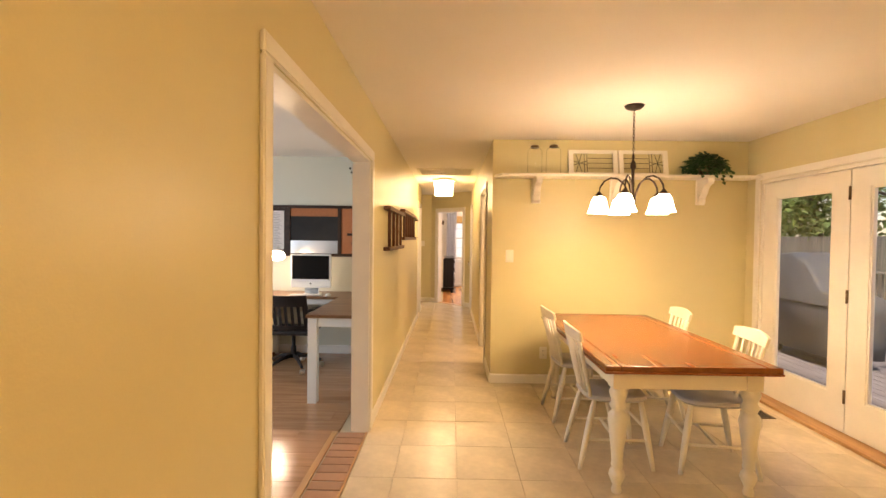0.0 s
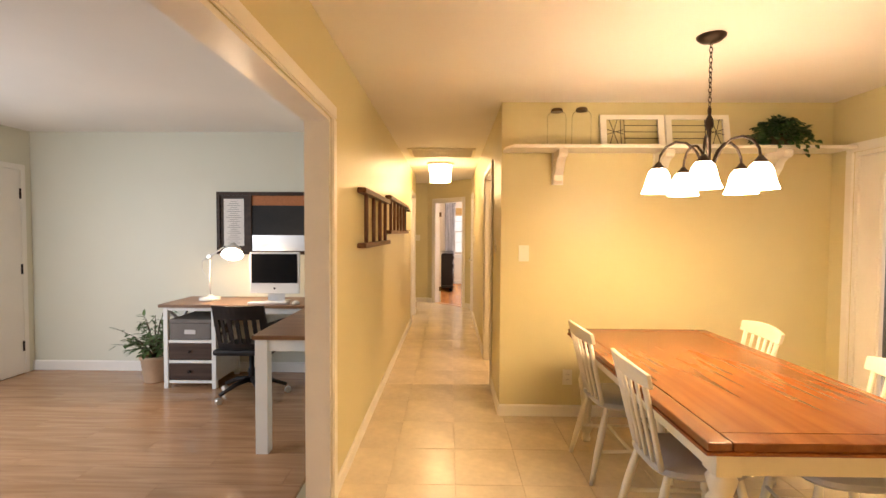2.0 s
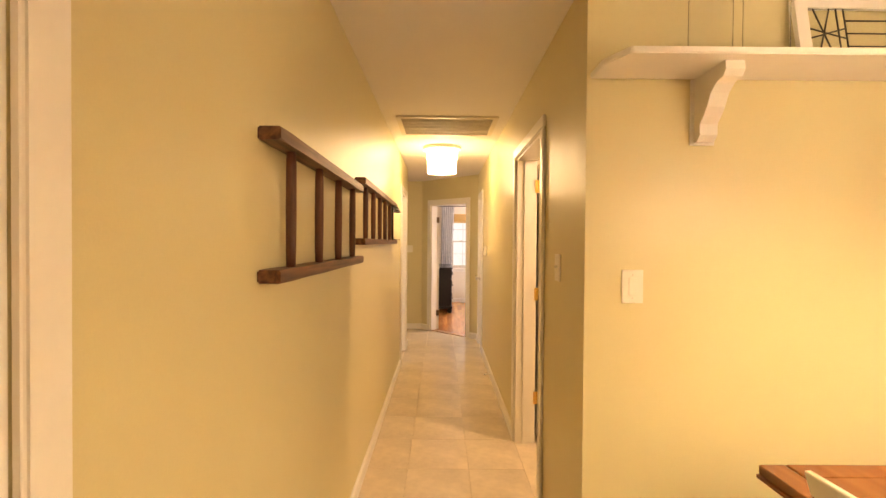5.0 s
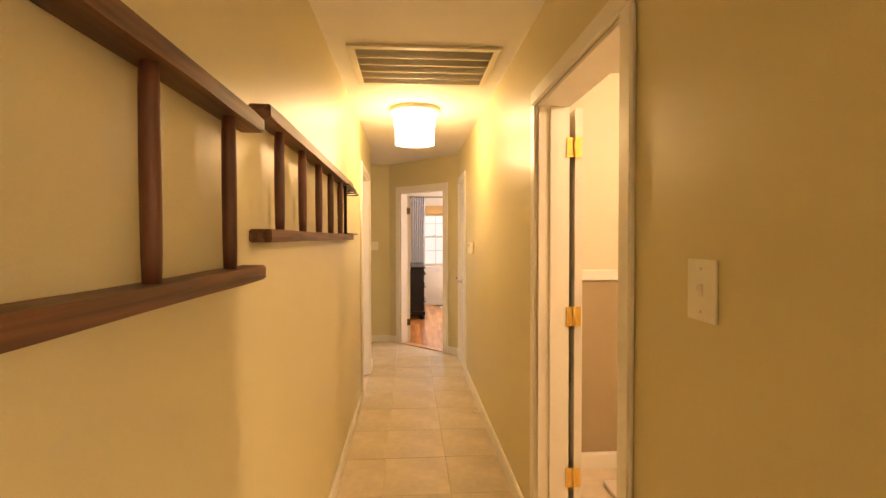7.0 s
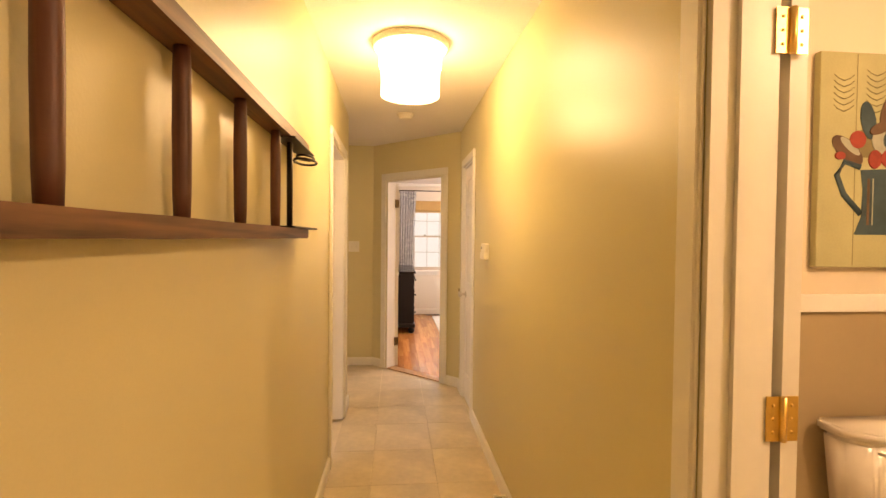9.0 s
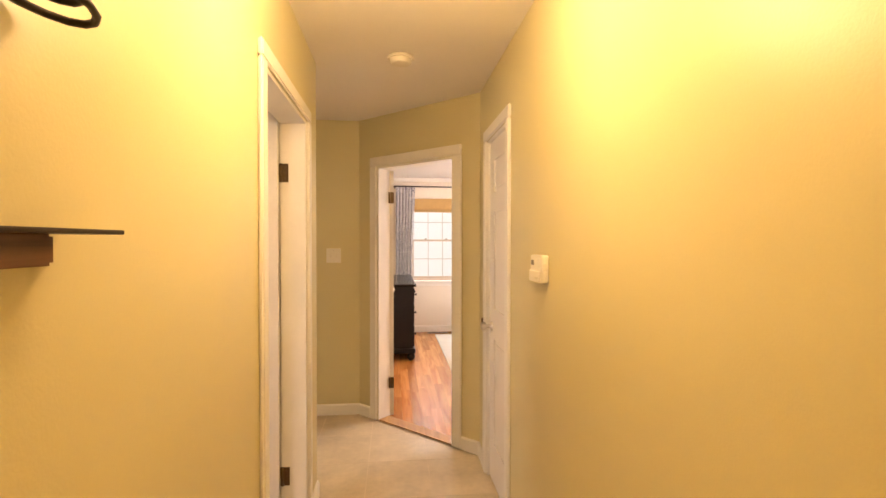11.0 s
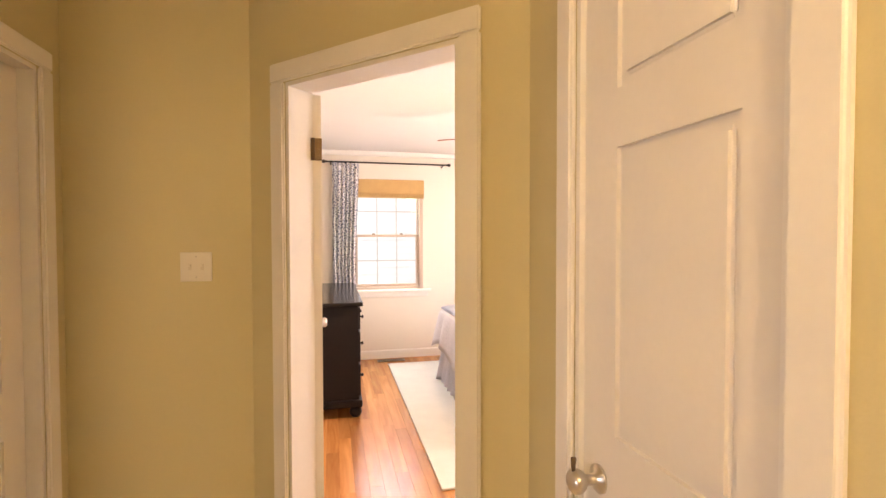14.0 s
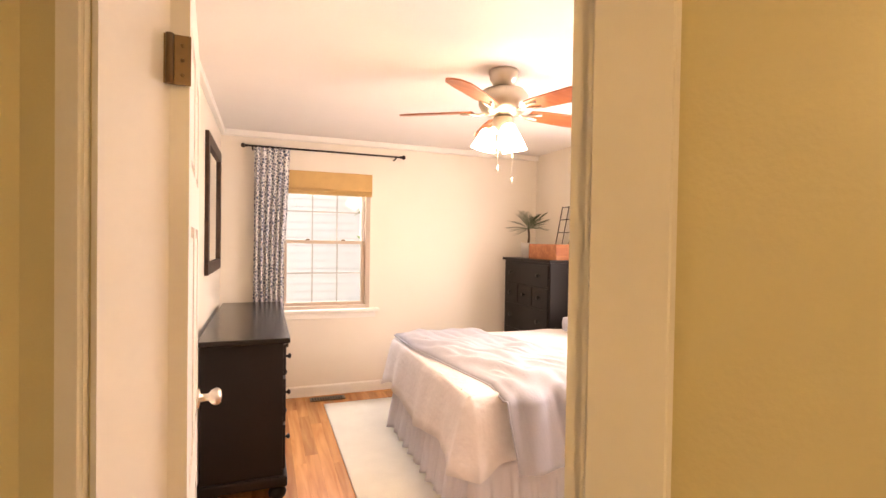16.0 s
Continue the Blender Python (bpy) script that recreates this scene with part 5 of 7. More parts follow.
rnd = random.Random(11)
hp = thing("house_plant", (-2.02, 5.12, 0), "leafy green houseplant in a tan pot beside the desk", "plant")
part("pot", lathe([(0.095, 0.0), (0.10, 0.01), (0.125, 0.22), (0.135, 0.225), (0.135, 0.25), (0.120, 0.25), (0.115, 0.21), (0.0, 0.21)], (-2.02, 5.12, 0), 26), M_TERRA, hp)
part("soil", lathe([(0.114, 0.211), (0.06, 0.219), (0.0, 0.22)], (-2.02, 5.12, 0), 20), M_SOIL, hp)
bs, bl = bmesh.new(), bmesh.new()
for k in range(46):
    a = rnd.uniform(0, 2 * math.pi)
    reach, top_z = rnd.uniform(0.06, 0.36), rnd.uniform(0.30, 0.66)
    if math.sin(a) > 0:
        reach *= 0.65
    p0 = Vector((-2.02, 5.12, 0.215))
    p2 = p0 + Vector((reach * math.cos(a), reach * math.sin(a), top_z - 0.215))
    p1 = p0.lerp(p2, 0.5) + Vector((0, 0, 0.06))
    tube([p0, p1, p2], 0.004, 5, bs, 0.002)
    for j in range(9):
        t = 0.3 + 0.7 * j / 8
        p = p0.lerp(p1, t * 2) if t < 0.5 else p1.lerp(p2, t * 2 - 1)
        d = Vector((math.cos(a) + rnd.uniform(-1, 1), math.sin(a) + rnd.uniform(-1, 1), rnd.uniform(-0.6, 0.5)))
        leaf_into(bl, p, d, (rnd.uniform(-0.3, 0.3), rnd.uniform(-0.3, 0.3), 1), rnd.uniform(0.06, 0.10), rnd.uniform(0.022, 0.036))
part("stem_cluster", bs, M_STEM, hp)
part("foliage", bl, M_LEAF2, hp)

vs_ = thing("branch_vase", (-0.16, 4.95, DZ), "slim dark vase with bare budding branches on the desk", "vase")
part("vase", lathe([(0.045, 0.001), (0.055, 0.06), (0.045, 0.22), (0.026, 0.30), (0.032, 0.33)], (-0.16, 4.95, DZ), 20), M_IRON, vs_)
bm, bb = bmesh.new(), bmesh.new()
for tip in ((-0.33, 4.78, 2.20), (-0.22, 4.95, 2.10), (-0.12, 4.98, 2.28), (-0.05, 4.9, 2.2)):
    b0, t1 = Vector((-0.16, 4.95, DZ + 0.30)), Vector(tip)
    md = b0.lerp(t1, 0.55) + Vector((0.06, 0, 0.08))
    tube([b0, md, md.lerp(t1, 0.6) + Vector((0.01, 0.02, 0.02)), t1], 0.004, 5, bm, 0.0018)
    for t in (0.35, 0.55, 0.75, 0.9, 1.0):
        q = md.lerp(t1, t)
        q = Vector(q)
        lathe([(0.0, -0.012), (0.010, -0.004), (0.012, 0.004), (0.0, 0.016)], q, 7, bb)
part("branch_spray", bm, M_STEM, vs_)
part("bud_cluster", bb, M_DARKSLOT, vs_)

# ---- bathroom ----
art = thing("canvas_painting", (2.38, 6.69, 1.73), "green canvas painting of flowers in a dark teal jug", "painting")
PX0, PX1, PZ0, PZ1 = 2.100, 2.590, 1.335, 2.114
part("canvas", box(PX0, PX1, 6.665, 6.6935, PZ0, PZ1, 0.004), M_CANVAS, art)


def blob(mat_, cx, cz, rx, rz, rot=0.0, lift=0.0, name_="paint_patch"):
    n = 16
    bm = bmesh.new()
    ring = []
    for k in range(n):
        a = 2 * math.pi * k / n
        x, z = rx * math.cos(a), rz * math.sin(a)
        c, s = math.cos(rot), math.sin(rot)
        ring.append((cx + x * c - z * s, cz + x * s + z * c))
    y = 6.6635 - lift
    f = [bm.verts.new((x, y, z)) for x, z in ring]
    g = [bm.verts.new((x, 6.6645, z)) for x, z in ring]
    bm.faces.new(f)
    for k in range(n):
        bm.faces.new((f[k], f[(k + 1) % n], g[(k + 1) % n], g[k]))
    part(name_, bm, mat_, art)


for xs in (PX0 + 0.145, PX0 + 0.375):
    part("plank_seam", box(xs - 0.0015, xs + 0.0015, 6.6644, 6.6652, PZ0 + 0.006, PZ1 - 0.006), M_CANVASD, art)
jx = 2.352
bm = bmesh.new()
prof = [(-0.085, 1.69), (-0.075, 1.62), (-0.078, 1.52), (-0.105, 1.455), (0.105, 1.455), (0.078, 1.52), (0.08, 1.62), (0.095, 1.70)]
f = [bm.verts.new((jx + x, 6.6632, z)) for x, z in prof]
g = [bm.verts.new((jx + x, 6.6645, z)) for x, z in prof]
bm.faces.new(f)
for k in range(len(prof)):
    j = (k + 1) % len(prof)
    bm.faces.new((f[k], f[j], g[j], g[k]))
part("painted_jug", bm, M_TEAL, art)
for sx, w_, m_ in ((-0.052, 0.010, M_RUST), (-0.034, 0.005, M_SKYB), (0.060, 0.004, M_SKYB)):
    part("painted_stripe", box(jx + sx - w_ / 2, jx + sx + w_ / 2, 6.6626, 6.6634, 1.49, 1.66), m_, art)
for s in (-1, 1):
    hp_ = [(jx + s * 0.08, 6.662, 1.53), (jx + s * 0.15, 6.662, 1.60), (jx + s * 0.18, 6.662, 1.67), (jx + s * 0.15, 6.662, 1.72), (jx + s * 0.085, 6.662, 1.70)]
    part("painted_handle", turned(tube([(x, 0, z) for x, y, z in hp_], 0.013, 6), Matrix.Translation((0, 6.6635, 0)) @ Matrix.Diagonal((1, 0.12, 1, 1))), M_TEAL, art)
for i, (m_, x, z, rx, rz, rot) in enumerate(((M_CANVASD, -0.04, 1.79, 0.10, 0.055, 0.1), (M_CANVASD, 0.10, 1.80, 0.055, 0.060, -0.4), (M_TEAL, 0.06, 1.84, 0.022, 0.06, -0.2), (M_RUST, -0.14, 1.76, 0.035, 0.075, 0.9), (M_SKYB, -0.13, 1.775, 0.015, 0.05, 0.9), (M_TEAL, -0.06, 1.87, 0.03, 0.07, 0.2), (M_RUST, 0.02, 1.90, 0.03, 0.075, -0.25), (M_RED, -0.10, 1.80, 0.032, 0.032, 0), (M_SKYB, 0.0, 1.80, 0.045, 0.05, 0), (M_TEAL, 0.02, 1.80, 0.02, 0.03, 0), (M_RED, 0.03, 1.735, 0.036, 0.034, 0), (M_RED, -0.03, 1.73, 0.026, 0.034, 0), (M_RUST, 0.10, 1.83, 0.028, 0.075, -0.4), (M_TEAL, 0.13, 1.78, 0.022, 0.06, -0.9), (M_RED, -0.17, 1.74, 0.02, 0.014, 0), (M_RUST, -0.01, 1.845, 0.05, 0.02, 0.4), (M_RUST, 0.16, 1.745, 0.035, 0.014, 0.2))):
    blob(m_, jx + x, z, rx, rz, rot, 0.0003 * i)
for sx, n in ((-0.16, 6), (-0.03, 7), (0.13, 5)):
    bm = bmesh.new()
    for k in range(n):
        z = 1.90 + 0.022 * k
        for s in (-1, 1):
            tube([(jx + sx, 0, z), (jx + sx + s * 0.025, 0, z + 0.010), (jx + sx + s * 0.04, 0, z + 0.022)], 0.0015, 4, bm)
    part("painted_sprig", turned(bm, Matrix.Translation((0, 6.6635, 0)) @ Matrix.Diagonal((1, 0.25, 1, 1))), M_CANVASD, art)

wc = thing("toilet", (2.27, 6.4, 0), "white porcelain toilet with a chrome flush lever", "toilet")
TX = 2.345


def chamfered(w0, w1, y0, y1, z0, z1, cut, bev):
    """An upright box with its two front corners cut, w0 wide below and w1 above."""
    b = bmesh.new()
    rings = []
    for w, z, lean in ((w0, z0, 0.02), (w1, z1, 0.0)):
        h_ = w / 2
        rings.append([b.verts.new((TX + x, y, z)) for x, y in ((-h_, y1), (-h_, y0 + cut + lean), (-h_ + cut, y0 + lean), (h_ - cut, y0 + lean), (h_, y0 + cut + lean), (h_, y1))])
    b.faces.new(rings[0][::-1])
    b.faces.new(rings[1])
    for k in range(6):
        b.faces.new((rings[0][k], rings[0][(k + 1) % 6], rings[1][(k + 1) % 6], rings[1][k]))
    bmesh.ops.bevel(b, geom=list(b.edges), offset=bev, segments=3, affect="EDGES")
    for f_ in b.faces:
        f_.smooth = True
    return b


part("tank", chamfered(0.365, 0.445, 6.500, 6.655, 0.435, 0.752, 0.065, 0.016), M_PORC, wc)
part("tank_lid", chamfered(0.470, 0.474, 6.478, 6.660, 0.7525, 0.792, 0.070, 0.010), M_PORC, wc)
part("flush_lever", tube([(TX - 0.150, 6.528, 0.722), (TX - 0.135, 6.505, 0.722), (TX - 0.085, 6.492, 0.708)], 0.008, 8), M_NICKEL, wc, "chrome flush lever")
bowl = turned(lathe([(0.11, 0.0), (0.12, 0.02), (0.095, 0.12), (0.12, 0.24), (0.175, 0.34), (0.19, 0.395), (0.18, 0.40)], segs=28), Matrix.Translation((TX, 6.20, 0)) @ Matrix.Diagonal((1, 1.28, 1, 1)))
part("bowl", bowl, M_PORC, wc)
part("seat_lid", turned(lathe([(0.19, 0.402), (0.196, 0.41), (0.192, 0.425), (0.16, 0.434), (0.0, 0.438)], segs=28), Matrix.Translation((TX, 6.20, 0)) @ Matrix.Diagonal((1, 1.28, 1, 1))), M_PORC, wc)
part("rear_neck", box(TX - 0.11, TX + 0.11, 6.38, 6.66, 0.0, 0.415, 0.03), M_PORC, wc)
part("supply_pipe", tube([(TX - 0.24, 6.68, 0.18), (TX - 0.22, 6.62, 0.20), (TX - 0.17, 6.60, 0.42)], 0.007), M_NICKEL, wc)
sc_ = thing("shower_curtain", (2.76, 6.0, 2.0), "white shower curtain with a dark leaf print on a rod", "shower curtain")
bm = bmesh.new()
grid = []
for j in range(21):
    t = j / 20
    row = []
    for i in range(91):
        u = i / 90
        row.append(bm.verts.new((2.765 + (0.018 + 0.022 * t) * math.sin(u * 2 * math.pi * 9 + 0.5 * math.sin(t * 4 + u * 7)), 5.20 + 1.44 * u, 1.985 - 1.86 * t)))
    grid.append(row)
for a, b in zip(grid, grid[1:]):
    for k in range(90):
        f = bm.faces.new((a[k], a[k + 1], b[k + 1], b[k]))
        f.smooth = True
cl = part("cloth", bm, M_SHOWER, sc_)
so = cl.modifiers.new("thickness", "SOLIDIFY")
so.thickness = 0.002
part("rod", tube([(2.765, 4.462, 2.02), (2.765, 6.698, 2.02)], 0.013, 12), M_NICKEL, sc_, "chrome rod")
for k in range(10):
    y = 5.24 + 0.15 * k
    part("ring", tube([(2.765 + 0.024 * math.cos(a), y, 2.012 + 0.030 * math.sin(a)) for a in [q * math.pi / 6 for q in range(13)]], 0.003, 5), M_NICKEL, sc_)
# Small brown object of unknown use, modelled as a turned knob.
solid("wall_knob", turned(lathe([(0.012, 0.0), (0.010, 0.018), (0.021, 0.028), (0.023, 0.042), (0.014, 0.054), (0.0, 0.056)], segs=14), Matrix.Translation((-0.205, 9.0415, 2.17)) @ Vector((0, -1, 0)).to_track_quat("Z", "Y").to_matrix().to_4x4()), M_RUNG, "small dark wooden knob high on the side room wall", "coat peg", origin=(-0.205, 9.0415, 2.17))
bs_ = thing("bathroom_scale", (1.95, 6.35, 0), "low white bathroom scale on the bathroom floor", "scale")
part("platform", box(1.72, 1.98, 6.22, 6.48, 0.008, 0.035, 0.008), M_PORC, bs_)
part("foot", box(1.74, 1.96, 6.24, 6.46, 0.0, 0.0075), M_DARKSLOT, bs_)

# ---- bedroom ----
win = thing("window_1", (1.29, 14.06, 0.82), "taupe framed double-hung bedroom window with grilles", "window", kind="structure")
WX0, WX1, WZ0, WZ1 = 0.86, 1.715, 0.82, 2.08
for b in ((WX0, WX0 + 0.045, WZ0, WZ1), (WX1 - 0.045, WX1, WZ0, WZ1), (WX0 + 0.045, WX1 - 0.045, WZ0, WZ0 + 0.03), (WX0 + 0.045, WX1 - 0.045, WZ1 - 0.03, WZ1)):
    part("window_frame", box(b[0], b[1], 14.0, 14.115, b[2], b[3]), M_WINF, win)
part("window_sill", box(WX0 - 0.09, WX1 + 0.09, 13.945, 14.0, WZ0 - 0.03, WZ0 - 0.002, 0.005), M_TRIM, win, "white window sill")
part("apron_moulding", box(WX0 - 0.06, WX1 + 0.06, 13.983, 13.9995, WZ0 - 0.09, WZ0 - 0.031, 0.004), M_TRIM, win)
for nm, z0, z1, y0 in (("lower_sash", WZ0 + 0.031, 1.47, 14.03), ("upper_sash", 1.44, WZ1 - 0.031, 14.065)):
    x0, x1 = WX0 + 0.046, WX1 - 0.046
    bm = bmesh.new()
    for b in ((x0, x0 + 0.035, z0, z1), (x1 - 0.035, x1, z0, z1), (x0 + 0.035, x1 - 0.035, z0, z0 + 0.032), (x0 + 0.035, x1 - 0.035, z1 - 0.030, z1)):
        bx(bm, b[0], b[1], y0, y0 + 0.03, b[2], b[3])
    sash = part(nm, bm, M_WINF if nm == "lower_sash" else M_SASH, win)
    g = part("pane", box(x0 + 0.035, x1 - 0.035, y0 + 0.013, y0 + 0.017, z0 + 0.032, z1 - 0.03), M_GLASS, sash)
    g.visible_shadow = False
    for k in (1, 2):
        xm = x0 + 0.035 + (x1 - x0 - 0.07) * k / 3
        part("muntin", box(xm - 0.006, xm + 0.006, y0 + 0.006, y0 + 0.012, z0 + 0.032, z1 - 0.03), M_MUNTIN, sash)
    zm = (z0 + z1) / 2
    part("muntin", box(x0 + 0.035, x1 - 0.035, y0 + 0.003, y0 + 0.0058, zm - 0.006, zm + 0.006), M_MUNTIN, sash)
for x in (1.13, 1.46):
    part("sash_lock", turned(lathe([(0.020, 0.0), (0.020, 0.008), (0.010, 0.014), (0, 0.016)], segs=12), Matrix.Translation((x, 14.045, 1.471))), M_OLDBRASS, win)
bl = thing("roman_blind", (1.29, 13.97, 1.92), "tan woven roman blind folded at the window top", "blind")
part("valance", box(0.87, 1.725, 13.965, 13.998, 1.955, 2.115, 0.006), M_BLIND, bl)
for k in range(4):
    part("fold", box(0.872, 1.722, 13.958 - 0.004 * k, 13.996, 1.90 + 0.014 * k, 1.912 + 0.014 * k, 0.004), M_BLIND, bl)

rod = thing("curtain_rod", (1.29, 13.90, 2.29), "thin black curtain rod with ball finials", "curtain rod")
part("pole", tube([(0.60, 13.90, 2.295), (1.98, 13.90, 2.295)], 0.009, 10), M_IRON, rod)
for x, s in ((0.60, -1), (1.98, 1)):
    part("finial", turned(lathe([(0.010, 0.0), (0.014, 0.008), (0.008, 0.014), (0.020, 0.028), (0.022, 0.038), (0.014, 0.052), (0.0, 0.056)], segs=14), Matrix.Translation((x, 13.90, 2.295)) @ Vector((s, 0, 0)).to_track_quat("Z", "Y").to_matrix().to_4x4()), M_IRON, rod)
    part("bracket", tube([(x - s * 0.04, 13.90, 2.285), (x - s * 0.04, 13.95, 2.275), (x - s * 0.04, 13.998, 2.275)], 0.007, 8), M_IRON, rod)

bm = bmesh.new()
rows = []
for j in range(41):
    t = j / 40
    z = 2.305 - t * 2.28
    row = []
    for i in range(73):
        s = i / 72
        x = 0.655 + s * (0.305 - 0.045 * min(1, t * 2))
        amp = 0.010 + 0.016 * min(1, t * 4)
        y = 13.905 + amp * math.sin(s * 2 * math.pi * 6.5 + 0.6 * math.sin(t * 3 + s * 4)) + 0.004 * noise.noise(Vector((s * 6, t * 5, 1)))
        row.append(bm.verts.new((x + 0.006 * noise.noise(Vector((s * 3, t * 4, 9))), y, z)))
    rows.append(row)
for a, b in zip(rows, rows[1:]):
    for k in range(72):
        f = bm.faces.new((a[k], a[k + 1], b[k + 1], b[k]))
        f.smooth = True
cur = thing("curtain", (0.80, 13.905, 0.02), "blue-grey patterned curtain panel gathered on the rod", "curtain")
cp = part("panel", bm, M_CURT, cur)
sol = cp.modifiers.new("thickness", "SOLIDIFY")
sol.thickness = 0.002

# long low dresser
DX0, DX1, DY0, DY1, DH = 0.415, 0.875, 12.16, 13.83, 0.925
dres = thing("long_dresser", (0.645, 13.0, 0), "black long dresser with round knobs on bun feet", "dresser")
part("body", box(DX0 + 0.015, DX1 - 0.02, DY0 + 0.025, DY1 - 0.025, 0.145, DH - 0.032, 0.003), M_BLACK, dres)
part("top", box(DX0, DX1 + 0.015, DY0, DY1, DH - 0.031, DH, 0.006), M_BLACKTOP, dres, "glossy black top")
part("base_moulding", box(DX0 + 0.005, DX1 + 0.008, DY0 + 0.005, DY1 - 0.005, 0.085, 0.144, 0.012), M_BLACK, dres)
for x in (DX0 + 0.06, DX1 - 0.045):
    for y in (DY0 + 0.06, DY1 - 0.06):
        part("bun_foot", lathe([(0.025, 0.0), (0.042, 0.015), (0.050, 0.04), (0.042, 0.065), (0.030, 0.084)], (x, y, 0), 18), M_BLACK, dres)
for z0, z1, n in ((0.70, 0.875, 3), (0.435, 0.68, 2), (0.165, 0.415, 2)):
    for k in range(n):
        y0 = DY0 + 0.05 + (DY1 - DY0 - 0.1) * k / n + 0.008
        y1 = DY0 + 0.05 + (DY1 - DY0 - 0.1) * (k + 1) / n - 0.008
        dr = part("drawer", box(DX1 - 0.022, DX1 - 0.004, y0, y1, z0, z1, 0.004), M_BLACK, dres)
        for yy in (y0 + (y1 - y0) * 0.2, y0 + (y1 - y0) * 0.8):
            part("knob", turned(lathe([(0.008, 0.0), (0.007, 0.012), (0.015, 0.020), (0.016, 0.026), (0.008, 0.032), (0, 0.033)], segs=12), Matrix.Translation((DX1 - 0.004, yy, (z0 + z1) / 2)) @ Vector((1, 0, 0)).to_track_quat("Z", "Y").to_matrix().to_4x4()), M_KNOB, dr)
mir = thing("wall_mirror", (0.39, 13.3, 1.7), "dark framed rectangular mirror on the bedroom wall", "mirror")
MY0, MY1, MZ0, MZ1 = 12.82, 13.76, 1.23, 2.18
for b in ((MY0, MY1, MZ0, MZ0 + 0.08), (MY0, MY1, MZ1 - 0.08, MZ1), (MY0, MY0 + 0.08, MZ0 + 0.08, MZ1 - 0.08), (MY1 - 0.08, MY1, MZ0 + 0.08, MZ1 - 0.08)):
    part("frame_bar", box(0.381, 0.405, b[0], b[1], b[2], b[3], 0.004), M_BOARDF, mir)
part("mirror_glass", box(0.382, 0.388, MY0 + 0.08, MY1 - 0.08, MZ0 + 0.08, MZ1 - 0.08), mat("mirror_silver", (0.9, 0.9, 0.9), 0.03, 1.0, vary=0.01), mir)

# louvred closet doors
lou = thing("door_8", (0.37, 11.45, 0), "white louvred closet door", "louvred door", kind="structure")
for y0, y1 in ((10.955, 11.445), (11.455, 11.945)):
    bm = bmesh.new()
    for b in ((y0, y0 + 0.05, 0.02, 2.02), (y1 - 0.05, y1, 0.02, 2.02), (y0 + 0.05, y1 - 0.05, 0.02, 0.16), (y0 + 0.05, y1 - 0.05, 0.98, 1.06), (y0 + 0.05, y1 - 0.05, 1.93, 2.02)):
        bx(bm, 0.335, 0.365, *b)
    lf = part("stile_frame", bm, M_DOOR, lou)
    for za, zb in ((0.16, 0.98), (1.06, 1.93)):
        n = int((zb - za) / 0.038)
        for k in range(n):
            bm = bmesh.new()
            z = za + 0.006 + k * (zb - za - 0.006) / n
            for v in bx(bm, 0, 1, y0 + 0.05, y1 - 0.05, 0, 1):
                v.co = Vector((0.337 + 0.026 * v.co.x, v.co.y, z + 0.028 * (1 - v.co.x) + 0.007 * v.co.z))
            part("louvre", bm, M_DOOR, lf)

# tall chest
tc_ = thing("tall_chest", (3.35, 13.45, 0), "tall black chest of drawers with round knobs", "chest of drawers")
CX0, CX1, CY0, CY1, CH = 3.13, 3.57, 13.0, 13.90, 1.325
part("body", box(CX0 + 0.015, CX1, CY0 + 0.02, CY1 - 0.02, 0.09, CH - 0.026, 0.003), M_BLACK, tc_)
part("top", box(CX0 - 0.01, CX1, CY0, CY1, CH - 0.025, CH, 0.006), M_BLACK, tc_)
part("plinth", box(CX0 + 0.02, CX1, CY0 + 0.025, CY1 - 0.025, 0.0, 0.0895), M_BLACK, tc_)
for z0, z1, n in ((1.08, 1.275, 1), (0.885, 1.06, 3), (0.63, 0.865, 1), (0.37, 0.61, 1), (0.11, 0.35, 1)):
    for k in range(n):
        y0 = CY0 + 0.045 + (CY1 - CY0 - 0.09) * k / n + 0.006
        y1 = CY0 + 0.045 + (CY1 - CY0 - 0.09) * (k + 1) / n - 0.006
        dr = part("drawer", box(CX0 + 0.002, CX0 + 0.0148, y0, y1, z0, z1, 0.003), M_BLACK, tc_)
        for yy in ((y0 + y1) / 2,) if n > 1 else (y0 + 0.14, y1 - 0.14):
            part("knob", turned(lathe([(0.008, 0.0), (0.007, 0.012), (0.018, 0.020), (0.019, 0.028), (0, 0.033)], segs=12), Matrix.Translation((CX0 + 0.002, yy, (z0 + z1) / 2)) @ Vector((-1, 0, 0)).to_track_quat("Z", "Y").to_matrix().to_4x4()), M_KNOB, dr)
rnd = random.Random(5)
pm = thing("potted_palm", (3.30, 13.68, CH), "small green palm in a white pot on the chest", "plant")
part("pot", lathe([(0.06, 0.001), (0.078, 0.15), (0.082, 0.155), (0.072, 0.155), (0.066, 0.13), (0.0, 0.13)], (3.30, 13.68, CH), 20), M_WHITEPOT, pm)
part("trunk", tube([(3.30, 13.68, CH + 0.12), (3.305, 13.675, CH + 0.22), (3.30, 13.68, CH + 0.30)], 0.014, 8, r1=0.010), M_STEM, pm)
bm = bmesh.new()
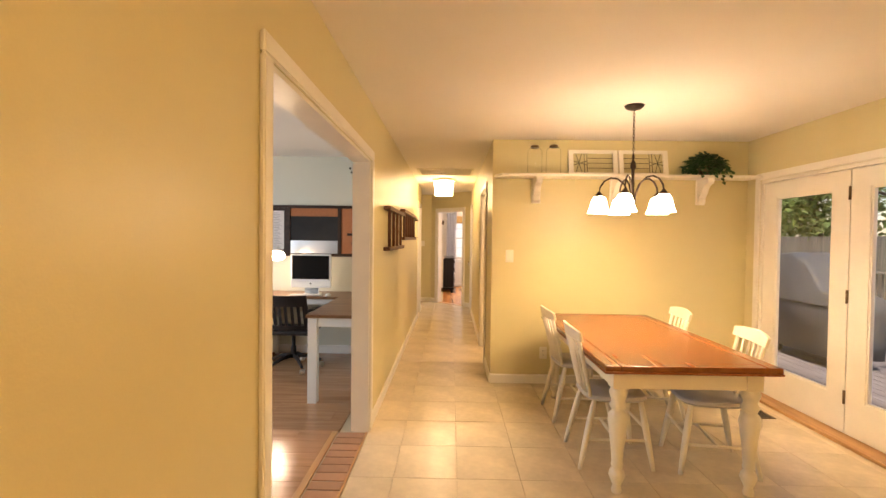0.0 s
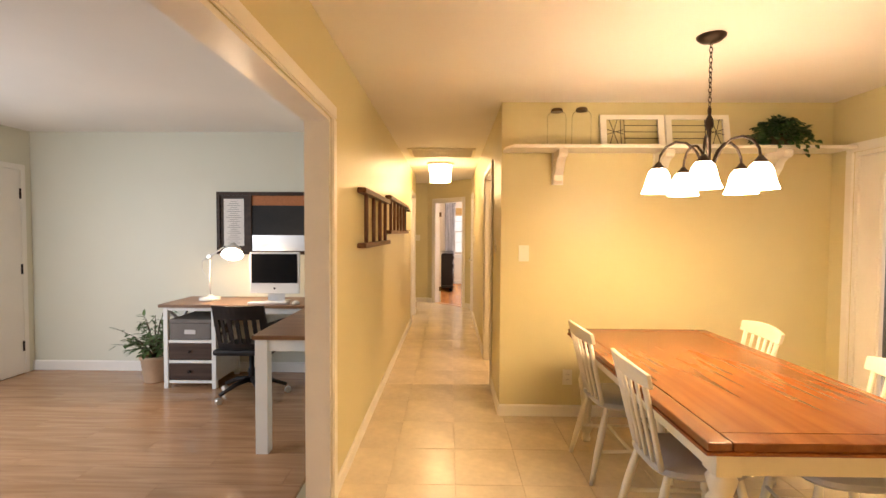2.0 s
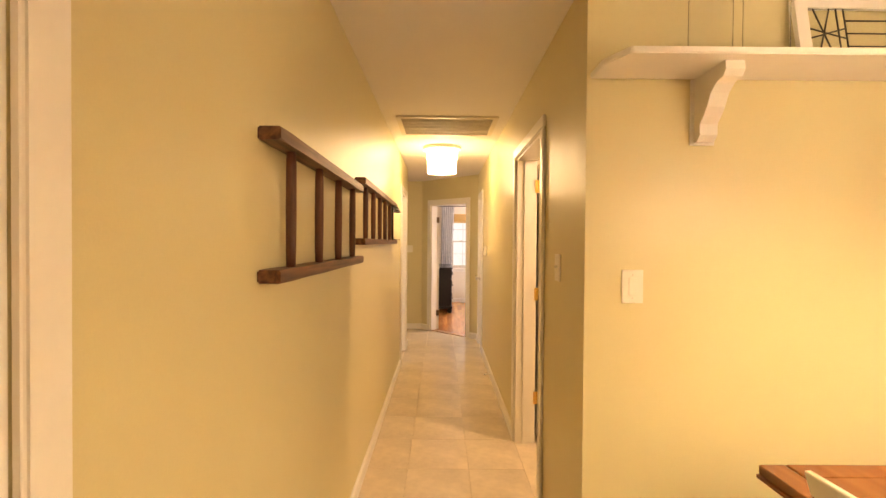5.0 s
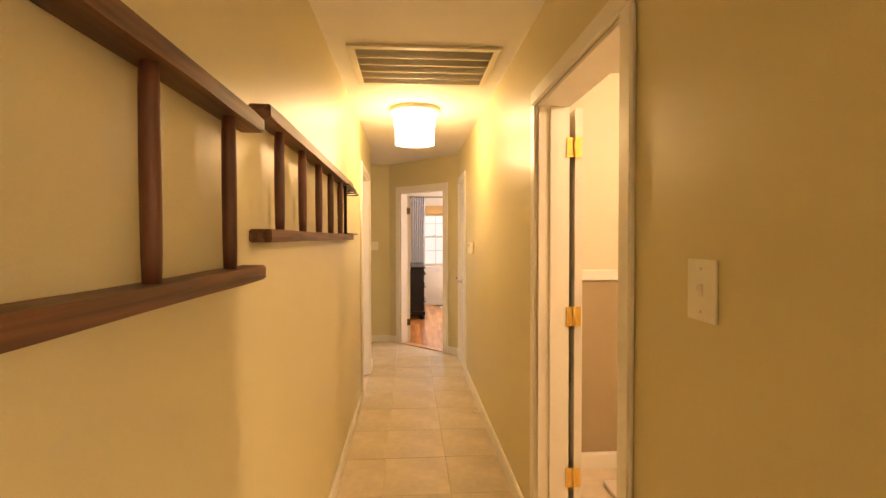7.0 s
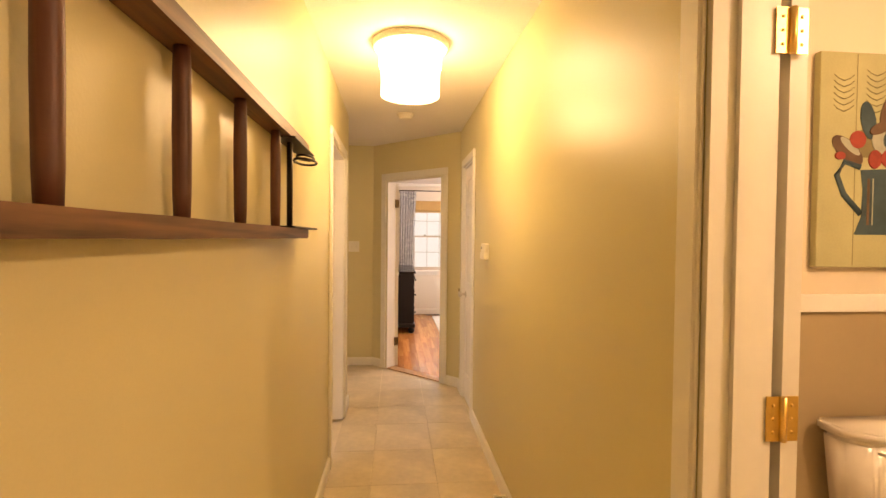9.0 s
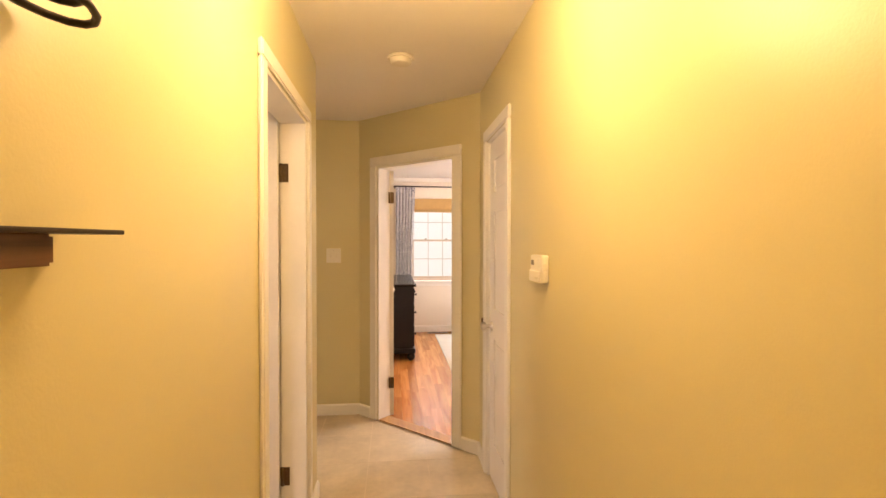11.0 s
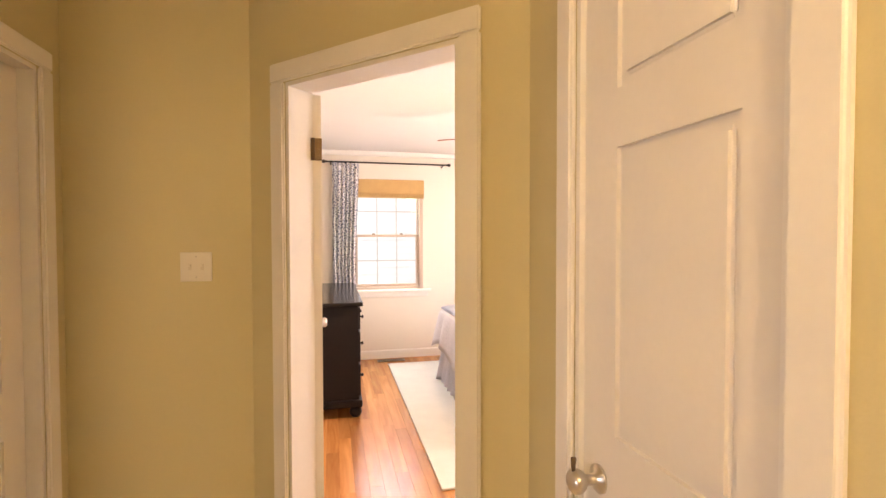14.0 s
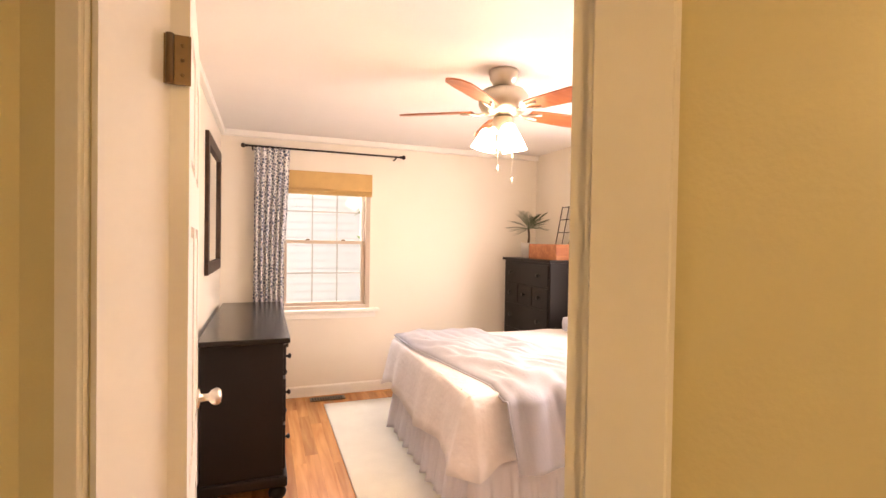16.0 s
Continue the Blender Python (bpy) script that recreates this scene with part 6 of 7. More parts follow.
for k in range(22):
    a = rnd.uniform(0, 2 * math.pi)
    e = rnd.uniform(-0.1, 1.2)
    L = rnd.uniform(0.18, 0.27)
    o = Vector((3.30, 13.68, CH + 0.30))
    d = Vector((math.cos(a) * math.cos(e), math.sin(a) * math.cos(e), math.sin(e)))
    for j in range(7):
        t = 0.25 + 0.75 * j / 6
        p = o + d * L * t + Vector((0, 0, -0.05 * t * t))
        for s in (-1, 1):
            sd = Vector((-math.sin(a), math.cos(a), 0)) * s + d * 0.8
            leaf_into(bm, p, sd, (0, 0, 1), 0.055, 0.012)
    tube([o, o + d * L * 0.5 + Vector((0, 0, -0.012)), o + d * L + Vector((0, 0, -0.05))], 0.002, 4, bm)
part("frond_crown", bm, M_PALM, pm)
bk = thing("wooden_tray", (3.32, 13.25, CH), "orange-brown wooden tray box on the chest", "box")
part("base", box(3.20, 3.44, 13.02, 13.50, CH + 0.001, CH + 0.012), M_BASKET, bk)
for b in ((3.20, 3.215, 13.02, 13.50), (3.425, 3.44, 13.02, 13.50), (3.2155, 3.4245, 13.02, 13.035), (3.2155, 3.4245, 13.485, 13.50)):
    part("side", box(*b, CH + 0.0125, CH + 0.145, 0.003), M_BASKET, bk)
tr = thing("wire_window_frame", (3.46, 13.3, CH), "black metal grid frames leaning on the wall", "frame")
for y0 in (13.26, 13.02):
    bm = bmesh.new()
    for k in range(3):
        y = y0 + 0.11 * k
        tube([(3.470, y, CH + 0.004), (3.572, y, CH + 0.52)], 0.0045, 5, bm)
    for k in range(5):
        t = k / 4
        tube([(3.470 + 0.102 * t, y0, CH + 0.006 + 0.512 * t), (3.470 + 0.102 * t, y0 + 0.22, CH + 0.006 + 0.512 * t)], 0.0045, 5, bm)
    part("grid", bm, M_IRON, tr)

# bed
bed = thing("bed", (2.6, 12.33, 0), "bed with white quilt, pale ruffled skirt and a rumpled blue-grey duvet", "bed")
EX0, EX1, EY0, EY1, EZ = 1.72, 3.55, 11.56, 13.10, 0.70
part("mattress", box(EX0 + 0.03, EX1, EY0 + 0.03, EY1 - 0.03, 0.30, EZ - 0.012, 0.05), M_LINEN, bed)
part("bed_base", box(EX0 + 0.06, EX1, EY0 + 0.06, EY1 - 0.06, 0.06, 0.298), M_SKIRT, bed)


def skirt_loop(off, s):
    """A point s (0..1) round the foot and two sides at an outset."""
    a, b, c = EX1 - EX0, EY1 - EY0, EX1 - EX0
    tot = a + b + c
    d = s * tot
    if d < a:
        return Vector((EX1 - d, EY0 - off, 0)), Vector((0, -1, 0))
    if d < a + b:
        return Vector((EX0 - off, EY0 + (d - a), 0)), Vector((-1, 0, 0))
    return Vector((EX0 + (d - a - b), EY1 + off, 0)), Vector((0, 1, 0))


def drape(name_, n, rows_z, fold, freq, off0, off1, material, hem=0.0):
    bm = bmesh.new()
    grid = []
    for j, z in enumerate(rows_z):
        t = j / (len(rows_z) - 1)
        row = []
        for i in range(n + 1):
            s = i / n
            p, nn = skirt_loop(0.0, s)
            corner = max(0, 1 - min(abs(s - 0.351), abs(s - 0.648)) / 0.03)
            w = fold * t * (math.sin(s * freq * 6.283) + 0.6 * math.sin(s * freq * 2.3 * 6.283 + 1) + noise.noise(Vector((s * 40, 0, 2)))) 
            q = p + nn * (off0 + (off1 - off0) * t + w + 0.05 * corner * t)
            q.z = z - hem * t * (noise.noise(Vector((s * 9, 5, 1))) + 0.6 * corner)
            row.append(bm.verts.new(q))
        grid.append(row)
    for a, b in zip(grid, grid[1:]):
        for k in range(n):
            f = bm.faces.new((a[k], a[k + 1], b[k + 1], b[k]))
            f.smooth = True
    ob = part(name_, bm, material, bed)
    so = ob.modifiers.new("thickness", "SOLIDIFY")
    so.thickness = 0.004
    return ob


drape("bed_skirt", 420, [0.34 - 0.042 * k for k in range(9)], 0.020, 40, -0.03, 0.015, M_SKIRT)
drape("quilt_side", 260, [EZ - 0.004, EZ - 0.02, EZ - 0.06, 0.58, 0.52, 0.46, 0.40, 0.345], 0.012, 9, -0.012, 0.060, M_LINEN, 0.060)
bm = bmesh.new()
grid = []
for j in range(41):
    row = []
    for i in range(51):
        x, y = EX0 - 0.012 * -1 + (EX1 - EX0 - 0.012) * i / 50, EY0 + 0.012 + (EY1 - EY0 - 0.024) * j / 40
        e = min(x - EX0, y - EY0, EY1 - y, 0.10) / 0.10
        row.append(bm.verts.new((x, y, EZ - 0.006 + 0.018 * e + 0.008 * noise.noise(Vector((x * 5, y * 5, 0))))))
    grid.append(row)
for a, b in zip(grid, grid[1:]):
    for k in range(50):
        f = bm.faces.new((a[k], a[k + 1], b[k + 1], b[k]))
        f.smooth = True
ob = part("quilt_top", bm, M_LINEN, bed)
dv = thing("duvet", (2.2, 12.3, EZ), "rumpled blue-grey duvet folded across the bed", "duvet")
bm = bmesh.new()
grid = []
NU, NV = 90, 60
for j in range(NV + 1):
    v = j / NV
    row = []
    for i in range(NU + 1):
        u = i / NU
        # u runs across the bed from the far side to the near side and over it, v from the foot upwards
        yy = EY1 + 0.01 - u * 1.95
        x0 = 1.74 + 0.28 * max(0, u - 0.25)
        width = 0.62 + 0.55 * u
        x = x0 + v * width
        drop = 0.0
        if yy < EY0 - 0.05:
            drop = EY0 - 0.05 - yy
            yy = EY0 - 0.085 - 0.06 * min(1, drop * 3)
        edge = min(v, 1 - v, u, 1 - u)
        puff = 0.060 * min(1, edge * 9) ** 0.5
        wr = 0.026 * noise.noise(Vector((x * 3 + yy, yy * 4 - x * 2, 0.3))) - 0.060 * (0.30 - abs(noise.noise(Vector((x * 10 + yy * 4, yy * 2.2 - x, 4))))) * (noise.noise(Vector((x * 2, yy * 2, 7))) + 0.9) + 0.006 * noise.noise(Vector((x * 14, yy * 16, 2)))
        near_edge = 0.0 if drop else 0.07 * max(0, 1 - (yy - EY0 + 0.08) / 0.16)
        z = EZ + 0.016 + puff + wr * min(1, edge * 12) - near_edge
        if drop:
            z = EZ - 0.03 - drop + 0.02 * noise.noise(Vector((x * 6, drop * 9, 1)))
            yy += -0.02 * math.sin(x * 22) - wr
        if i == 0 and not drop:
            z = EZ + 0.014
        row.append(bm.verts.new((x, yy, z)))
    grid.append(row)
edge_pts = [v.co.copy() for v in grid[0]]
for a, b in zip(grid, grid[1:]):
    for k in range(NU):
        f = bm.faces.new((a[k], a[k + 1], b[k + 1], b[k]))
        f.smooth = True
ob = part("cover", bm, M_DUVET, dv)
so = ob.modifiers.new("thickness", "SOLIDIFY")
so.thickness = 0.006
part("piping", tube(edge_pts, 0.005, 6), M_DUVET, dv, "corded seam along the duvet edge")
pw = thing("pillow", (3.30, 12.75, EZ), "grey patterned pillow at the head of the bed", "pillow")
bm = box(3.14, 3.44, 12.15, 12.86, EZ + 0.016, EZ + 0.16, 0.06)
part("pillow_case", bm, M_DUVET, pw)

rug = solid("area_rug", box(1.255, 3.2, 10.95, 13.70, 0.0015, 0.014, 0.004), M_RUG, "pale cream woven rug under the bed", "rug", origin=(2.2, 12.3, 0))
rg = thing("floor_register", (1.31, 13.87, 0), "brown metal floor register under the bedroom window", "register")
part("frame", box(1.15, 1.47, 13.82, 13.93, 0.0015, 0.007, 0.002), M_OLDBRASS, rg)
for k in range(12):
    part("slat", box(1.17 + 0.0235 * k, 1.182 + 0.0235 * k, 13.84, 13.91, 0.007, 0.0085), M_DARKSLOT, rg)

# ceiling fan
FX, FY = 2.0, 11.78
fan = thing("ceiling_fan", (FX, FY, H), "pewter ceiling fan with five reddish wood blades and three lit shades", "ceiling fan")
part("canopy", lathe([(0.03, -0.10), (0.055, -0.085), (0.078, -0.05), (0.082, -0.02), (0.082, -0.0005)], (FX, FY, H), 28), M_FANMET, fan)
part("motor", lathe([(0.05, 2.185), (0.09, 2.195), (0.125, 2.22), (0.14, 2.25), (0.14, 2.295), (0.12, 2.325), (0.06, 2.34), (0.03, 2.345)], (FX, FY, 0), 32), M_FANMET, fan)
part("switch_housing", lathe([(0.0, 2.085), (0.035, 2.087), (0.055, 2.105), (0.062, 2.14), (0.058, 2.17), (0.045, 2.184)], (FX, FY, 0), 24), M_FANMET, fan)
for k in range(5):
    a = radians(-68) + k * 2 * math.pi / 5
    m = Matrix.Translation((FX, FY, 2.215)) @ pose(0, 0, 0, 0, 0, math.degrees(a)) @ pose(0, 0, 0, -12, 0, 0)
    bm = bmesh.new()
    out = [(0.17, -0.045), (0.24, -0.058), (0.46, -0.070), (0.55, -0.066), (0.595, -0.040), (0.605, 0.0), (0.595, 0.040), (0.55, 0.066), (0.46, 0.070), (0.24, 0.058), (0.17, 0.045)]
    f0 = [bm.verts.new((x, y, 0.004)) for x, y in out]
    f1 = [bm.verts.new((x, y, -0.004)) for x, y in out]
    bm.faces.new(f0)
    bm.faces.new(f1[::-1])
    for q in range(len(out)):
        w = (q + 1) % len(out)
        bm.faces.new((f0[q], f1[q], f1[w], f0[w]))
    bl_ = part("blade", turned(bm, m), M_FANWOOD, fan, "reddish wood blade")
    bm = bmesh.new()
    tube([(0.09, 0, -0.006), (0.14, 0.0, -0.016), (0.19, 0.022, -0.008), (0.24, 0.03, -0.006)], 0.008, 6, bm)
    tube([(0.09, 0, -0.006), (0.14, 0.0, -0.016), (0.19, -0.022, -0.008), (0.24, -0.03, -0.006)], 0.008, 6, bm)
    part("blade_iron", turned(bm, m), M_FANMET, bl_)
for k in range(3):
    a = 0.4 + k * 2.094
    ca, sa = math.cos(a), math.sin(a)
    arm = part("light_arm", tube([(FX + 0.04 * ca, FY + 0.04 * sa, 2.12), (FX + 0.065 * ca, FY + 0.065 * sa, 2.13), (FX + 0.082 * ca, FY + 0.082 * sa, 2.115)], 0.008), M_FANMET, fan)
    sh = lathe([(0.070, -0.115), (0.066, -0.105), (0.052, -0.06), (0.040, -0.02), (0.026, 0.0)], segs=22)
    bmesh.ops.delete(sh, geom=[f for f in sh.faces if len(f.verts) > 4], context="FACES")
    turned(sh, Matrix.Translation((FX + 0.082 * ca, FY + 0.082 * sa, 2.115)) @ pose(0, 0, 0, 0, 0, math.degrees(a)) @ pose(0, 0, 0, 0, -15, 0))
    s_ = part("shade", sh, M_FANSH, arm, "frosted white glass shade, lit")
    so = s_.modifiers.new("thickness", "SOLIDIFY")
    so.thickness = 0.003
for dx, L in ((-0.055, 0.20), (0.035, 0.26)):
    pc = part("pull_chain", tube([(FX + dx, FY - 0.05, 2.10), (FX + dx, FY - 0.05, 2.10 - L)], 0.002, 5), M_FANMET, fan)
    part("chain_bob", lathe([(0.0, 0.0), (0.007, 0.006), (0.006, 0.03), (0.002, 0.036)], (FX + dx, FY - 0.05, 2.065 - L), 8), M_WHITEPOT, pc)

# ---- outside ----
structure("house_wall_outside", wall_boxes("x", 3.8405, 3.90, 4.20, 9.0, 2.7, []), M_SIDING, "white outside wall of the house")
solid("roof_eave", box(3.8405, 4.15, -3.2, 9.0, 2.56, 2.70), M_SIDING, "white roof eave above the patio doors", "eave", kind="structure")
deck = thing("deck", (6.2, 4.0, -0.05), "weathered grey timber deck outside the patio doors", "deck", kind="structure")
part("joist_frame", box(3.90, 9.0, -2.0, 9.0, -0.299, -0.075), M_BARK, deck)
b0 = box(0, 0.135, -2.0, 9.0, -0.07, -0.045)
me0 = mesh_of("deck_board", b0, M_DECK)
for k in range(36):
    ob = new("deck_board", me0)
    ob.parent = deck
    ob.matrix_basis = Matrix.Translation(Vector((3.90 + 0.142 * k, 0, 0)) - Vector((6.2, 4.0, -0.05)))
rail = thing("deck_railing", (8.9, 4.0, -0.045), "grey wooden deck railing with square balusters", "railing")
part("top_rail", box(8.84, 8.98, -2.0, 9.0, 0.87, 0.91, 0.005), M_FENCE, rail)
part("bottom_rail", box(8.88, 8.94, -2.0, 9.0, 0.06, 0.12), M_FENCE, rail)
for k in range(6):
    part("post", box(8.86, 8.96, -1.95 + 2.15 * k, -1.85 + 2.15 * k, -0.045, 0.868), M_FENCE, rail)
b0 = box(-0.02, 0.02, -0.02, 0.02, 0.121, 0.869)
me0 = mesh_of("baluster", b0, M_FENCE)
for k in range(84):
    ob = new("baluster", me0)
    ob.parent = rail
    ob.matrix_basis = Matrix.Translation(Vector((8.91, -1.75 + 0.13 * k, 0)) - Vector((8.9, 4.0, -0.045)))
fence = thing("garden_fence", (12.5, 6.0, -0.3), "tall weathered grey board fence behind the deck", "fence")
part("back_rail", box(12.55, 12.60, -4.0, 20.0, 0.9, 1.0), M_FENCE, fence)
b0 = box(-0.01, 0.01, -0.07, 0.07, 0.0, 1.95)
me0 = mesh_of("fence_board", b0, M_FENCE)
for k in range(164):
    ob = new("fence_board", me0)
    ob.parent = fence
    ob.matrix_basis = Matrix.Translation((0, -10.0 + 0.146 * k, 0.0))

gr = thing("covered_grill", (5.55, 5.75, -0.045), "barbecue grill under a grey fabric cover on the deck", "grill")
bm = bmesh.new()
prof = [(-0.62, -0.12), (0.62, -0.12), (0.64, 0.25), (0.63, 0.62), (0.36, 0.70), (0.16, 0.98), (-0.16, 1.14), (-0.42, 1.12), (-0.52, 0.86), (-0.64, 0.64), (-0.64, 0.25)]
prof = [(a, b + 0.14) for a, b in prof]
rows = []
for j in range(9):
    v = j / 8
    ins = 0.0 if 0 < j < 8 else 0.03
    rows.append([bm.verts.new((5.55 - 0.30 + 0.60 * v, 5.75 - a * (1 - ins), 0.06 + max(0.02, b - 0.02) * (1 - ins * 0.7) + 0.012 * noise.noise(Vector((a * 4, v * 5, b * 4))))) for a, b in prof])
for a, b in zip(rows, rows[1:]):
    for k in range(len(prof)):
        j = (k + 1) % len(prof)
        f = bm.faces.new((a[k], a[j], b[j], b[k]))
bm.faces.new(rows[0])
bm.faces.new(rows[-1][::-1])
bmesh.ops.subdivide_edges(bm, edges=list(bm.edges), cuts=1, use_grid_fill=True, smooth=0.4)
for f in bm.faces:
    f.smooth = True
part("cover", bm, M_COVER, gr)
part("hem_strap", box(5.242, 5.249, 5.16, 6.34, 0.68, 0.70), M_DARKSLOT, gr)
for y in (5.28, 6.22):
    for x in (5.35, 5.75):
        part("wheel", turned(lathe([(0.03, -0.02), (0.05, -0.018), (0.05, 0.018), (0.03, 0.02)], segs=14), Matrix.Translation((x, y, 0.006)) @ pose(0, 0, 0, 90, 0, 0)), M_DARKSLOT, gr)
        part("caster_fork", box(x - 0.02, x + 0.02, y - 0.03, y + 0.03, 0.03, 0.12), M_DARKSLOT, gr)
tb = thing("patio_table", (6.3, 4.3, -0.045), "white painted slatted patio table on the deck", "patio table")
for k in range(6):
    part("slat", box(5.85 + 0.15 * k, 5.99 + 0.15 * k, 3.6, 5.0, 0.66, 0.69, 0.004), M_SASH, tb)
part("frame", box(5.90, 6.70, 3.70, 4.90, 0.60, 0.659), M_SASH, tb)
for x in (5.92, 6.62):
    for y in (3.72, 4.82):
        part("leg", box(x, x + 0.07, y, y + 0.07, -0.045, 0.6), M_SASH, tb)
bn = thing("patio_bench", (5.4, 4.0, -0.045), "white slatted bench beside the patio table", "bench")
for k in range(3):
    part("slat", box(5.30 + 0.11 * k, 5.40 + 0.11 * k, 3.5, 4.1, 0.36, 0.39, 0.004), M_SASH, bn)
for y in (3.52, 4.02):
    part("leg", box(5.32, 5.58, y, y + 0.05, -0.045, 0.36), M_SASH, bn)

rnd = random.Random(21)


def leaf_mass(name_, centre, radii, n, size):
    bm = bmesh.new()
    lumps = [(Vector((rnd.uniform(-0.7, 0.7), rnd.uniform(-0.7, 0.7), rnd.uniform(-0.7, 0.8))), rnd.uniform(0.3, 0.55)) for _ in range(16)]
    for k in range(n):
        c, r = rnd.choice(lumps)
        d = Vector((rnd.gauss(0, 1), rnd.gauss(0, 1), rnd.gauss(0, 1))).normalized()
        q = c + d * r * rnd.uniform(0.6, 1.0)
        p = Vector(centre) + Vector((q.x * radii[0], q.y * radii[1], q.z * radii[2]))
        leaf_into(bm, p, (rnd.uniform(-1, 1), rnd.uniform(-1, 1), rnd.uniform(-0.9, 0.4)), (rnd.uniform(-0.5, 0.5), rnd.uniform(-0.5, 0.5), 1), size * rnd.uniform(0.7, 1.3), size * rnd.uniform(0.45, 0.8))
    return bm


def tree(x, y, h, r, n=2600, label="broad leafy green tree behind the fence"):
    t = thing("tree", (x, y, -0.3), label, "tree", "trees behind the house")
    bm = tube([(x, y, -0.3), (x + 0.1, y, h * 0.3), (x - 0.05, y + 0.1, h * 0.55), (x, y, h * 0.85)], 0.20, 10, r1=0.06)
    part("trunk", bm, M_BARK, t)
    bm = bmesh.new()
    for k in range(7):
        a, z = k * 0.9, h * (0.3 + 0.07 * k)
        tube([(x, y, z), (x + r * 0.4 * math.cos(a), y + r * 0.4 * math.sin(a), z + 0.4), (x + r * 0.8 * math.cos(a), y + r * 0.8 * math.sin(a), z + 0.7)], 0.06, 6, bm, 0.02)
    part("limb_spread", bm, M_BARK, t)
    part("crown", leaf_mass("crown", (x, y, h * 0.60), (r, r, h * 0.45), n, 0.26), M_FOL, t)


for x, y, h, r in ((14.6, 14.5, 6.5, 2.6), (14.4, 17.6, 6.0, 2.5), (14.8, 20.8, 6.5, 2.8), (15.0, 11.0, 6.4, 2.5), (17.5, 16.5, 9.0, 3.4), (17.5, 24.0, 9.0, 3.4), (18.5, 20.5, 9.0, 3.6), (15.5, 24.5, 7.0, 3.0)):
    tree(x, y, h, r)
tree(3.35, 18.3, 5.4, 0.9, 600, "small leafy tree outside the bedroom window")

sid = thing("neighbour_house", (1.5, 20.0, -0.3), "white clapboard house wall across the side yard", "house")
part("wall", box(-6.0, 9.0, 20.03, 20.2, -0.3, 5.2), M_SIDING, sid)
b0 = bmesh.new()
vs = bx(b0, -6.0, 9.0, 20.0, 20.028, 0.0, 0.165)
for v in vs:
    if v.co.y < 20.01:
        v.co.y -= 0.002 if v.co.z < 0.1 else -0.006
me0 = mesh_of("clapboard", b0, M_SIDING)
for k in range(33):
    ob = new("clapboard", me0)
    ob.parent = sid
    ob.matrix_basis = Matrix.Translation(Vector((0, 0, -0.3 + 0.166 * k)) - Vector((1.5, 20.0, -0.3)))
part("roof", turned(box(-6.4, 9.4, 19.6, 23.0, 0, 0.15), Matrix.Translation((0, 0, 5.2)) @ Matrix.Translation((0, 19.6, 0)) @ pose(0, 0, 0, 24, 0, 0) @ Matrix.Translation((0, -19.6, 0))), M_BOXGREY, sid)

# ---- floor pieces ----
TW, TD = 0.384, 0.452
b0 = box(0.0012, TW - 0.0012, 0.0012, TD - 0.0012, -0.0058, 0.0, 0.0012)
me_tile = mesh_of("tile", b0, M_TILE)


def lay_tile(x0, x1, y0, y1):
    if x1 - x0 > TW - 1e-3 and y1 - y0 > TD - 1e-3:
        me = me_tile
    else:
        if x1 - x0 < 0.03 or y1 - y0 < 0.03:
            return
        me = mesh_of("tile", box(0.0012, x1 - x0 - 0.0012, 0.0012, y1 - y0 - 0.0012, -0.0058, 0.0, 0.0012), M_TILE)
    ob = new("tile", me)
    ob.parent = fl_tile
    ob.location = (x0, y0, 0.0006 * (rnd.random() - 0.5))


gx, gy = 0.454 - 3 * TW, 2.393 - 12 * TD
for i in range(11):
    for j in range(31):
        x0, y0 = gx + i * TW, gy + j * TD
        x1, y1 = x0 + TW, y0 + TD
        x0, x1 = max(x0, XL1 + 0.001), min(x1, 3.72)
        if y0 > 4.3:
            x1 = min(x1, XR0)
            if y0 > 9.0:
                continue
        if x1 > XR0 and y1 > 4.34:
            y1 = 4.34 if x0 >= XR0 - 0.001 else y1
        y0, y1 = max(y0, -2.99), min(y1, 9.1)
        if x1 - x0 > 0.03 and y1 - y0 > 0.03:
            lay_tile(x0, x1, y0, y1)
bm = bmesh.new()
pl = [(-0.34, 9.102), (XR0, 9.102), (XR0, 9.545), (0.296, 10.444), (-0.34, 10.444)]
lo = [bm.verts.new((x, y, -0.0055)) for x, y in pl]
hi = [bm.verts.new((x, y, 0.0)) for x, y in pl]
bm.faces.new(lo[::-1])
bm.faces.new(hi)
for k in range(5):
    bm.faces.new((lo[k], lo[(k + 1) % 5], hi[(k + 1) % 5], hi[k]))
for c in (0.454, 0.838, 0.07):
    g = bmesh.ops.bisect_plane(bm, geom=bm.verts[:] + bm.edges[:] + bm.faces[:], plane_co=(c, 0, 0), plane_no=(1, 0, 0))
part("tile_end", bm, M_TILE, fl_tile)
bm = bmesh.new()
for c in (0.454, 0.838, 0.07):
    bx(bm, c - 0.003, c + 0.003, 9.11, min(10.44, 10.735 - c), -0.004, 0.0004)
for c in (9.102, 9.554, 10.006):
    bx(bm, -0.34, min(XR0, 10.745 - c), c - 0.003, c + 0.003, -0.004, 0.0006)
part("grout_lines", bm, M_GROUT, fl_tile)
part("bath_tile", box(XR0, 3.30, 4.46, 6.69, -0.0055, -0.001), M_TILE, fl_tile)
st = thing("oak_saddle", on_angle(0.65, -0.06, 0), "worn oak threshold strip in the bedroom doorway", "threshold", kind="structure")
bm = bmesh.new()
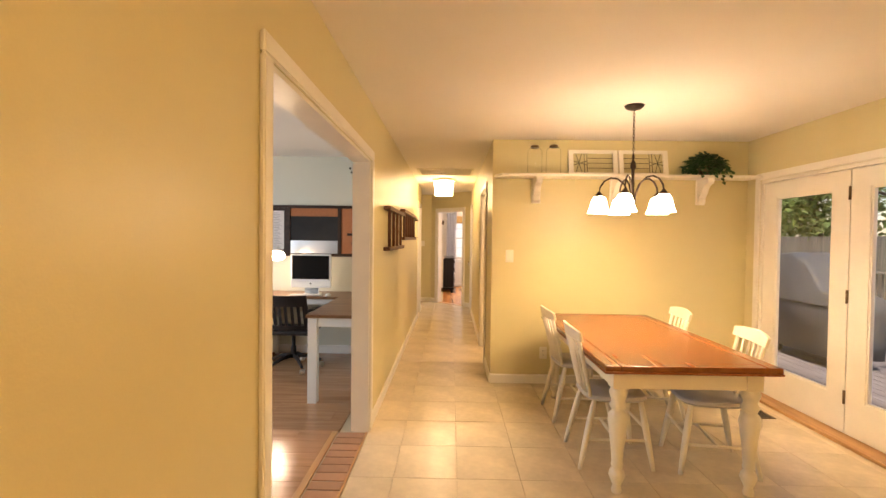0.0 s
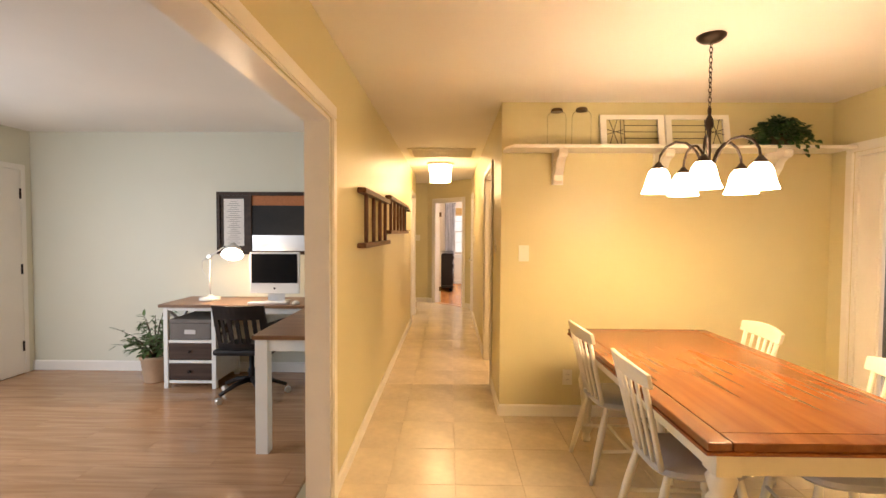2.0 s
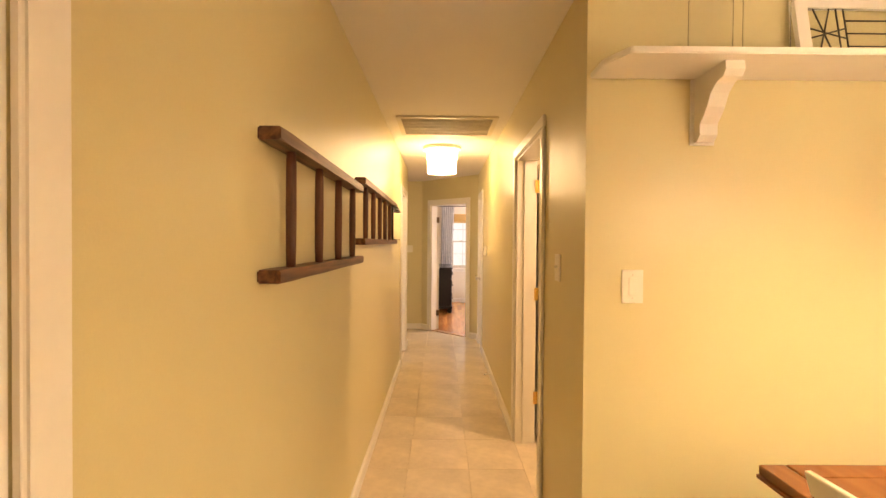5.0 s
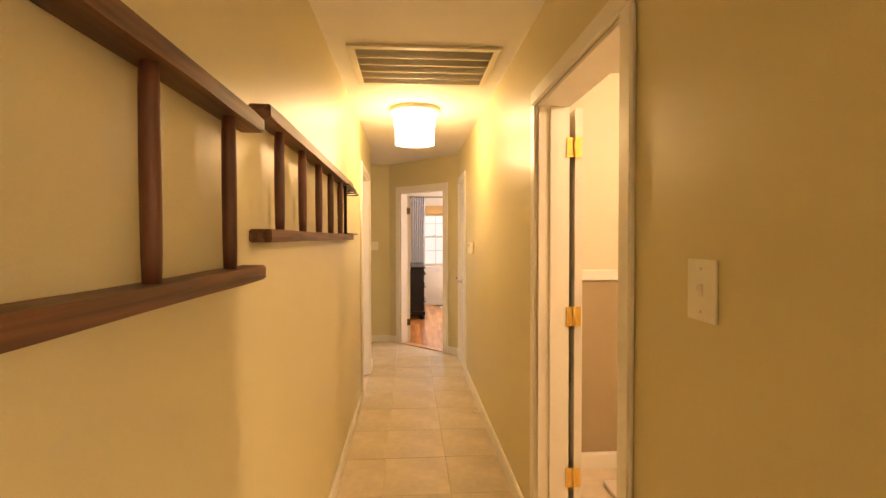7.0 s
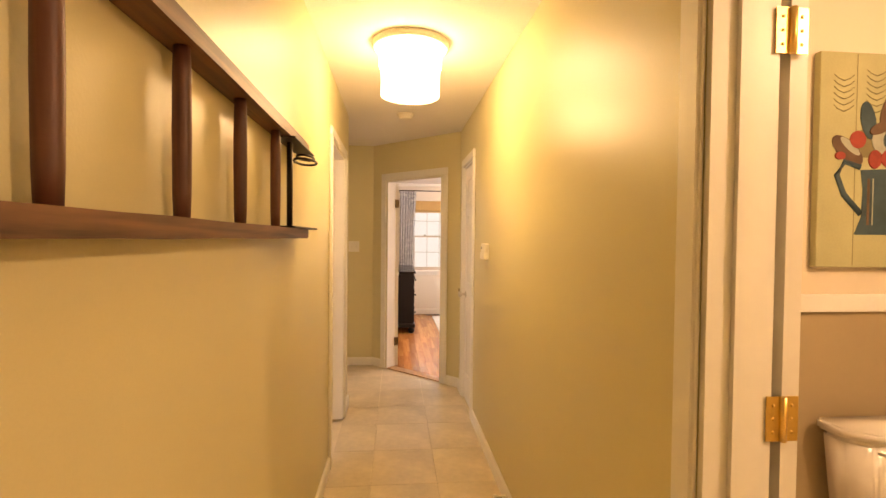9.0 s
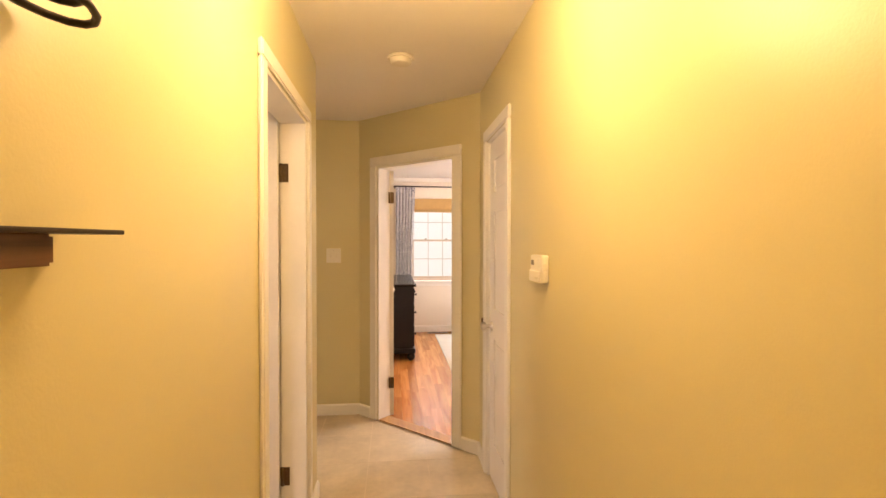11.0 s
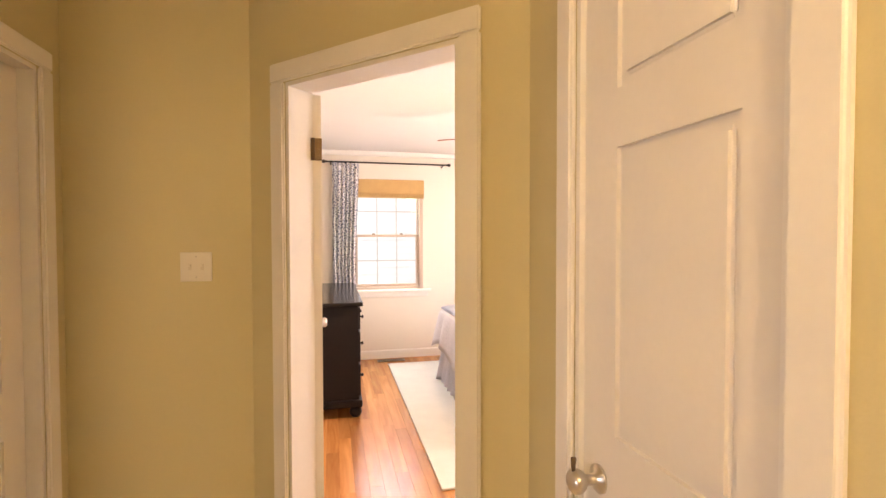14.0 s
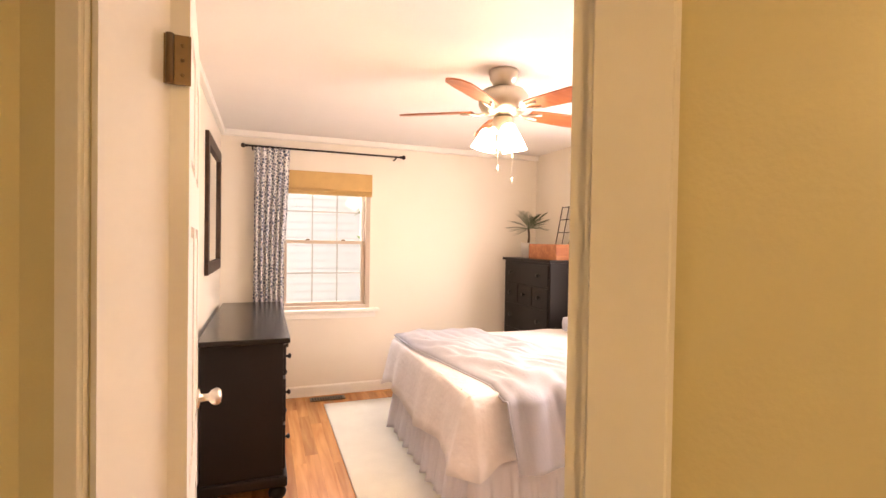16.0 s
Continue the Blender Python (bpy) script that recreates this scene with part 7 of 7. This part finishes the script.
for v in bx(bm, 0, 1, 0, 1, 0, 1):
    v.co = on_angle(AU0 + 0.017 + (AU1 - AU0 - 0.034) * v.co.x, 0.0 - 0.11 * v.co.y, 0.0005 + 0.008 * v.co.z)
part("strip", bm, M_OAKX, st)

brk = thing("brick_threshold", (0.08, 2.08, 0), "red-brown brick threshold under the cased opening", "threshold", kind="structure")
part("mortar_bed", box(-0.034, 0.183, 1.102, 3.048, -0.02, -0.003), M_MORTAR, brk)
me_b = mesh_of("brick", box(-0.026, 0.168, 0.006, 0.094, -0.012, 0.003, 0.003), M_BRICK)
for k in range(19):
    ob = new("brick", me_b)
    ob.parent = brk
    ob.matrix_basis = Matrix.Translation(Vector((0.004 * (rnd.random() - 0.5), 1.104 + 0.1022 * k, 0.0015 * rnd.random())) - Vector((0.08, 2.08, 0)))
part("office_strip", box(-0.078, -0.0345, 1.102, 3.048, -0.001, 0.007, 0.003), M_OAKX, brk, "pale oak reducer strip")
part("edge_strip", box(0.170, 0.1835, 1.102, 3.048, -0.003, 0.005, 0.002), M_OAKX, brk)

PLW, PLL = 0.19, 1.21
me_p = mesh_of("plank", box(0.0008, PLL - 0.0008, 0.0008, PLW - 0.0008, -0.0055, 0.0, 0.0012), M_LAM)
for j in range(46):
    y0 = -3.0 + PLW * j
    if y0 > 5.43:
        break
    x = -3.55 - ((j * 0.43) % 1.0) * PLL
    while x < -0.04:
        x1 = min(x + PLL, -0.036)
        xa = max(x, -3.479)
        if x1 - xa > 0.05:
            me = me_p if x1 - xa > PLL - 0.001 else mesh_of("plank", box(0.0008, x1 - xa - 0.0008, 0.0008, PLW - 0.0008, -0.0055, 0.0, 0.0012), M_LAM)
            ob = new("plank", me)
            ob.parent = fl_off
            ob.location = (xa, y0, 0)
        x += PLL
part("side_room_floor", box(-2.28, 0.064, 5.57, 9.04, -0.0055, 0.0), M_LAM, fl_off)

OW = 0.083
lens_ = (0.75, 1.05, 1.4)
me_o = [mesh_of("strip", box(0.0002, OW - 0.0002, 0.0002, L - 0.0002, -0.005, 0.0, 0.0004), M_OAK) for L in lens_]
for i in range(39):
    x = 0.36 + OW * i
    y = 10.845 - x if x < 1.25 else 9.68
    first = True
    while y < 13.98:
        L = rnd.choice(lens_) if not first else rnd.choice((0.35, 0.6, 0.9, 1.1))
        L = min(L, 13.995 - y)
        q = lens_.index(L) if L in lens_ else None
        me = me_o[q] if q is not None else mesh_of("strip", box(0.0002, OW - 0.0002, 0.0002, L - 0.0002, -0.005, 0.0, 0.0004), M_OAK)
        ob = new("strip", me)
        ob.parent = fl_bed
        ob.location = (x, y, 0.0)
        y += L
        first = False
